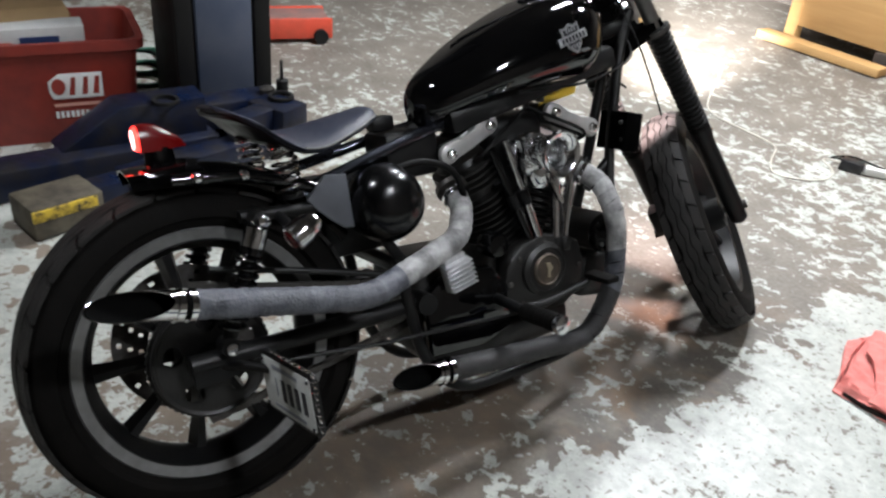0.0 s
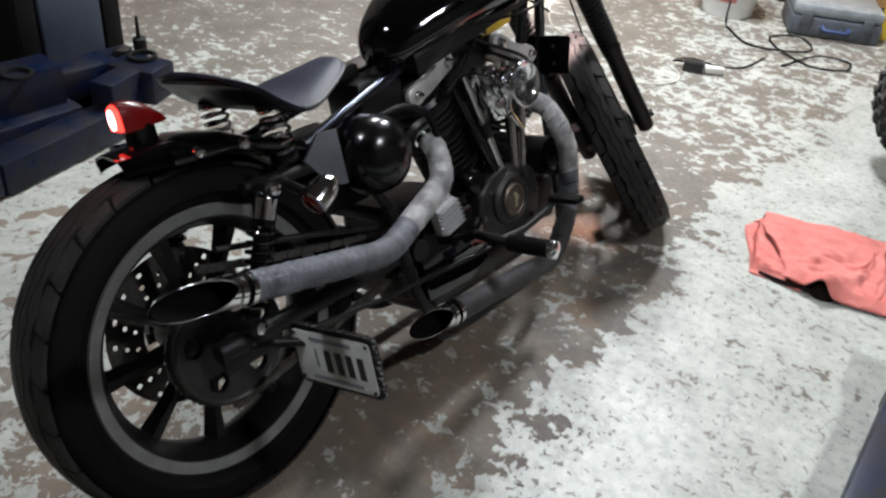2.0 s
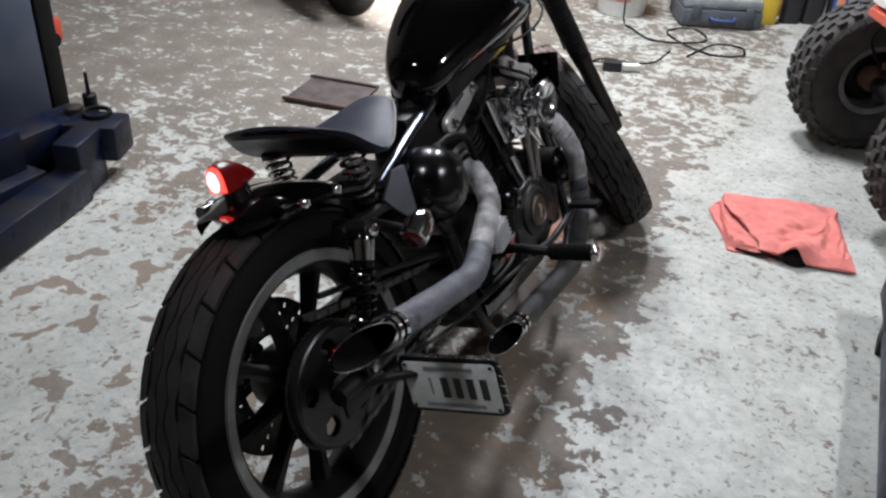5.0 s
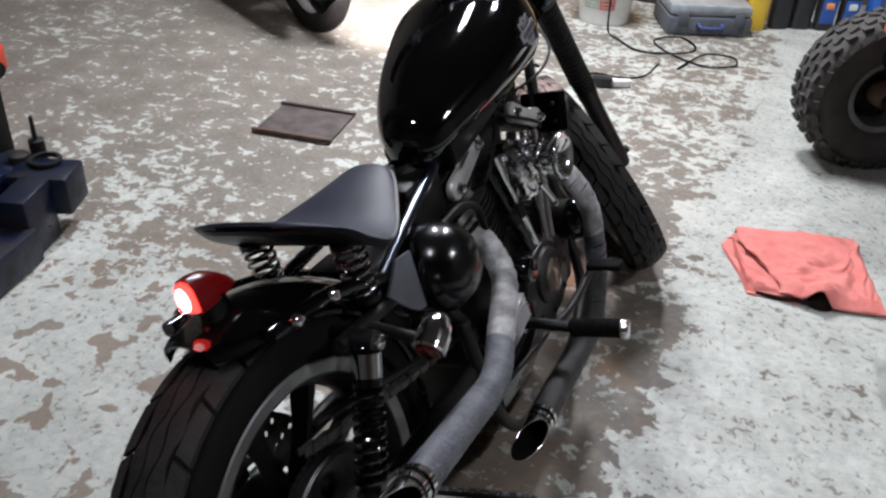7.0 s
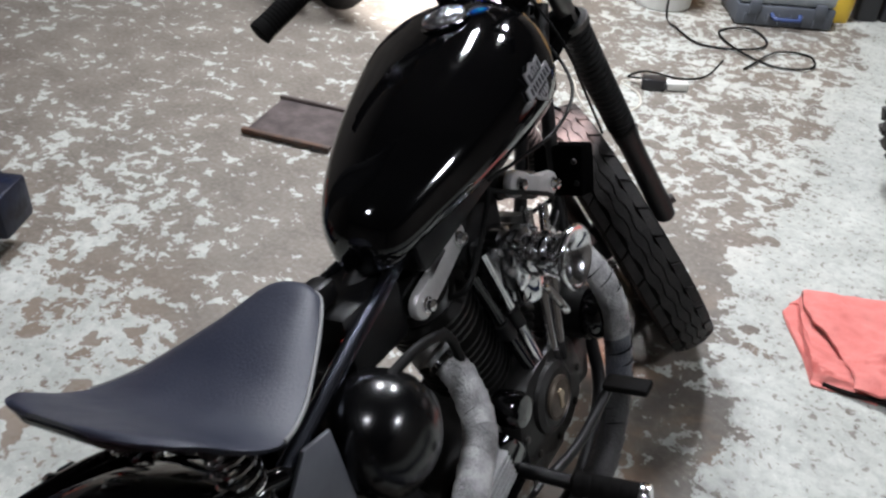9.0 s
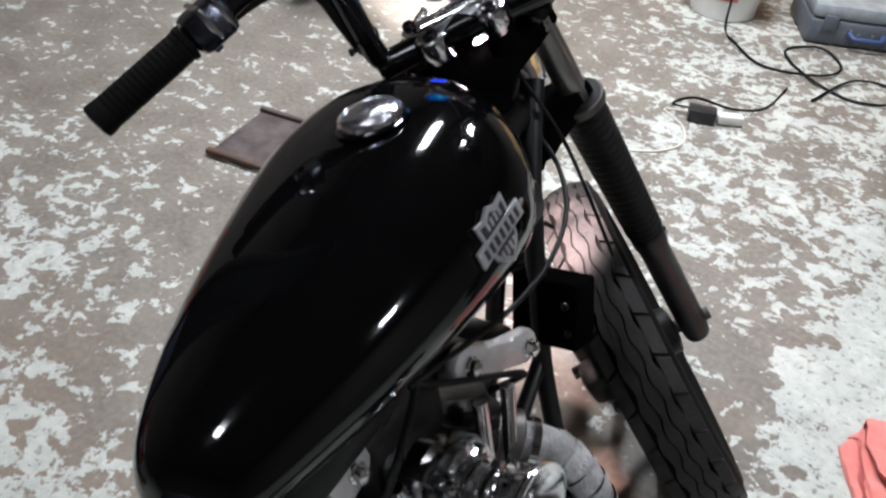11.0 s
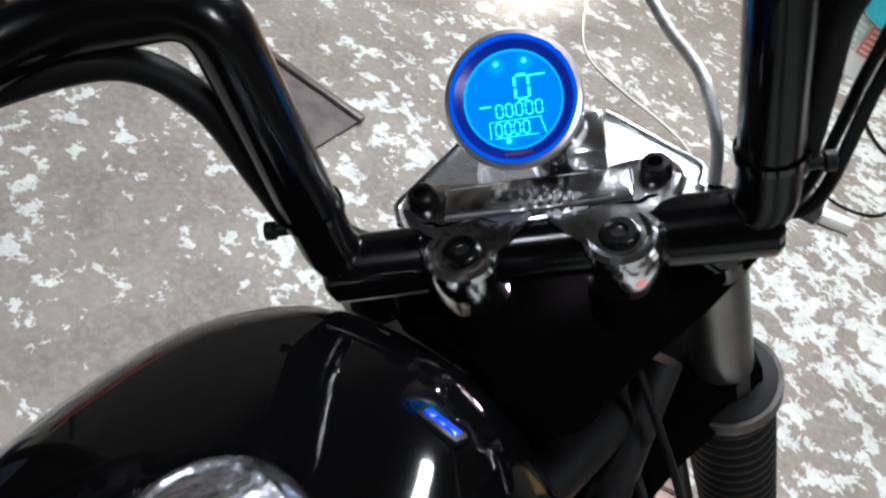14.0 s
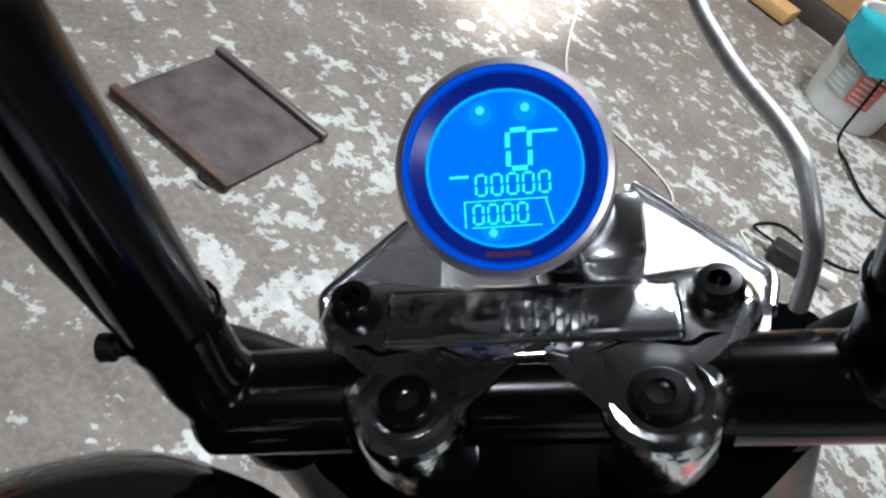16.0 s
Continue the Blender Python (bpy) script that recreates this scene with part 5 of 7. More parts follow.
    simple("upper_run", lambda b: links(b, True), STEEL, ch, "dark steel chain")
    simple("lower_run", lambda b: links(b, False), STEEL, ch, "dark steel chain")
    simple("chain_guard", lambda b: tube(b, smooth_path([(0.072, 0.02, 0.474), (0.085, 0.2, 0.43), (0.095, 0.36, 0.385)], 5), 0.006, 8), SATIN, ch, "slim black chain guard")
    # side stand on the far side, its foot on the floor
    foot_w = Vector((-0.34, 0.60, 0.008))
    foot = BIKE.matrix_world.inverted() @ foot_w
    st = new("side_stand")
    st.parent = BIKE
    simple("stand_leg", lambda b: tube(b, [(-0.12, 0.74, 0.14), foot], [0.013, 0.011], 12), SATIN, st)
    simple("stand_foot", lambda b: block(b, BIKE.matrix_world.inverted() @ Matrix.Translation(foot_w), 0.06, 0.05, 0.014, 0.005), SATIN, st)


chassis()


# -------- engine
def finned_cylinder(parent, base, tip):
    m = toward(base, tip)
    ln = (Vector(tip) - Vector(base)).length
    def barrel(b):
        prof = [(0.044, 0.0)]
        k = 9
        for i in range(k):
            h = 0.012 + (ln * 0.94 - 0.012) * i / k
            prof += [(0.046, h), (0.066, h + 0.002), (0.066, h + 0.0055), (0.046, h + 0.008)]
        prof += [(0.046, ln)]
        lathe(b, prof, 30, m)
    simple("cylinder", barrel, ENGINE, parent, "black finned iron cylinder")


def engine():
    e = new("engine")
    e.parent = BIKE
    cx = 0.012
    crank = Vector((cx, 0.715, 0.285))
    # crankcase and gearbox
    def case(b):
        out = []
        for a in range(0, 360, 12):
            r = 0.115 + 0.012 * math.sin(radians(2 * a))
            out.append((r * math.cos(radians(a)), r * math.sin(radians(a))))
        prism(b, out, 0.15, wheel_pose((0.0, 0.72, 0.27)), 0.014)
    simple("crankcase", case, ENGINE, e, "black engine case")
    simple("gearbox", lambda b: block(b, pose(0.0, 0.515, 0.285, -4, 0, 0), 0.19, 0.22, 0.20, 0.03, 3), ENGINE, e)
    simple("lower_case", lambda b: block(b, pose(0.0, 0.64, 0.175, 0, 0, 0), 0.17, 0.36, 0.08, 0.025, 3), ENGINE, e)
    # cylinders, heads, rocker boxes
    for ang in (-22.5, 22.5):
        d = Vector((0, math.sin(radians(ang)), math.cos(radians(ang))))
        base, tip = crank + d * 0.085, crank + d * 0.235
        finned_cylinder(e, base, tip)
        hm = toward(crank + d * 0.235, crank + d * 0.4)
        def head(b):
            prof = [(0.05, 0)]
            for i in range(4):
                h = 0.006 + i * 0.014
                prof += [(0.052, h), (0.070, h + 0.002), (0.070, h + 0.006), (0.052, h + 0.009)]
            prof += [(0.056, 0.064), (0.05, 0.075)]
            lathe(b, prof, 28, hm)
        simple("cylinder_head", head, ENGINE, e)
        # rocker box across the top: a dumb-bell plate with four bolts, facing right
    return e, crank


E_, CRANK = engine()
# black blocks added so no bright floor shows through engine and tank gaps
simple("cylinder_gap_fill", lambda b: block(b, pose(-0.005, 0.728, 0.555), 0.11, 0.15, 0.17, 0.02, 3), SATIN, E_, "black block added to darken the gap between the cylinders")
simple("tank_gap_fill", lambda b: block(b, pose(0.000, 0.775, 0.694, 11, 0, 0), 0.15, 0.46, 0.050, 0.012, 2), SATIN, BIKE, "black block added to close the gap under the tank")
simple("oil_pump", lambda b: block(b, pose(0.02, 0.900, 0.250, -10, 0, 0), 0.13, 0.09, 0.11, 0.02, 3), ENGINE, E_)


def rocker(p0, p1, name="rocker_cover"):
    """A cast alloy rocker end cover between two bolts on the right side of a head."""
    a, b_ = Vector(p0), Vector(p1)
    mid, d = (a + b_) / 2, (b_ - a)
    ln = d.length
    m = Matrix.Translation(mid) @ Matrix((( 0, 0, 1, 0), (d.y / ln, -d.z / ln, 0, 0), (d.z / ln, d.y / ln, 0, 0), (0, 0, 0, 1)))
    hl = ln / 2
    out = []
    for k in range(9):
        t = radians(90 + 180 * k / 8)
        out.append((-hl + 0.023 * math.cos(t), 0.021 * math.sin(t)))
    out += [(-hl * 0.35, -0.013), (hl * 0.35, -0.013)]
    for k in range(9):
        t = radians(-90 + 180 * k / 8)
        out.append((hl + 0.023 * math.cos(t), 0.021 * math.sin(t)))
    out += [(hl * 0.42, 0.017), (hl * 0.2, 0.008), (-hl * 0.2, 0.008), (-hl * 0.42, 0.017)]
    box = simple(name, lambda b: prism(b, out, 0.016, m @ pose(0, 0, 0.005), 0.005), ALLOY, BIKE, "dull cast alloy rocker cover")
    simple("rocker_body", lambda b: prism(b, [(x * 0.95, y * 1.1) for x, y in out], 0.070, m @ pose(0, -0.004, -0.048), 0.006), SATIN, box)
    for s in (-1, 1):
        simple("cover_bolt", lambda b: lathe(b, [(0.011, 0), (0.011, 0.003), (0.0085, 0.004), (0.0085, 0.012), (0.003, 0.015), (0.0005, 0.015)], 12, m @ pose(hl * s, 0, 0.013)), CHROME, box, "chrome acorn bolt")
    return box


rocker((0.052, 0.542, 0.590), (0.062, 0.642, 0.634))
rocker((0.068, 0.808, 0.638), (0.068, 0.912, 0.590))


def engine_details():
    # pushrod tubes and tappet blocks
    for (a, b_) in (((0.105, 0.705, 0.375), (0.085, 0.630, 0.585)), ((0.108, 0.725, 0.375), (0.088, 0.665, 0.60)), ((0.112, 0.765, 0.372), (0.092, 0.80, 0.60)), ((0.112, 0.79, 0.368), (0.092, 0.85, 0.585))):
        a, b_ = Vector(a), Vector(b_)
        pr = simple("pushrod_tube", lambda b: tube(b, [a, a.lerp(b_, 0.45), a.lerp(b_, 0.46), b_], [0.0105, 0.0105, 0.0085, 0.0085], 12), CHROME if a.y > 0.72 else GLOSS, E_)
        simple("tube_keeper", lambda b: tube(b, [a.lerp(b_, 0.38), a.lerp(b_, 0.52)], 0.0125, 12), CHROME if a.y > 0.75 else SATIN, pr)
        simple("tappet_block", lambda b: block(b, toward(a, b_) @ pose(0, 0, -0.012), 0.026, 0.026, 0.03, 0.005), ENGINE, pr)
    # cam cover: an uneven plate with a round timing cover
    out = [(-0.115, -0.03), (-0.10, 0.035), (-0.055, 0.075), (0.0, 0.085), (0.06, 0.072), (0.10, 0.05), (0.115, 0.0), (0.10, -0.06), (0.05, -0.09), (-0.02, -0.085), (-0.08, -0.07)]
    c = simple("cam_cover", lambda b: prism(b, out, 0.045, wheel_pose((0.098, 0.725, 0.305)), 0.012), ENGINE, E_, "black cam cover")
    simple("timing_boss", lambda b: lathe(b, [(0.060, -0.005), (0.058, 0.010), (0.048, 0.016), (0.046, 0.014)], 30, wheel_pose((0.118, 0.72, 0.315))), ENGINE, c)
    simple("timing_cover", lambda b: lathe(b, [(0.036, 0.0), (0.036, 0.010), (0.032, 0.013), (0.030, 0.011), (0.001, 0.012)], 30, wheel_pose((0.126, 0.72, 0.315))), RUST2, c, "brownish metal timing cover")
    simple("timing_mark", lambda b: prism(b, [(-0.004, -0.016), (0.004, -0.016), (0.004, -0.004), (0.012, 0.003), (0.004, 0.016), (-0.006, 0.016), (-0.002, 0.002)], 0.003, wheel_pose((0.139, 0.72, 0.315))), BRASS2, c)
    for a in range(0, 360, 45):
        p = (0.121, 0.725 + 0.095 * math.cos(radians(a)), 0.300 + 0.070 * math.sin(radians(a)))
        simple("cover_screw", lambda b: lathe(b, [(0.006, -0.002), (0.006, 0.003), (0.003, 0.004)], 10, wheel_pose(p)), STEEL, c)
    # round generator end cap ahead of the cylinders
    g = simple("generator", lambda b: tube(b, [(-0.05, 0.900, 0.356), (0.122, 0.900, 0.356)], 0.045, 26), ENGINE, E_, "black generator barrel")
    simple("generator_cap", lambda b: lathe(b, [(0.046, -0.004), (0.0465, 0.004), (0.043, 0.018), (0.033, 0.029), (0.018, 0.035), (0.001, 0.037)], 30, wheel_pose((0.122, 0.900, 0.356))), GLOSS, g)
    # oil filter/starter ball beside the gearbox
    simple("starter_cap", lambda b: lathe(b, [(0.026, -0.02), (0.027, 0.012), (0.022, 0.022), (0.001, 0.024)], 22, wheel_pose((0.140, 0.578, 0.405))), GLOSS, E_, "black domed cap")
    # sprocket cover
    out2 = [(-0.10, -0.075), (-0.105, 0.05), (-0.06, 0.085), (0.06, 0.08), (0.10, 0.03), (0.10, -0.06), (0.03, -0.085)]
    simple("sprocket_cover", lambda b: prism(b, out2, 0.035, wheel_pose((0.112, 0.52, 0.275)), 0.010), GLOSS, E_, "gloss black sprocket cover")
    # regulator: finned alloy box
    r = new("voltage_regulator")
    r.parent = BIKE
    r["label"] = "silver finned voltage regulator"
    q = wheel_pose((0.150, 0.482, 0.368)) @ pose(0, 0, 0, 0, 0, 12)
    simple("regulator_body", lambda b: block(b, q, 0.062, 0.058, 0.022, 0.004), BRUSHED, r)
    for i in range(6):
        simple("cooling_fin", lambda b: block(b, q @ pose(0, -0.024 + i * 0.0096, 0.014), 0.060, 0.003, 0.016, 0.001), BRUSHED, r)
    simple("regulator_lug", lambda b: block(b, q @ pose(0.0, 0.034, 0.002), 0.05, 0.012, 0.008, 0.002), BRUSHED, r)
    # carburettor and bell-mouth
    cb = simple("carburettor", lambda b: block(b, pose(0.090, 0.722, 0.562), 0.085, 0.085, 0.080, 0.016), HORNMETAL, BIKE, "polished carburettor")
    simple("float_bowl", lambda b: lathe(b, [(0.024, -0.03), (0.03, -0.02), (0.03, 0.01), (0.026, 0.014)], 20, pose(0.11, 0.725, 0.525)), POLISH, cb)
    simple("intake_manifold", lambda b: tube(b, [(0.02, 0.725, 0.57), (0.09, 0.725, 0.57)], 0.024, 16), ENGINE, cb)
    hm = wheel_pose((0.2, 0.72, 0.572))
    ac = simple("air_horn", lambda b: lathe(b, [(0.025, -0.070), (0.025, -0.050), (0.028, -0.034), (0.034, -0.018), (0.043, -0.006), (0.047, -0.001), (0.0478, 0.003), (0.046, 0.006), (0.042, 0.0055), (0.034, 0.000), (0.026, -0.010), (0.020, -0.030), (0.018, -0.05)], 44, hm, caps=(True, True)), HORNMETAL, BIKE, "chrome bell-mouth air horn", sharp=60)
    for h in (-0.060, -0.040):
        simple("horn_ring", lambda b: torus_profile(b, [(0.0255, h - 0.004), (0.0315, h - 0.004), (0.0325, h), (0.0315, h + 0.004), (0.0255, h + 0.004)], 32, hm), CHROME, ac)
    simple("horn_throat", lambda b: lathe(b, [(0.028, -0.130), (0.036, -0.127), (0.037, -0.108), (0.031, -0.102), (0.031, -0.092), (0.038, -0.089), (0.038, -0.078), (0.030, -0.074), (0.029, -0.060)], 32, hm), HORNMETAL, ac, "chrome carburettor throat")
    for a in (40, 130, 220, 310):
        simple("throat_bolt", lambda b: lathe(b, [(0.0055, -0.012), (0.0055, 0.006), (0.003, 0.008)], 8, hm @ pose(0.036 * math.cos(radians(a)), 0.036 * math.sin(radians(a)), -0.076)), CHROME, ac)
    for k in range(5):
        p = Vector((0.13 + 0.012 * k, 0.69 + 0.02 * (k % 3), 0.60 - 0.02 * (k % 2)))
        simple("carb_screw", lambda b: lathe(b, [(0.007, 0), (0.007, 0.008), (0.002, 0.010)], 10, wheel_pose(p)), CHROME, cb)
    simple("choke_lever", lambda b: tube(b, [(0.14, 0.735, 0.51), (0.155, 0.742, 0.478), (0.158, 0.75, 0.46)], 0.006, 8), CHROME, cb)
    # oil tank: rounded drum behind the rear cylinder
    o = simple("oil_tank", lambda b: lathe(b, [(0.014, -0.070), (0.040, -0.065), (0.062, -0.049), (0.073, -0.025), (0.076, 0.0), (0.073, 0.025), (0.062, 0.049), (0.040, 0.065), (0.014, 0.070)], 32, wheel_pose((0.100, 0.362, 0.530))), SOFTGLOSS, BIKE, "black round oil tank", sharp=80)
    simple("filler_cap", lambda b: lathe(b, [(0.016, 0), (0.016, 0.008), (0.010, 0.012), (0.001, 0.013)], 18, pose(0.10, 0.372, 0.590)), CHROME, o)
    simple("oil_line", lambda b: tube(b, smooth_path([(0.115, 0.39, 0.592), (0.12, 0.45, 0.595), (0.11, 0.52, 0.56), (0.10, 0.55, 0.48)], 6), 0.007, 10), CABLE, o)
    # grey side plate under the seat
    simple("side_panel", lambda b: prism(b, [(0.203, 0.567), (0.218, 0.580), (0.243, 0.606), (0.285, 0.60), (0.290, 0.50), (0.270, 0.503), (0.250, 0.518), (0.225, 0.542)], 0.006, Matrix(((0, 0, 1, 0.110), (1, 0, 0, 0), (0, 1, 0, 0), (0, 0, 0, 1))), 0.001), GREYPANEL, BIKE, "grey sheet-metal side panel")
    # added black block that keeps the gap between seat and tank dark
    simple("seat_gap_fill", lambda b: block(b, pose(0.0, 0.468, 0.600), 0.10, 0.12, 0.095, 0.012), SATIN, BIKE, "black block added to darken the gap behind the tank")
    simple("battery_box", lambda b: block(b, pose(-0.02, 0.33, 0.50), 0.13, 0.14, 0.15, 0.012), SATIN, BIKE)
    # coil box ahead of the front cylinder
    bx = simple("coil_box", lambda b: block(b, pose(0.045, 1.030, 0.562, -14, 0, 0), 0.092, 0.05, 0.088, 0.005), TREEBLACK, BIKE, "black coil box")
    for z in (-0.02, 0.02):
        simple("box_screw", lambda b: lathe(b, [(0.005, 0), (0.005, 0.004), (0.001, 0.005)], 10, pose(0.080, 1.003, 0.568 + z, 90, 0, 0)), SATIN, bx)
    # petcock with its yellow lever
    pc = simple("petcock", lambda b: tube(b, [(0.042, 0.80, 0.705), (0.042, 0.80, 0.66)], 0.010, 10), STEEL, BIKE)
    simple("petcock_tag", lambda b: prism(b, [(-0.055, -0.014), (0.050, 0.002), (0.060, 0.034), (-0.014, 0.026)], 0.006, wheel_pose((0.042, 0.850, 0.664)), 0.002), YELLOW, pc, "yellow plastic tag")
    # spark plug leads
    for yy, zz in ((0.60, 0.56), (0.86, 0.56)):
        simple("plug_lead", lambda b: tube(b, smooth_path([(0.06, yy, zz), (0.10, yy + 0.01, zz + 0.03), (0.07, 0.74, 0.66), (0.04, 0.75, 0.68)], 6), 0.004, 8), CABLE, E_)
    # foot controls on the right
    fp = new("foot_peg")
    fp.parent = BIKE
    fp["label"] = "black foot peg with a chrome end"
    simple("peg_mount", lambda b: tube(b, [(0.12, 0.585, 0.285), (0.208, 0.594, 0.274)], 0.011, 12), SATIN, fp)
    def peg(b):
        m = toward((0.205, 0.594, 0.274), (0.315, 0.606, 0.268))
        prof = [(0.012, 0.0)]
        for i in range(7):
            h = 0.006 + i * 0.0135
            prof += [(0.0185, h), (0.0185, h + 0.011), (0.0180, h + 0.012)]
        prof += [(0.0165, 0.103)]
        lathe(b, prof, 18, m)
    simple("peg_rubber", peg, RUBBER, fp)
    simple("peg_end", lambda b: lathe(b, [(0.0192, 0.098), (0.0200, 0.104), (0.0190, 0.111), (0.010, 0.114), (0.001, 0.1145)], 18, toward((0.205, 0.594, 0.274), (0.315, 0.606, 0.268))), HORNMETAL, fp, "chrome peg end")
    bp = simple("brake_pedal", lambda b: tube(b, smooth_path([(0.165, 0.60, 0.265), (0.175, 0.68, 0.262), (0.18, 0.76, 0.275), (0.185, 0.80, 0.29)], 6), 0.008, 10), SATIN, BIKE, "black brake pedal")
    simple("pedal_pad", lambda b: block(b, pose(0.215, 0.80, 0.296), 0.075, 0.035, 0.014, 0.005), RUBBER, bp)
    simple("brake_rod", lambda b: tube(b, [(0.15, 0.60, 0.25), (0.14, 0.30, 0.27), (0.125, 0.05, 0.30)], 0.0045, 8), SATIN, bp, "thin black brake rod")


RUST2 = mat("heat_browned_alloy", (0.14, 0.11, 0.085), 0.4, 0.7, (0.07, 0.06, 0.05), 30, 0.55)
BRASS2 = mat("pale_worn_metal", (0.5, 0.42, 0.3), 0.4, 0.7)
engine_details()


# -------- exhaust
SOOT = mat("soot", (0.003, 0.003, 0.003), 0.9, spec=0.04)
def wrapped_pipe(name, pts, fillet, r, pitch, chrome_from, tip_len):
    """A pipe under overlapping turns of cloth, with clamps and a slash-cut chrome tip."""
    path = filleted(pts, fillet, 10)
    # even steps along the path
    steps = [path[0]]
    gap = 0.0032
    for a, b_ in zip(path[:-1], path[1:]):
        d = (b_ - a).length
        k = max(1, int(d / gap))
        for i in range(1, k + 1):
            steps.append(a.lerp(b_, i / k))
    ex = new(name)
    ex.parent = BIKE
    total = sum((b_ - a).length for a, b_ in zip(steps[:-1], steps[1:]))
    run, radii = 0.0, []
    for i, p in enumerate(steps):
        if i:
            run += (p - steps[i - 1]).length
        ph = (run / pitch) % 1.0
        radii.append(r + 0.0016 * (1 - ph) + 0.0007 * math.sin(run * 210))
    # one cloth turn after another, each lapping over the next
    frames, side, dist = [], None, 0.0
    for i, p in enumerate(steps):
        if i:
            dist += (p - steps[i - 1]).length
        t = (steps[min(i + 1, len(steps) - 1)] - steps[max(i - 1, 0)]).normalized()
        if side is None:
            side = t.orthogonal().normalized()
        side = (side - t * side.dot(t)).normalized()
        frames.append((p, t, side.copy(), t.cross(side), dist))
    turns = int(total / pitch)
    def turn(b, k):
        rings, n = [], 20
        lo, hi = k * total / turns, (k + 1.22) * total / turns
        for f in frames:
            p, t, s, u, d = f
            if d < lo - 0.002 or d > hi + 0.002:
                continue
            lap = max(0.0, min(1.0, (d - lo) / (hi - lo)))
            ring = []
            for j in range(n):
                a = 2 * math.pi * j / n
                rr = r + 0.0026 * (1 - lap) + 0.0007 * noise.noise(Vector((p.x * 60, p.y * 60, p.z * 60 + j)))
                ring.append(p + (s * math.cos(a) + u * math.sin(a)) * rr + t * 0.006 * math.sin(a + k))
            rings.append(ring)
        if len(rings) > 1:
            loft(b, rings, True, (False, False))
    simple("pipe", lambda b: tube(b, steps[::4] + [steps[-1]], r - 0.001, 16), SOOT, ex)
    for k in range(turns):
        simple("wrap_turn", lambda b: turn(b, k), (WRAPPALE if k < 0.42 * turns else WRAP) if name == "upper_exhaust" else (WRAPPALE if k < 0.26 * turns else WRAP if k < 0.36 * turns else WRAPDARK), ex, "" if k else "grey fibreglass exhaust wrap", sharp=60)
    end, before = steps[-1], steps[-8]
    m = toward(end, end + (end - before))
    for h in (-0.004, 0.016):
        simple("hose_clamp", lambda b: torus_profile(b, [(r + 0.001, h), (r + 0.0045, h), (r + 0.0045, h + 0.010), (r + 0.001, h + 0.010)], 28, m), CHROME, ex, "chrome band clamp")
    # slash-cut tip: a chrome skin and a sooty inner skin, cut on a slant
    def skin(b, rads, low):
        n = 36
        rings = []
        for rad, f in rads:
            ring = []
            for j in range(n):
                a = 2 * math.pi * j / n
                cut = tip_len * (0.5 + 0.5 * SLASH.dot(Vector((math.cos(a), math.sin(a)))))
                ring.append((rad * math.cos(a), rad * math.sin(a), low + (0.032 + cut - low) * f))
            rings.append(ring)
        loft(b, rings, True, (False, False), m)
    simple("exhaust_tip", lambda b: skin(b, ((r + 0.0018, 0.0), (r + 0.0018, 0.5), (r + 0.0018, 0.993), (r + 0.0011, 1.0), (r + 0.0003, 0.993)), 0.02), CHROME, ex, "chrome slash-cut tip")
    simple("tip_bore", lambda b: skin(b, ((r - 0.0002, 0.0), (r - 0.0002, 0.5), (r - 0.0002, 0.975)), 0.0), SOOT, ex, "sooty inside of the tip")
    simple("pipe_bore", lambda b: lathe(b, [(r - 0.002, 0.0), (r - 0.0015, 0.03)], 28, m, caps=(True, False)), SOOT, ex, "sooty bore")
    return ex, m


SLASH = Vector((0.0, 1.0))
EXH_R = 0.0212
UP = [(0.062, 0.540, 0.520), (0.100, 0.538, 0.488), (0.150, 0.495, 0.440), (0.232, 0.245, 0.400), (0.288, -0.075, 0.488)]
LOW = [(0.085, 0.850, 0.508), (0.130, 0.885, 0.480), (0.168, 0.895, 0.400), (0.168, 0.880, 0.250), (0.165, 0.800, 0.145), (0.206, 0.405, 0.204)]
TIPLEN_U, TIPLEN_L = 0.115, 0.085


def up_slash(pts):
    """The direction, across the pipe's end, in which the tip reaches furthest."""
    a, b_ = Vector(pts[-2]), Vector(pts[-1])
    m = toward(b_, b_ + (b_ - a))
    d = m.to_3x3().inverted() @ Vector((-0.85, 0.0, -0.5))
    v = Vector((d.x, d.y))
    return v.normalized()


SLASH = up_slash(UP)
EX1, M1 = wrapped_pipe("upper_exhaust", UP, 0.05, EXH_R, 0.022, 0, TIPLEN_U)
EX1["label"] = "upper exhaust pipe in grey heat wrap"
SLASH = up_slash(LOW)
EX2, M2 = wrapped_pipe("lower_exhaust", LOW, 0.055, EXH_R, 0.022, 0, TIPLEN_L)
EX2["label"] = "lower exhaust pipe in grey heat wrap"
for ex, p, d in ((EX1, (0.062, 0.540, 0.520), (0.100, 0.538, 0.488)), (EX2, (0.085, 0.850, 0.508), (0.135, 0.885, 0.480))):
    simple("exhaust_flange", lambda b: lathe(b, [(0.033, -0.006), (0.034, 0.006), (0.026, 0.010)], 22, toward(p, d)), STEEL, ex)
    simple("flange_clamp", lambda b: torus_profile(b, [(0.0245, 0.018), (0.029, 0.018), (0.029, 0.027), (0.0245, 0.027)], 24, toward(p, d)), CHROME, ex)


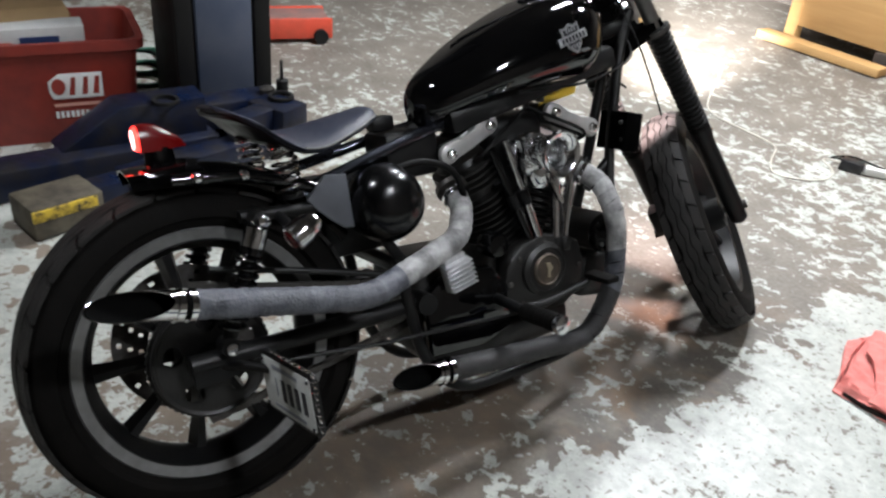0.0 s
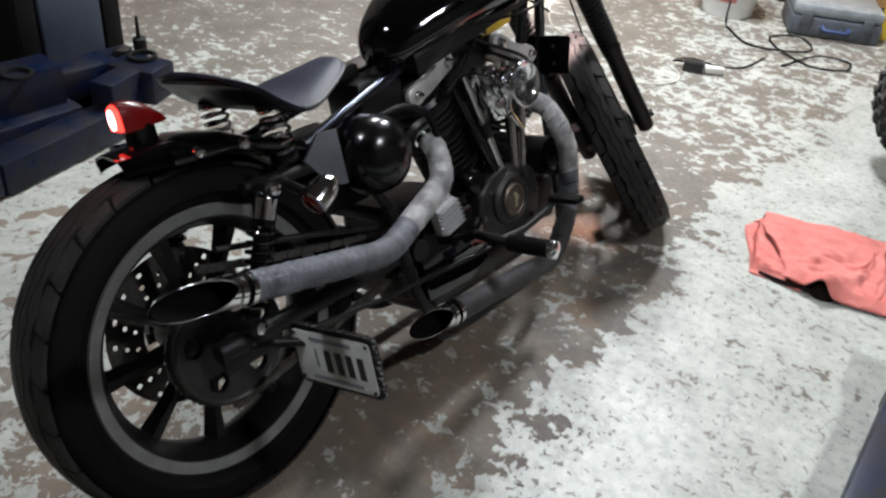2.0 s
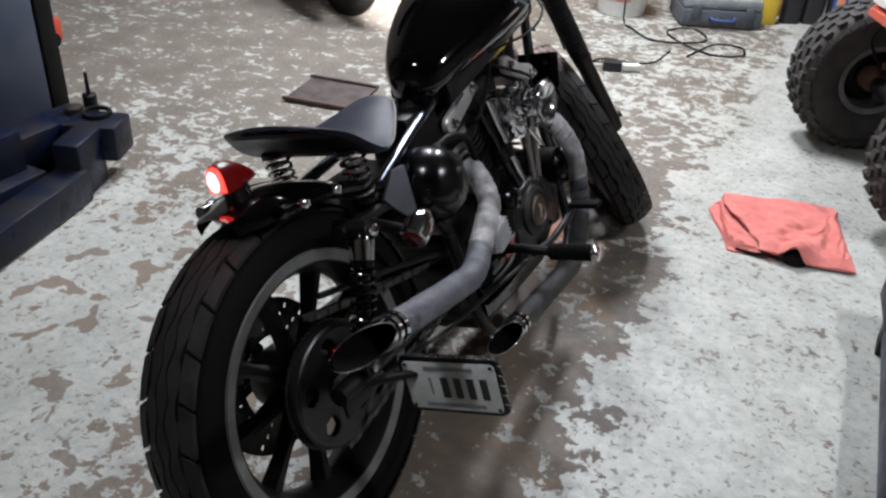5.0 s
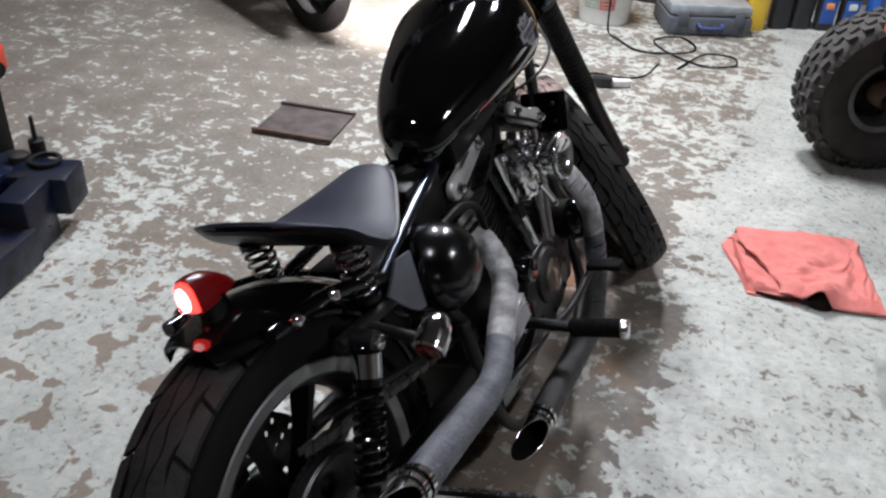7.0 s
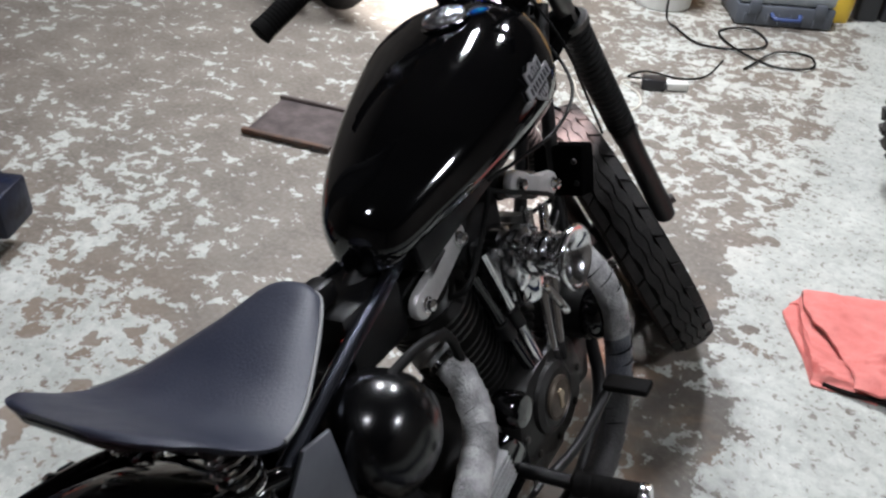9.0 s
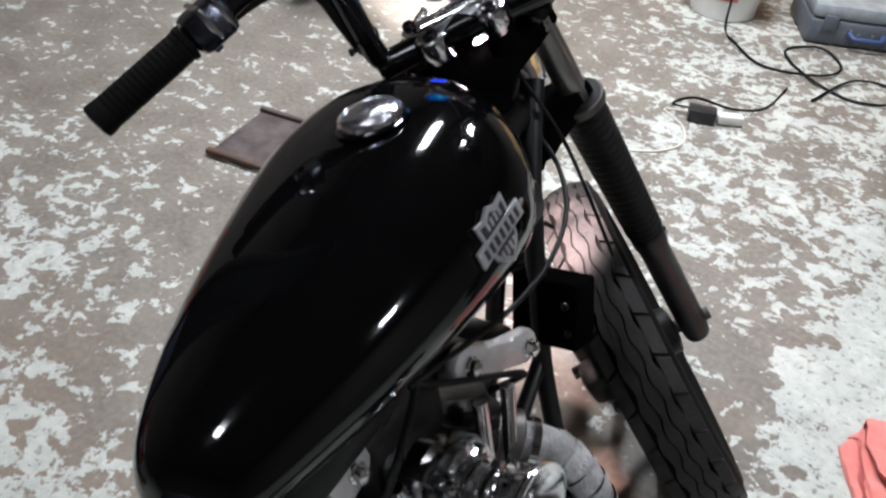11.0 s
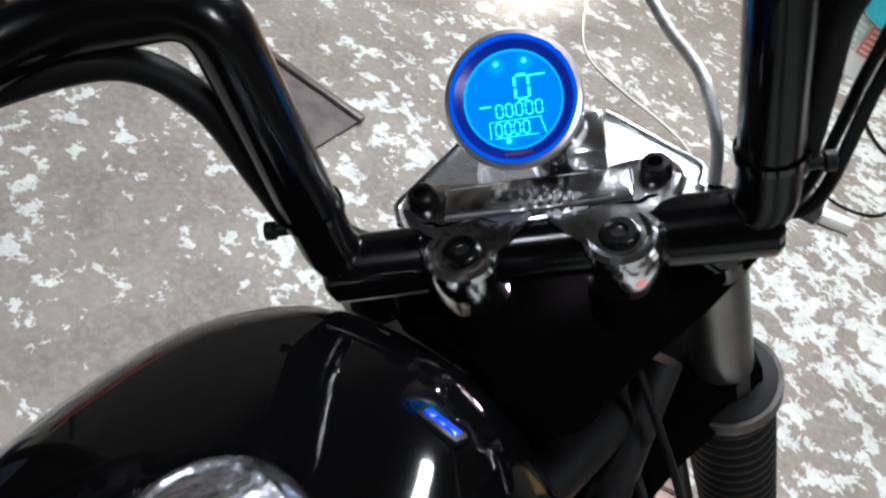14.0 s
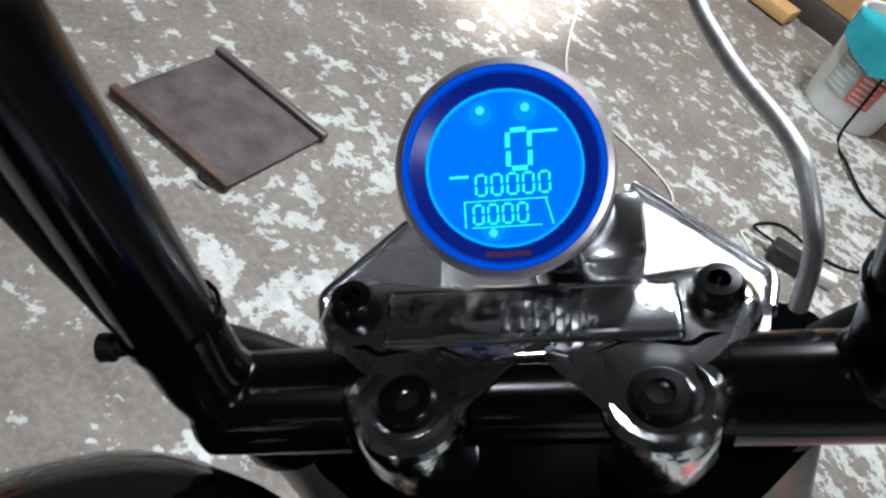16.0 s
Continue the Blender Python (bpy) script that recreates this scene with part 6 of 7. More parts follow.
# -------- number plate on its side bracket
def number_plate():
    tl, tr = Vector((0.171, 0.055, 0.341)), Vector((0.343, 0.069, 0.343))
    ax = (tr - tl).normalized()
    dn = Vector((-0.10, 0.01, -1.0))
    dn = (dn - ax * dn.dot(ax)).normalized()
    nz = ax.cross(-dn)
    m = Matrix(((ax.x, -dn.x, nz.x, 0), (ax.y, -dn.y, nz.y, 0), (ax.z, -dn.z, nz.z, 0), (0, 0, 0, 1)))
    m = Matrix.Translation(tl + ax * 0.0885 + dn * 0.0515) @ m
    p = new("number_plate")
    p.parent = BIKE
    p["label"] = "white number plate in a black frame, side mounted"
    def rounded(w, h, r, k=5):
        out = []
        for cx, cy, a0 in ((w / 2 - r, h / 2 - r, 0), (-w / 2 + r, h / 2 - r, 90), (-w / 2 + r, -h / 2 + r, 180), (w / 2 - r, -h / 2 + r, 270)):
            for i in range(k + 1):
                a = radians(a0 + 90 * i / k)
                out.append((cx + r * math.cos(a), cy + r * math.sin(a)))
        return out
    simple("plate_backing", lambda b: prism(b, rounded(0.186, 0.110, 0.012), 0.010, m @ pose(0, 0, -0.007), 0.003), SATIN, p, "black plate frame")
    simple("plate_sheet", lambda b: prism(b, rounded(0.170, 0.094, 0.008), 0.0015, m @ pose(0, 0, 0.0), 0.0005), PLATEWHITE, p, "off-white plate sheet")
    for x in (-0.012, 0.012, 0.036, 0.060):
        simple("plate_bar", lambda b: block(b, m @ pose(x, -0.002, 0.0016), 0.013, 0.040, 0.001), INK, p, "dark bar")
    simple("plate_bar", lambda b: block(b, m @ pose(-0.038, 0.0, 0.0016), 0.004, 0.034, 0.001), FADEDINK, p)
    for x, y, w, h in ((0.0, 0.035, 0.09, 0.008), (0.0, -0.037, 0.11, 0.007)):
        simple("plate_bar", lambda b: block(b, m @ pose(x, y, 0.0014), w, h, 0.0008), FADEDINK, p)
    for x in (-0.079, 0.079):
        for y in (-0.041, 0.041):
            simple("plate_screw", lambda b: lathe(b, [(0.0035, 0), (0.0035, 0.002), (0.001, 0.003)], 10, m @ pose(x, y, 0.001)), INK, p)
    # beaded chain trim along the top and the outer side
    def beads(b):
        pts = [(-0.045 + 0.0095 * i, 0.058) for i in range(14)] + [(0.092, 0.054 - 0.0095 * i) for i in range(11)]
        for i, (x, y) in enumerate(pts):
            torus_profile(b, [(0.0032, 0.0), (0.0043, 0.0013), (0.0054, 0.0), (0.0043, -0.0013)], 12, m @ pose(x, y, -0.004, 70 if i % 2 else 15, 0, 0))
    simple("chain_trim", beads, CHROME, p, "small chrome chain trim")
    simple("plate_bracket", lambda b: tube(b, filleted([(0.118, 0.0, RW), (0.15, 0.03, 0.315), m @ Vector((-0.05, 0.02, -0.013))], 0.03), 0.008, 10), SATIN, p)


number_plate()


# -------- loose wires at the steering head
def wires():
    S = lambda x, y, z: STEM @ Vector((x, y, z))
    for pts, r, material in (
        ([S(0.05, 0.0, 0.94), S(0.06, -0.04, 0.85), S(0.055, -0.05, 0.76), S(0.045, -0.075, 0.66)], 0.0024, CABLE),
        ([S(-0.05, 0.0, 0.94), S(-0.06, -0.05, 0.86), S(0.0, -0.08, 0.76)], 0.003, CABLE),
        ([(0.10, 0.70, 0.695), (0.12, 0.86, 0.695), (0.110, 0.97, 0.715), (0.06, 1.06, 0.735), (0.01, 1.09, 0.78)], 0.003, CABLE),
    ):
        simple("loose_wire", lambda b: tube(b, smooth_path(pts, 8), r, 8), material, BIKE)


wires()


# ---------------------------------------------------------------- the lift
def lift():
    t = thing("lift_post", "black steel lift post with a slate panel and blue base", "vehicle lift")
    simple("column", lambda b: block(b, pose(-1.80, 0.635, 1.45), 0.30, 0.32, 2.88, 0.012), LIFTBLACK, t, "black steel column")
    for y in (0.495, 0.775):
        simple("column_flange", lambda b: block(b, pose(-1.648, y, 1.45), 0.03, 0.06, 2.88, 0.006), LIFTBLACK, t)
    simple("carriage_panel", lambda b: block(b, pose(-1.640, 0.635, 0.36), 0.02, 0.20, 0.40, 0.006), LIFTPANEL, t, "dusty slate panel")
    simple("base_plate", lambda b: block(b, pose(-1.78, 0.60, 0.010), 0.46, 0.56, 0.020, 0.004), LIFTSHADED, t)
    simple("carriage", lambda b: block(b, pose(-1.58, 0.60, 0.125), 0.12, 0.40, 0.10, 0.012), LIFTSHADED, t, "blue carriage block")
    for y in (0.45, 0.75):
        simple("pivot_pin", lambda b: lathe(b, [(0.028, 0.0), (0.028, 0.02), (0.02, 0.025)], 20, pose(-1.55, y, 0.175)), STEEL, t)
    # arm toward the open floor
    a = thing("vehicle_lift_arm", "worn blue steel lift arm with a yellow-striped end", "vehicle lift")
    p, q = Vector((-1.372, 0.580, 0.054)), Vector((-1.265, 0.157, 0.054))
    def bar(b, u, v, w, h, bev=0.008):
        # keep the tube level: x across, y up
        d = (Vector(v) - Vector(u)).normalized()
        sx = Vector((d.y, -d.x, 0)).normalized()
        mm = Matrix(((sx.x, 0, d.x, 0), (sx.y, 0, d.y, 0), (0, 1, d.z, 0), (0, 0, 0, 1)))
        mid = (Vector(u) + Vector(v)) / 2
        block(b, Matrix.Translation(mid) @ mm, w, h, (Vector(v) - Vector(u)).length, bev)
    simple("outer_tube", lambda b: bar(b, p, q, 0.10, 0.10), LIFTSHADED, a)
    simple("inner_tube", lambda b: bar(b, q, q + (q - p).normalized() * 0.15, 0.085, 0.085), LIFTSHADED, a)
    e = q + (q - p).normalized() * 0.31
    simple("arm_foot", lambda b: bar(b, q + (q - p).normalized() * 0.10, e, 0.15, 0.096), FOOTGRIME, a, "grimy steel foot")
    simple("yellow_stripe", lambda b: bar(b, Vector((0.0725, 0.018, 0.026)) + q + (q - p).normalized() * 0.12, Vector((0.0725, 0.018, 0.026)) + e, 0.012, 0.034, 0.003), CHIPYELLOW, a, "chipped yellow stripe")
    # knuckle with a ring and a pin
    simple("arm_knuckle", lambda b: block(b, pose(-1.450, 0.745, 0.125, 0, 0, 25), 0.17, 0.13, 0.115, 0.012), LIFTSHADED, a, "blue knuckle block")
    simple("knuckle_neck", lambda b: block(b, pose(-1.402, 0.628, 0.092, 0, 0, 22), 0.085, 0.15, 0.180, 0.010), LIFTSHADED, a, "upright blue neck plate")
    simple("pad_ring", lambda b: torus_profile(b, [(0.034, -0.006), (0.044, -0.006), (0.046, 0.0), (0.044, 0.006), (0.034, 0.006)], 28, pose(-1.468, 0.768, 0.190)), LIFTBLACK, a, "black ring")
    simple("lock_pin", lambda b: tube(b, [(-1.53, 0.800, 0.13), (-1.53, 0.800, 0.225), (-1.525, 0.795, 0.23), (-1.525, 0.795, 0.30)], [0.022, 0.022, 0.007, 0.005], 12), LIFTBLACK, a, "upright lock pin")
    # arm that lies toward the bin
    a2 = thing("vehicle_lift_arm", "long dark blue lift arm lying across the post base", "vehicle lift")
    p2, q2 = Vector((-1.485, 0.52, 0.053)), Vector((-1.445, -0.48, 0.053))
    simple("outer_tube", lambda b: bar(b, p2, q2, 0.13, 0.10), LIFTSHADED, a2)
    simple("arm_gusset", lambda b: prism(b, [(0.02, 0.098), (0.22, 0.224), (0.50, 0.224), (0.50, 0.098)], 0.126, Matrix(((0, 0, 1, -1.535), (1, 0, 0, 0), (0, 1, 0, 0), (0, 0, 0, 1))), 0.006), LIFTSHADED, a2, "tall dark blue gusset")
    simple("pad_ring", lambda b: torus_profile(b, [(0.034, -0.006), (0.044, -0.006), (0.046, 0.0), (0.044, 0.006), (0.034, 0.006)], 28, pose(-1.470, 0.365, 0.231)), LIFTBLACK, a2, "black ring")
    # arm on the aisle side
    a3 = thing("vehicle_lift_arm", "worn blue lift arm with a black ring pad, beside the cloth", "vehicle lift")
    simple("outer_tube", lambda b: block(b, pose(0.902, 0.78, 0.095, 0, 0, 4), 0.092, 0.80, 0.10, 0.010), LIFTLIT, a3)
    simple("sleeve", lambda b: block(b, pose(0.929, 0.40, 0.095, 0, 0, 4), 0.125, 0.09, 0.13, 0.010), LIFTBLACK, a3, "black sleeve")
    simple("rear_tube", lambda b: block(b, pose(0.957, -0.02, 0.09, 0, 0, 4), 0.112, 0.76, 0.12, 0.010), LIFTLIT, a3)
    simple("arm_head", lambda b: block(b, pose(0.872, 1.155, 0.135, 0, 0, 8), 0.115, 0.18, 0.085, 0.014), LIFTLIT, a3)
    simple("pad_ring", lambda b: torus_profile(b, [(0.034, -0.006), (0.044, -0.006), (0.046, 0.0), (0.044, 0.006), (0.034, 0.006)], 28, pose(0.885, 1.195, 0.186)), LIFTBLACK, a3, "black ring")
    simple("head_leg", lambda b: block(b, pose(0.872, 1.14, 0.047), 0.08, 0.08, 0.094, 0.006), LIFTBLACK, a3)
    simple("pad_block", lambda b: block(b, pose(0.985, 1.16, 0.10, 0, 0, 10), 0.10, 0.16, 0.20, 0.012), LIFTBLACK, a3)


lift()


# ---------------------------------------------------------------- red bin by the post
def red_bin():
    c = pose(-1.97, 0.09, 0, 0, 0, -8)
    t = thing("storage_bin", "scuffed red plastic bin filled with cartons", "bin", c)
    L, W, HH = 0.62, 0.40, 0.36
    def shell(b):
        def ring(sx, sy, z, r=0.05, k=4):
            out = []
            for cx, cy, a0 in ((sx / 2 - r, sy / 2 - r, 0), (-sx / 2 + r, sy / 2 - r, 90), (-sx / 2 + r, -sy / 2 + r, 180), (sx / 2 - r, -sy / 2 + r, 270)):
                for i in range(k + 1):
                    a = radians(a0 + 90 * i / k)
                    out.append((cx + r * math.cos(a), cy + r * math.sin(a), z))
            return out
        loft(b, [ring(W * 0.84, L * 0.88, 0.002), ring(W * 0.86, L * 0.9, 0.02), ring(W * 0.97, L * 0.98, HH - 0.04), ring(W * 1.06, L * 1.05, HH - 0.035), ring(W * 1.07, L * 1.06, HH), ring(W * 0.97, L * 0.97, HH), ring(W * 0.94, L * 0.95, HH - 0.05), ring(W * 0.83, L * 0.86, 0.03)])
    simple("bin_shell", shell, BINRED, t, "scuffed red shell")
    f = pose(W * 0.483, 0.09, 0.205, 0, 86, 0) @ pose(0, 0, 0, 0, 0, 90)
    # plain emblem: white rounded slab with dark strokes, and two rows of bars under it
    simple("emblem_slab", lambda b: prism(b, [(-0.075, -0.04), (0.085, -0.04), (0.085, 0.045), (-0.05, 0.045), (-0.085, 0.02), (-0.085, -0.015)], 0.004, f, 0.001), WHITECARD, t, "white printed emblem")
    simple("emblem_disc", lambda b: prism(b, ellipse(0.022, 0.028, 18), 0.004, f @ pose(-0.055, 0.002, 0.002)), BINRED, t)
    for i, x in enumerate((-0.012, 0.028, 0.064)):
        simple("emblem_stroke", lambda b: prism(b, [(-0.012, -0.03), (0.006, -0.03), (0.014, 0.03), (0.0, 0.03)], 0.004, f @ pose(x, 0.002, 0.002)), BINRED, t)
    for i in range(9):
        simple("printed_bar", lambda b: block(b, f @ pose(-0.07 + i * 0.016, -0.095, 0.0), 0.010, 0.022, 0.003), WHITECARD, t)
    simple("printed_bar", lambda b: block(b, f @ pose(0.0, -0.062, 0.0), 0.15, 0.010, 0.003), BINPALE, t)
    c1 = thing("carton", "open brown cardboard carton inside the bin", "box", c @ pose(-0.06, -0.08, 0.30, 0, 4, 6))
    simple("carton_body", lambda b: block(b, pose(0, 0, 0), 0.24, 0.36, 0.24, 0.004), CARD, c1)
    simple("carton_flap", lambda b: block(b, pose(0.15, 0.0, 0.12, 0, 22, 0), 0.10, 0.34, 0.004), CARD, c1)
    c2 = thing("carton", "white carton with a dark blue printed patch, leaning in the bin", "box", c @ pose(0.11, -0.03, 0.325, 0, 10, 3))
    simple("carton_body", lambda b: block(b, pose(0, 0, 0), 0.07, 0.34, 0.16, 0.004), WHITECARD, c2)
    simple("printed_patch", lambda b: block(b, pose(0.037, 0.03, 0.02), 0.003, 0.12, 0.06), BLUEINK, c2)
    simple("printed_patch", lambda b: block(b, pose(0.037, -0.08, 0.02), 0.003, 0.05, 0.03), LABELRED, c2)


BINPALE = mat("faded_print", (0.5, 0.25, 0.2), 0.5)
red_bin()


def hoses():
    h = thing("coiled_hose", "loose coils of green and white hose behind the bin", "hose")
    random.seed(3)
    for k in range(5):
        pts = []
        for i in range(26):
            a = i * 0.55 + k
            pts.append((-2.15 + 0.10 * math.cos(a) + 0.012 * k, 0.50 + 0.10 * math.sin(a) + 0.01 * math.sin(3 * a) - 0.05 * (k % 2), 0.012 + 0.022 * i / 5 + 0.015 * k))
        simple("hose_coil", lambda b: tube(b, smooth_path(pts, 3), 0.007, 8), (GREENHOSE, WHITEWIRE, GREENHOSE, CABLE, GREENHOSE)[k], h)
    simple("hose_drop", lambda b: tube(b, smooth_path([(-2.22, 0.56, 0.02), (-2.19, 0.60, 0.35), (-2.20, 0.585, 0.8), (-2.20, 0.59, 1.4)], 6), 0.008, 8), GREENHOSE, h)


hoses()


# ---------------------------------------------------------------- floor jack and the second motorcycle
def floor_jack():
    t = thing("floor_jack", "orange-red steel floor jack with a black handle", "jack", pose(-2.70, 1.22, 0, 0, 0, 76))
    simple("side_plate", lambda b: block(b, pose(0, 0.11, 0.07), 0.62, 0.02, 0.10, 0.008), JACKRED, t)
    simple("side_plate", lambda b: block(b, pose(0, -0.11, 0.07), 0.62, 0.02, 0.10, 0.008), JACKRED, t)
    simple("deck", lambda b: block(b, pose(0.02, 0, 0.105), 0.56, 0.22, 0.012, 0.004), JACKDUST, t, "dusty deck")
    for x in (-0.25, 0.25):
        for y in (-0.13, 0.13):
            simple("caster", lambda b: tube(b, [(x, y - 0.02, 0.035), (x, y + 0.02, 0.035)], 0.035, 16), LIFTBLACK, t)
    simple("handle", lambda b: tube(b, [(-0.22, 0, 0.11), (-0.42, 0, 0.75)], 0.014, 12), LIFTBLACK, t)
    simple("handle_brace", lambda b: tube(b, [(-0.05, 0.05, 0.11), (-0.30, 0.0, 0.36)], 0.010, 10), LIFTBLACK, t)


floor_jack()


def second_motorcycle():
    t = thing("parked_motorcycle", "black motorcycle parked beyond the floor plate, half out of sight", "motorcycle", pose(-2.35, 2.91, 0, 0, 0, 62))
    for y in (-0.62, 0.62):
        m = wheel_pose((0, y, 0.30))
        w = new("wheel")
        w.parent = t
        simple("tyre", lambda b: torus_profile(b, tyre_profile(0.30, 0.205, 0.055, 0.04), 56, m), RUBBER, w)
        simple("rim", lambda b: torus_profile(b, [(0.19, 0.03), (0.207, 0.036), (0.207, -0.036), (0.19, -0.03), (0.175, 0.0)], 48, m), RIMGREY, w, "grey rim")
        simple("wheel_disc", lambda b: lathe(b, [(0.03, -0.05), (0.06, -0.03), (0.175, -0.012), (0.18, 0.0), (0.175, 0.012), (0.06, 0.03), (0.03, 0.05)], 36, m), STEEL, w)
        simple("hub", lambda b: lathe(b, [(0.05, -0.07), (0.055, 0.06), (0.03, 0.075), (0.001, 0.076)], 24, m), CHROME, w)
    simple("engine_block", lambda b: block(b, pose(0, 0.02, 0.36), 0.26, 0.52, 0.36, 0.06, 3), SATIN, t)
    simple("tank", lambda b: block(b, pose(0, 0.10, 0.70), 0.24, 0.50, 0.22, 0.09, 4), GLOSS, t)
    simple("seat", lambda b: block(b, pose(0, -0.38, 0.66), 0.24, 0.46, 0.10, 0.04, 3), LEATHER, t)
    simple("rear_fender", lambda b: tube(b, smooth_path([(0, -0.30, 0.52), (0, -0.52, 0.655), (0, -0.75, 0.62), (0, -0.90, 0.47)], 6), 0.06, 14), GLOSS, t)
    for s in (-1, 1):
        simple("fork_leg", lambda b: tube(b, [(0.09 * s, 0.62, 0.30), (0.09 * s, 0.42, 0.90)], 0.022, 12), SATIN, t)
        simple("swingarm", lambda b: tube(b, [(0.10 * s, -0.62, 0.30), (0.11 * s, -0.15, 0.30)], 0.022, 12), SATIN, t)
        simple("exhaust_pipe", lambda b: tube(b, [(0.17 * s, 0.15, 0.22), (0.17 * s, -0.70, 0.24)], 0.04, 16), SATIN, t)


second_motorcycle()


# ---------------------------------------------------------------- loose things on the floor
def floor_plate():
    t = thing("floor_plate", "grimy steel plate with two raised edges, lying on the floor", "plate")
    ax, bx, cx, dx = Vector((-1.348, 1.539, 0)), Vector((-1.121, 1.851, 0)), Vector((-1.060, 1.601, 0)), Vector((-1.409, 1.797, 0))
    mid = (ax + bx + cx + dx) / 4
    u = ((cx - ax) + (bx - dx)).normalized()
    ang = math.degrees(math.atan2(u.y, u.x))
    m = Matrix.Translation(mid) @ pose(0, 0, 0.006, 0, 0, ang)
    simple("sheet", lambda b: block(b, m, 0.288, 0.262, 0.008, 0.002), MATSTEEL, t)
    for s in (-1, 1):
        simple("edge_bar", lambda b: block(b, m @ pose(0, 0.128 * s, 0.008), 0.300, 0.018, 0.016, 0.004), RUST if s < 0 else MATSTEEL2, t, "raised edge bar")
    simple("edge_hook", lambda b: tube(b, filleted([m @ Vector((0.10, -0.137, 0.008)), m @ Vector((0.10, -0.155, 0.008)), m @ Vector((0.125, -0.155, 0.008)), m @ Vector((0.125, -0.137, 0.008))], 0.005), 0.0022, 8), LIFTBLACK, t)


MATSTEEL2 = mat("dark_edge_steel", (0.07, 0.055, 0.05), 0.5, 0.4, (0.13, 0.11, 0.1), 20)
floor_plate()


def shop_cloth():
    """A crumpled cloth: a folded sheet with creases, resting on the floor."""
    t = thing("shop_cloth", "faded red shop cloth crumpled on the floor", "cloth")
    corners = [Vector((0.288, 1.625, 0)), Vector((0.322, 1.735, 0)), Vector((0.640, 1.850, 0)), Vector((0.748, 1.470, 0)), Vector((0.600, 1.420, 0)), Vector((0.398, 1.405, 0))]
    nu, nv = 90, 64
    def edge_pt(u, v):
        low = [corners[0], corners[5], corners[4], corners[3]]
        top = [corners[0].lerp(corners[1], 0.5), corners[1], corners[2], corners[2].lerp(corners[3], 0.15)]
        def at(line, s):
            k = min(int(s * 3), 2)
            return line[k].lerp(line[k + 1], s * 3 - k)
        return at(low, u).lerp(at(top, u), v)
    def lap(v):
        """Where the upper fold's free edge runs across the cloth."""
        return 0.47 - 0.08 * v - 0.29 * v ** 2
    def crease(u, v, u0, v0, u1, v1, wide):
        t = max(0.0, min(1.0, ((u - u0) * (u1 - u0) + (v - v0) * (v1 - v0)) / ((u1 - u0) ** 2 + (v1 - v0) ** 2)))
        d = math.hypot(u - u0 - t * (u1 - u0), v - v0 - t * (v1 - v0)) / wide
        return math.exp(-d * d) * (0.35 + 0.65 * math.sin(math.pi * min(1.0, t * 0.9 + 0.05)))
    def sheet(b, upper):
        grid = []
        for j in range(nv + 1):
            row = []
            for i in range(nu + 1):
                v = j / nv
                u = lap(v) + (1 - lap(v)) * i / nu if upper else 0.56 * i / nu
                p = edge_pt(u, v)
                q = Vector((p.x * 5, p.y * 5, 0.3))
                soft = 0.015 * noise.noise(q) + 0.008 * noise.noise(q * 2.4) + 0.0022 * noise.noise(q * 8)
                # sharp crumples
                soft += 0.010 * (0.5 - abs(noise.noise(q * 1.7 + Vector((3, 1, 0))))) * (0.4 + 0.6 * noise.noise(q * 0.9)) + 0.010 * (0.4 - abs(noise.noise(q * 4.3))) + 0.0050 * (0.35 - abs(noise.noise(q * 9.1)))
                rim = min(1.0, min(1 - u, v, 1 - v) / 0.09)
                if upper:
                    z = 0.024 + soft + 0.012 * crease(u, v, 0.45, 0.75, 0.80, 0.55, 0.05) + 0.014 * crease(u, v, 0.50, 0.0, 0.56, 0.55, 0.045)
                    z += 0.013 * crease(u, v, 0.70, 0.05, 0.72, 0.60, 0.05) - 0.014 * crease(u, v, 0.58, 0.42, 0.66, 0.56, 0.022) - 0.010 * crease(u, v, 0.50, 0.20, 0.58, 0.30, 0.016) + 0.010 * crease(u, v, 0.60, 0.70, 0.74, 0.60, 0.02) + 0.008 * crease(u, v, 0.50, 0.34, 0.62, 0.28, 0.018) - 0.008 * crease(u, v, 0.90, 0.2, 0.93, 0.5, 0.02)
                    z += 0.008 * crease(u, v, 0.78, 0.9, 0.97, 0.3, 0.06)
                    z = 0.006 + (z - 0.006) * (0.35 + 0.65 * rim)
                    z += 0.052 * math.exp(-((u - 0.63) / 0.050) ** 2) * max(0.0, 1 - v / 0.30)
                    z += 0.016 * math.exp(-((u - 0.50) / 0.07) ** 2) * max(0.0, 1 - v / 0.12)
                    z -= 0.016 * crease(u, v, 0.66, 0.40, 0.74, 0.54, 0.014) + 0.012 * crease(u, v, 0.54, 0.16, 0.62, 0.24, 0.012) + 0.012 * crease(u, v, 0.92, 0.16, 0.96, 0.30, 0.012)
                else:
                    z = 0.010 + 0.5 * soft
                    for k in range(7):
                        z += 0.012 * crease(u, v, 0.02 + 0.04 * k, 0.70 - 0.105 * k, 0.50, 0.20 - 0.02 * k, 0.016)
                        z -= 0.007 * crease(u, v, 0.04 + 0.04 * k, 0.65 - 0.105 * k, 0.46, 0.19 - 0.02 * k, 0.010)
                    z = 0.003 + (z - 0.003) * (0.4 + 0.6 * min(1.0, min(u, v, 1 - v) / 0.08))
                p = p + Vector((0.008 * noise.noise(Vector((u * 6, v * 6, 5))), 0.012 * noise.noise(Vector((u * 7, v * 5, 9))), 0))
                row.append(b.verts.new((p.x, p.y, max(0.0025, z))))
            grid.append(row)
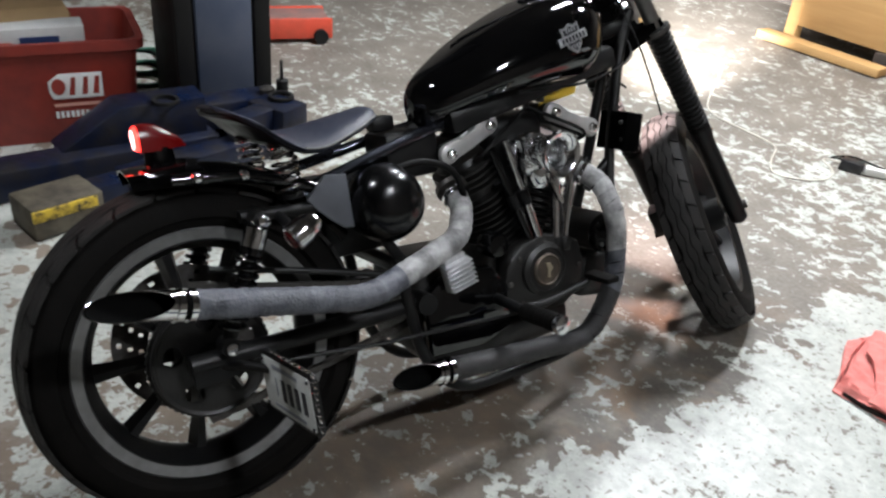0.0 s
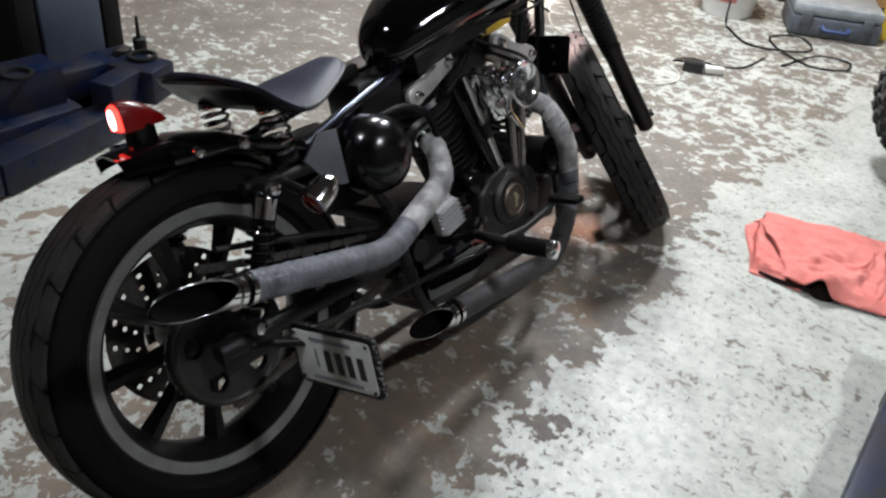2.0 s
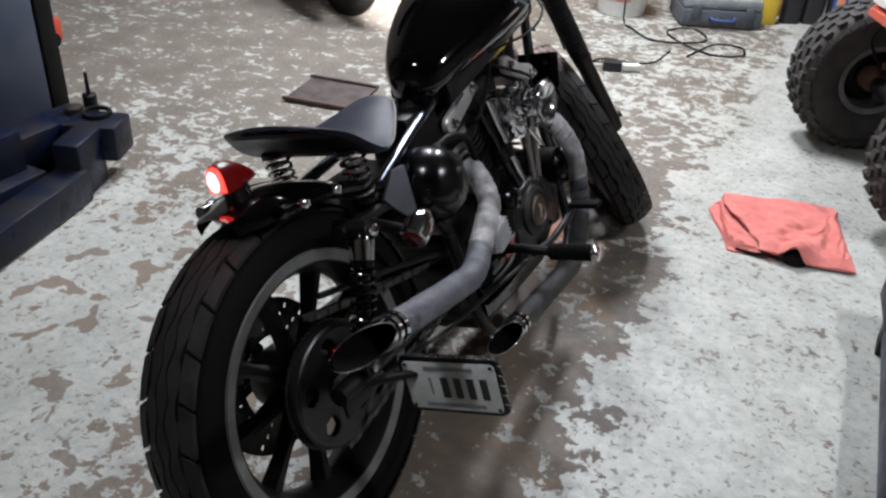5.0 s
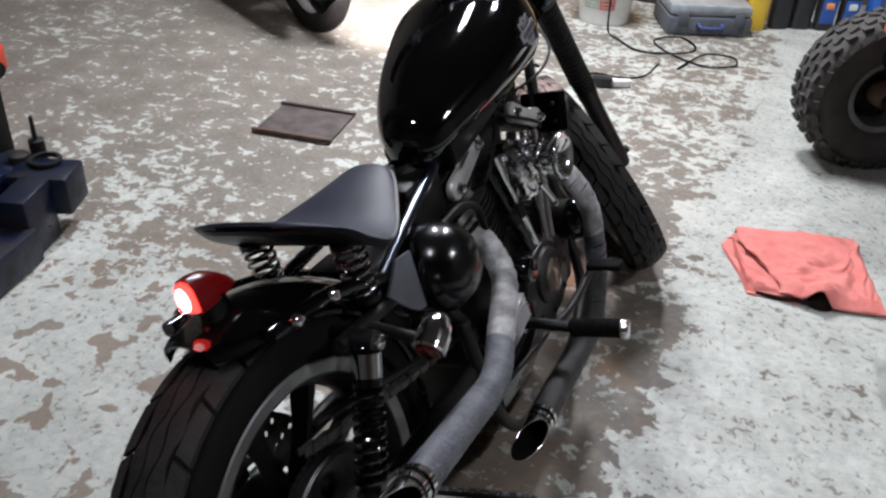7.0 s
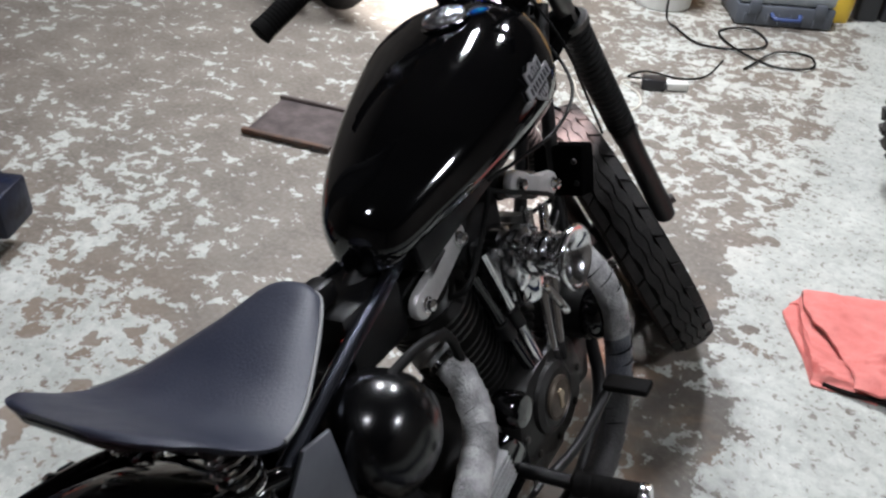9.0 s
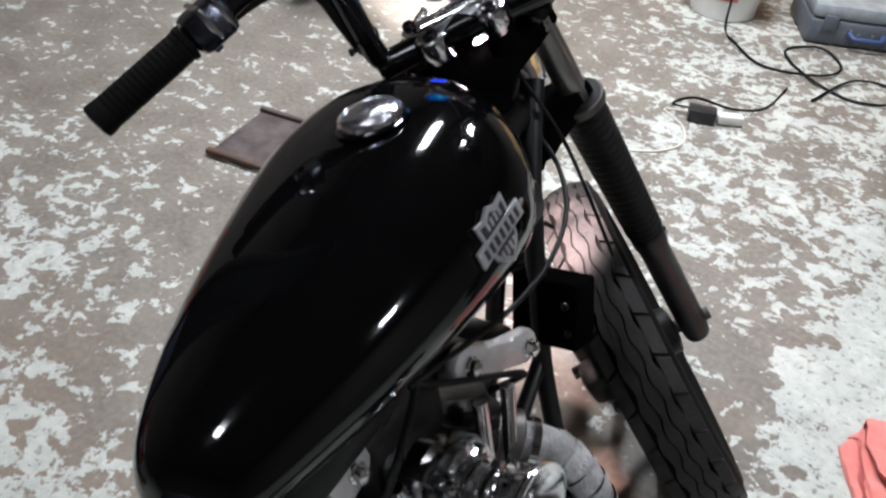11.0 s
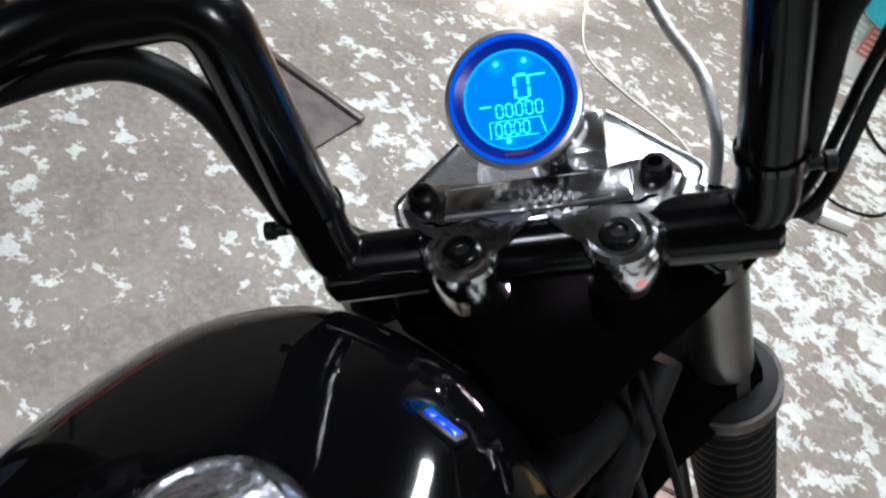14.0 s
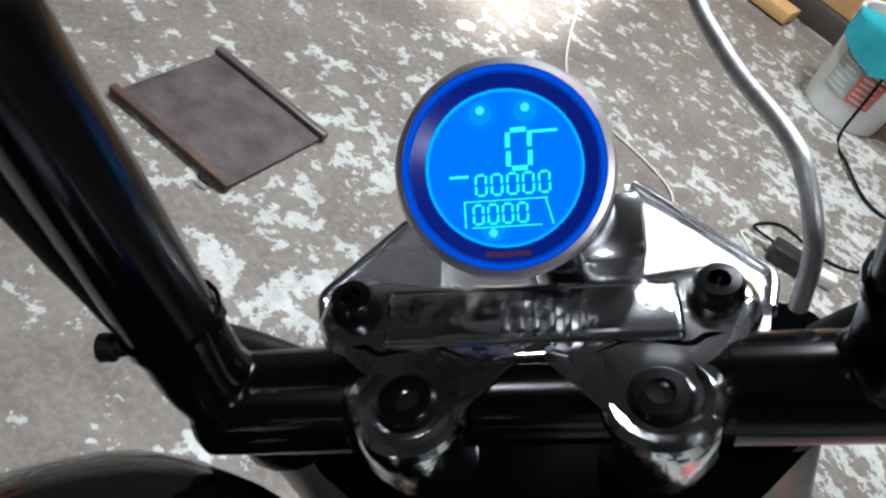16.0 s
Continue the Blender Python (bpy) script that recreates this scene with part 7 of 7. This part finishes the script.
        for j in range(nv):
            for i in range(nu):
                b.faces.new((grid[j][i], grid[j][i + 1], grid[j + 1][i + 1], grid[j + 1][i]))
        edge = [e for e in b.edges if e.is_boundary]
        got = bmesh.ops.extrude_edge_only(b, edges=edge)
        for w in got["geom"]:
            if isinstance(w, bmesh.types.BMVert):
                w.co.z = max(0.001, w.co.z - 0.005)
    simple("under_fold", lambda b: sheet(b, False), CLOTHPINK, t, "stained lower fold", sharp=80)
    simple("upper_fold", lambda b: sheet(b, True), CLOTHPINK, t, sharp=80)
    # the upper fold's shade is put in as a black lump and hem strip
    simple("hollow_shade", lambda b: loft(b, [[(x * k, y * k, z) for x, y in ellipse(0.034, 0.030, 20)] for z, k in ((0.001, 1.0), (0.018, 0.95), (0.032, 0.75), (0.040, 0.35))], m=pose(0.583, 1.446, 0, 0, 0, 4)), CLOTHSHADE, t, "black lump that stands for shade under the fold")
    simple("hem_shade", lambda b: tube(b, smooth_path([(0.420, 1.412, 0.006), (0.48, 1.414, 0.008), (0.54, 1.424, 0.010), (0.57, 1.430, 0.010)], 5), 0.006, 8), CLOTHSHADE, t, "black strip that stands for shade along the hem")


shop_cloth()


def charger():
    t = thing("charger", "small black charger block with a white plug and loose wires", "charger")
    at = pose(-0.408, 2.677, 0.0, 0, 0, 20)
    simple("charger_block", lambda b: block(b, at @ pose(0, 0, 0.022), 0.085, 0.055, 0.042, 0.006), JUGBLACK, t)
    simple("plug_body", lambda b: block(b, at @ pose(0.085, 0.012, 0.018, 0, 0, 12), 0.08, 0.035, 0.030, 0.006), BUCKETWHITE, t, "white plug")
    w = [(-1.55, 3.26), (-1.363, 3.0), (-1.18, 2.727), (-1.063, 2.618), (-0.922, 2.597), (-0.783, 2.595), (-0.680, 2.565), (-0.609, 2.449), (-0.522, 2.353), (-0.436, 2.402), (-0.395, 2.496), (-0.435, 2.596), (-0.520, 2.656), (-0.452, 2.668)]
    w = [(x, y, 0.004) for x, y in w[:-1]] + [(*w[-1], 0.02)]
    simple("white_wire", lambda b: tube(b, smooth_path(w, 8), 0.0030, 8), WHITEWIRE, t)
    w2 = [at @ Vector(p) for p in ((-0.04, 0.01, 0.03), (-0.09, 0.06, 0.01), (-0.02, 0.14, 0.005), (0.10, 0.11, 0.005), (0.20, 0.16, 0.005), (0.28, 0.34, 0.005))]
    simple("black_wire", lambda b: tube(b, smooth_path(w2, 8), 0.0035, 8), CABLE, t)
    c = thing("power_cord", "thin black extension cord looping over the floor", "cord")
    pts = [(-0.17, 3.06), (-0.10, 3.30), (0.02, 3.36), (0.05, 3.22), (-0.08, 3.16), (-0.26, 3.24), (-0.36, 3.40), (-0.26, 3.50), (-0.16, 3.40), (-0.20, 3.26), (-0.38, 3.20), (-0.52, 3.30), (-0.60, 3.42)]
    p3 = [(x, y, 0.006 + 0.006 * (i % 2)) for i, (x, y) in enumerate(pts)] + [(-0.62, 3.46, 0.15), (-0.64, 3.50, 0.45), (-0.64, 3.8, 0.9)]
    simple("cord", lambda b: tube(b, smooth_path(p3, 10), 0.0045, 8), CABLE, c)


charger()


# ---------------------------------------------------------------- along the far wall
def bucket():
    t = thing("bucket", "white plastic bucket with a faded printed label", "bucket", pose(-0.68, 3.60, 0, 0, 0, 35) @ Matrix.Diagonal((1, 1, 0.84, 1)))
    def shell(b):
        lathe(b, [(0.118, 0.0), (0.125, 0.005), (0.126, 0.012), (0.143, 0.30), (0.150, 0.302), (0.150, 0.312), (0.144, 0.314), (0.144, 0.335), (0.150, 0.337), (0.150, 0.347), (0.152, 0.36), (0.146, 0.365), (0.139, 0.36), (0.121, 0.02), (0.001, 0.02)], 40)
    simple("bucket_shell", shell, BUCKETWHITE, t)
    def patch(b, a0, a1, z0, z1):
        rows = []
        for i in range(13):
            a = a0 + (a1 - a0) * i / 12
            ra, rb = 0.1275 + 0.0585 * z0, 0.1275 + 0.0585 * z1
            rows.append([(ra * math.cos(a), ra * math.sin(a), z0), ((ra + 0.0015) * math.cos(a), (ra + 0.0015) * math.sin(a), z0), ((rb + 0.0015) * math.cos(a), (rb + 0.0015) * math.sin(a), z1), (rb * math.cos(a), rb * math.sin(a), z1)])
        loft(b, rows)
    base = radians(-115)
    simple("label_patch", lambda b: patch(b, base - 0.75, base - 0.15, 0.10, 0.24), LABELGREEN, t, "grey-green label block")
    simple("label_patch", lambda b: patch(b, base - 0.12, base + 0.45, 0.10, 0.24), LABELRED, t, "faded red label block")
    for i in range(6):
        simple("label_bar", lambda b: patch(b, base - 0.70, base - 0.2 - 0.05 * (i % 3), 0.112 + i * 0.021, 0.119 + i * 0.021), BUCKETWHITE, t)
        simple("label_bar", lambda b: patch(b, base - 0.06, base + 0.38 - 0.06 * (i % 2), 0.112 + i * 0.021, 0.119 + i * 0.021), BUCKETWHITE, t)
    simple("bail_handle", lambda b: tube(b, smooth_path([(0.15, 0.0, 0.31), (0.14, -0.10, 0.25), (0.0, -0.165, 0.22), (-0.14, -0.10, 0.25), (-0.15, 0.0, 0.31)], 6), 0.003, 8), STEEL, t)
    r = thing("teal_rag", "teal cloth rag draped over the bucket rim", "cloth", pose(-0.68, 3.60, 0.0, 0, 0, 35) @ Matrix.Diagonal((1.06, 1.06, 0.84, 1)))
    def rag(b):
        grid = []
        for j in range(15):
            row = []
            for i in range(15):
                u, v = i / 14, j / 14
                a = radians(-175) + u * 2.9
                rr = 0.156 + 0.014 * math.sin(u * 19) * (0.3 + v) if v > 0.35 else 0.06 + 0.30 * v
                z = 0.375 + 0.010 * math.sin(u * 9) if v <= 0.35 else 0.378 - 0.20 * (v - 0.35) * (0.6 + 0.5 * math.sin(u * 5.0) ** 2) - 0.015 * math.sin(u * 7)
                row.append(b.verts.new((rr * math.cos(a), rr * math.sin(a), z)))
            grid.append(row)
        for j in range(14):
            for i in range(14):
                b.faces.new((grid[j][i], grid[j][i + 1], grid[j + 1][i + 1], grid[j + 1][i]))
        bmesh.ops.solidify(b, geom=b.faces[:], thickness=0.004)
    simple("rag_sheet", rag, TEAL, r, sharp=80)


bucket()


def tool_case():
    t = thing("tool_case", "grey plastic tool case with a clear lid, closed on the floor", "case", pose(-0.215, 3.76, 0, 0, 0, 27))
    simple("case_base", lambda b: block(b, pose(0, 0, 0.05), 0.42, 0.30, 0.09, 0.012), CASEGREY, t)
    simple("case_lid", lambda b: block(b, pose(0, 0, 0.125), 0.41, 0.29, 0.055, 0.016), CASELID, t, "clear grey lid")
    for x in (-0.14, 0.14):
        simple("latch", lambda b: block(b, pose(x, -0.153, 0.085), 0.05, 0.012, 0.06, 0.004), CASEGREY, t)
    simple("case_handle", lambda b: tube(b, filleted([(-0.06, -0.15, 0.06), (-0.055, -0.185, 0.05), (0.055, -0.185, 0.05), (0.06, -0.15, 0.06)], 0.02), 0.009, 10), BLUEINK, t, "dark blue handle")
    for i in range(8):
        simple("rib", lambda b: block(b, pose(-0.175 + i * 0.05, -0.151, 0.035), 0.012, 0.008, 0.05, 0.002), CASEGREY, t)


tool_case()


def bottle(name, label, x, y, turn, w, d, h, body, cap, patch=None, mark=None):
    t = thing(name, label, "bottle", pose(x, y, 0, 0, 0, turn), group="bottles along the wall")
    def shell(b):
        rings = []
        for z, s in ((0, 0.90), (0.008, 0.97), (0.02, 1.0), (h * 0.70, 1.0), (h * 0.78, 0.94), (h * 0.86, 0.62), (h * 0.90, 0.36), (h * 0.93, 0.33)):
            rings.append([(u * s, v * s, z) for u, v in ellipse(w / 2, d / 2, 20, 3.6)])
        loft(b, rings)
    simple("bottle_body", shell, body, t)
    simple("bottle_cap", lambda b: lathe(b, [(w * 0.17, h * 0.92), (w * 0.19, h * 0.93), (w * 0.19, h), (w * 0.16, h * 1.005)], 18), cap, t)
    if patch:
        simple("bottle_label", lambda b: block(b, pose(0, -d / 2 - 0.001, h * 0.40), w * 0.78, 0.004, h * 0.48, 0.001), patch, t)
    if mark:
        simple("label_mark", lambda b: block(b, pose(0, -d / 2 - 0.004, h * 0.52), w * 0.45, 0.003, h * 0.13, 0.001), mark, t)


bottle("oil_bottle", "yellow plastic oil bottle standing by the tool case", 0.030, 3.895, 28, 0.10, 0.07, 0.27, YELLOW, YELLOW)
for i, (x, y) in enumerate(((0.135, 4.00), (0.235, 4.06))):
    bottle("oil_bottle", "plain black oil bottle on the floor", x, y, 28, 0.105, 0.07, 0.26, JUGBLACK, JUGBLACK)
for i, (x, y) in enumerate(((0.345, 4.10), (0.450, 4.15))):
    bottle("oil_bottle", "black oil bottle with a blue label", x, y, 28, 0.095, 0.065, 0.25, JUGBLACK, JUGBLACK, JUGBLUE, ORANGE if i == 0 else BUCKETWHITE)
bottle("oil_jug", "large dark blue oil jug with an orange label", 0.62, 4.22, 28, 0.19, 0.12, 0.30, JUGBLUE, JUGBLACK, BLUEINK, ORANGE)
bottle("oil_bottle", "black oil bottle with a blue label", 0.80, 4.32, 28, 0.095, 0.065, 0.25, JUGBLACK, JUGBLACK, JUGBLUE, ORANGE)


def bench():
    t = thing("workbench", "raw plywood workbench on a blackened timber base", "workbench", pose(-1.02, 4.03, 0, 0, 0, 2))
    simple("toe_board", lambda b: block(b, pose(0.45, 0.02, 0.045), 1.25, 0.06, 0.085, 0.004), DARKWOOD, t, "blackened timber base")
    simple("front_panel", lambda b: block(b, pose(0.20, 0.03, 0.47), 1.80, 0.02, 0.76, 0.003), PLY, t, "raw plywood panel")
    for x in (-0.71, 0.18, 1.10):
        simple("bench_post", lambda b: block(b, pose(x, 0.05, 0.45), 0.07, 0.07, 0.9, 0.004), PLY, t)
    simple("bench_top", lambda b: block(b, pose(0.20, 0.30, 0.92), 1.95, 0.62, 0.04, 0.006), PLY, t)
    simple("floor_plank", lambda b: block(b, pose(-0.42, -0.12, 0.030), 0.75, 0.10, 0.045, 0.004), PLY, t, "plank along the foot")


bench()


def quad():
    d = Vector((0.46, -0.89, 0)).normalized()
    turn = math.degrees(math.atan2(d.y, d.x))
    t = thing("quad_bike", "red and white quad bike with knobby tyres", "quad bike", pose(0.775, 2.16, 0, 0, 0, turn))
    # x across from the far wheel to the near wheel, y along the machine, away from the aisle
    def wheel(x, y, R=0.265, hw=0.095):
        w = new("wheel")
        w.parent = t
        m = Matrix.Translation((x, y, R)) @ Matrix(((0, 0, 1, 0), (1, 0, 0, 0), (0, 1, 0, 0), (0, 0, 0, 1)))
        prof = [(0.125, -hw * 0.72), (0.145, -hw * 0.85), (R - 0.06, -hw), (R - 0.02, -hw * 0.9), (R - 0.004, -hw * 0.6), (R - 0.002, 0), (R - 0.004, hw * 0.6), (R - 0.02, hw * 0.9), (R - 0.06, hw), (0.145, hw * 0.85), (0.125, hw * 0.72), (0.12, 0)]
        simple("tyre", lambda b: torus_profile(b, prof, 56, m), KNOBBY, w, "black knobby tyre", sharp=60)
        def knobs(b):
            n = 30
            for i in range(n):
                for k, (z, r) in enumerate(((-0.92, R - 0.026), (-0.62, R - 0.007), (-0.22, R - 0.004), (0.22, R - 0.004), (0.62, R - 0.007), (0.92, R - 0.026))):
                    a = 2 * math.pi * (i + 0.5 * (k % 2)) / n
                    q = m @ Matrix.Rotation(a, 4, "Z") @ pose(r + 0.002, 0, z * hw, 0, (-35 if z < -0.8 else 35 if z > 0.8 else 0), 10 if k % 2 else -10)
                    block(b, q, 0.020, 0.030, 0.024)
        simple("tread", knobs, KNOBBY, w, "blocks of knobby tread")
        simple("rim", lambda b: torus_profile(b, [(0.108, -hw * 0.7), (0.128, -hw * 0.75), (0.128, hw * 0.75), (0.108, hw * 0.7), (0.10, 0.0)], 40, m), RIMGREY, w, "dull grey rim")
        simple("wheel_centre", lambda b: lathe(b, [(0.105, 0.0), (0.10, 0.02), (0.05, 0.03), (0.04, 0.05), (0.001, 0.055)], 28, m @ pose(0, 0, -0.03)), LIFTBLACK, w)
        simple("hub", lambda b: lathe(b, [(0.04, -0.05), (0.045, 0.06), (0.03, 0.09), (0.001, 0.095)], 16, m @ pose(0, 0, 0.0)), RUST, w, "rusty hub")
    for x in (-0.37, 0.37):
        wheel(x, 0.0)
        wheel(x, 1.15)
    simple("axle_beam", lambda b: tube(b, [(-0.34, 0.0, 0.26), (0.34, 0.0, 0.26)], 0.028, 12), LIFTBLACK, t)
    for s in (-1, 1):
        simple("suspension_link", lambda b: tube(b, [(0.28 * s, 0.0, 0.22), (0.10 * s, 0.16, 0.24)], 0.016, 10), LIFTBLACK, t)
        simple("suspension_link", lambda b: tube(b, [(0.28 * s, 0.0, 0.33), (0.09 * s, 0.14, 0.40)], 0.014, 10), RUST, t)
        simple("damper", lambda b: tube(b, [(0.22 * s, 0.02, 0.26), (0.12 * s, 0.12, 0.56)], 0.026, 12), LIFTBLACK, t)
        simple("brake_hose", lambda b: tube(b, smooth_path([(0.26 * s, -0.02, 0.33), (0.24 * s, -0.09, 0.44), (0.16 * s, -0.04, 0.55), (0.10 * s, 0.08, 0.58)], 6), 0.006, 8), CABLE, t)
    simple("chassis", lambda b: block(b, pose(0, 0.55, 0.36), 0.24, 1.1, 0.18, 0.04, 3), LIFTBLACK, t)
    simple("engine_block", lambda b: block(b, pose(0, 0.6, 0.45), 0.30, 0.46, 0.30, 0.05, 3), ENGINE, t)
    def nose(b, lift, grow):
        rings = []
        for y, w, z0, z1 in ((-0.20, 0.10, 0.60, 0.625), (-0.15, 0.17, 0.585, 0.64), (-0.02, 0.20, 0.585, 0.70), (0.25, 0.20, 0.60, 0.78), (0.6, 0.14, 0.64, 0.82)):
            w, z0, z1 = w * grow, z0 + lift, z1 + lift
            rings.append([(-w, y, z0), (w, y, z0), (w * 1.05, y, (z0 + z1) / 2), (w * 0.8, y, z1), (-w * 0.8, y, z1), (-w * 1.05, y, (z0 + z1) / 2)])
        loft(b, rings)
    simple("nose_cowl", lambda b: nose(b, 0.0, 0.95), ATVWHITE, t, "white cowl")
    simple("cowl_stripe", lambda b: nose(b, -0.045, 1.0), ATVRED, t, "faded red lower cowl")
    simple("seat", lambda b: block(b, pose(0, 0.85, 0.74), 0.28, 0.62, 0.12, 0.05, 3), LEATHER, t)
    simple("steering_column", lambda b: tube(b, [(0, 0.30, 0.6), (0, 0.42, 0.98)], 0.018, 12), LIFTBLACK, t)
    simple("handlebar", lambda b: tube(b, filleted([(-0.38, 0.52, 1.02), (-0.16, 0.42, 1.0), (0.16, 0.42, 1.0), (0.38, 0.52, 1.02)], 0.05), 0.012, 10), LIFTBLACK, t)


quad()
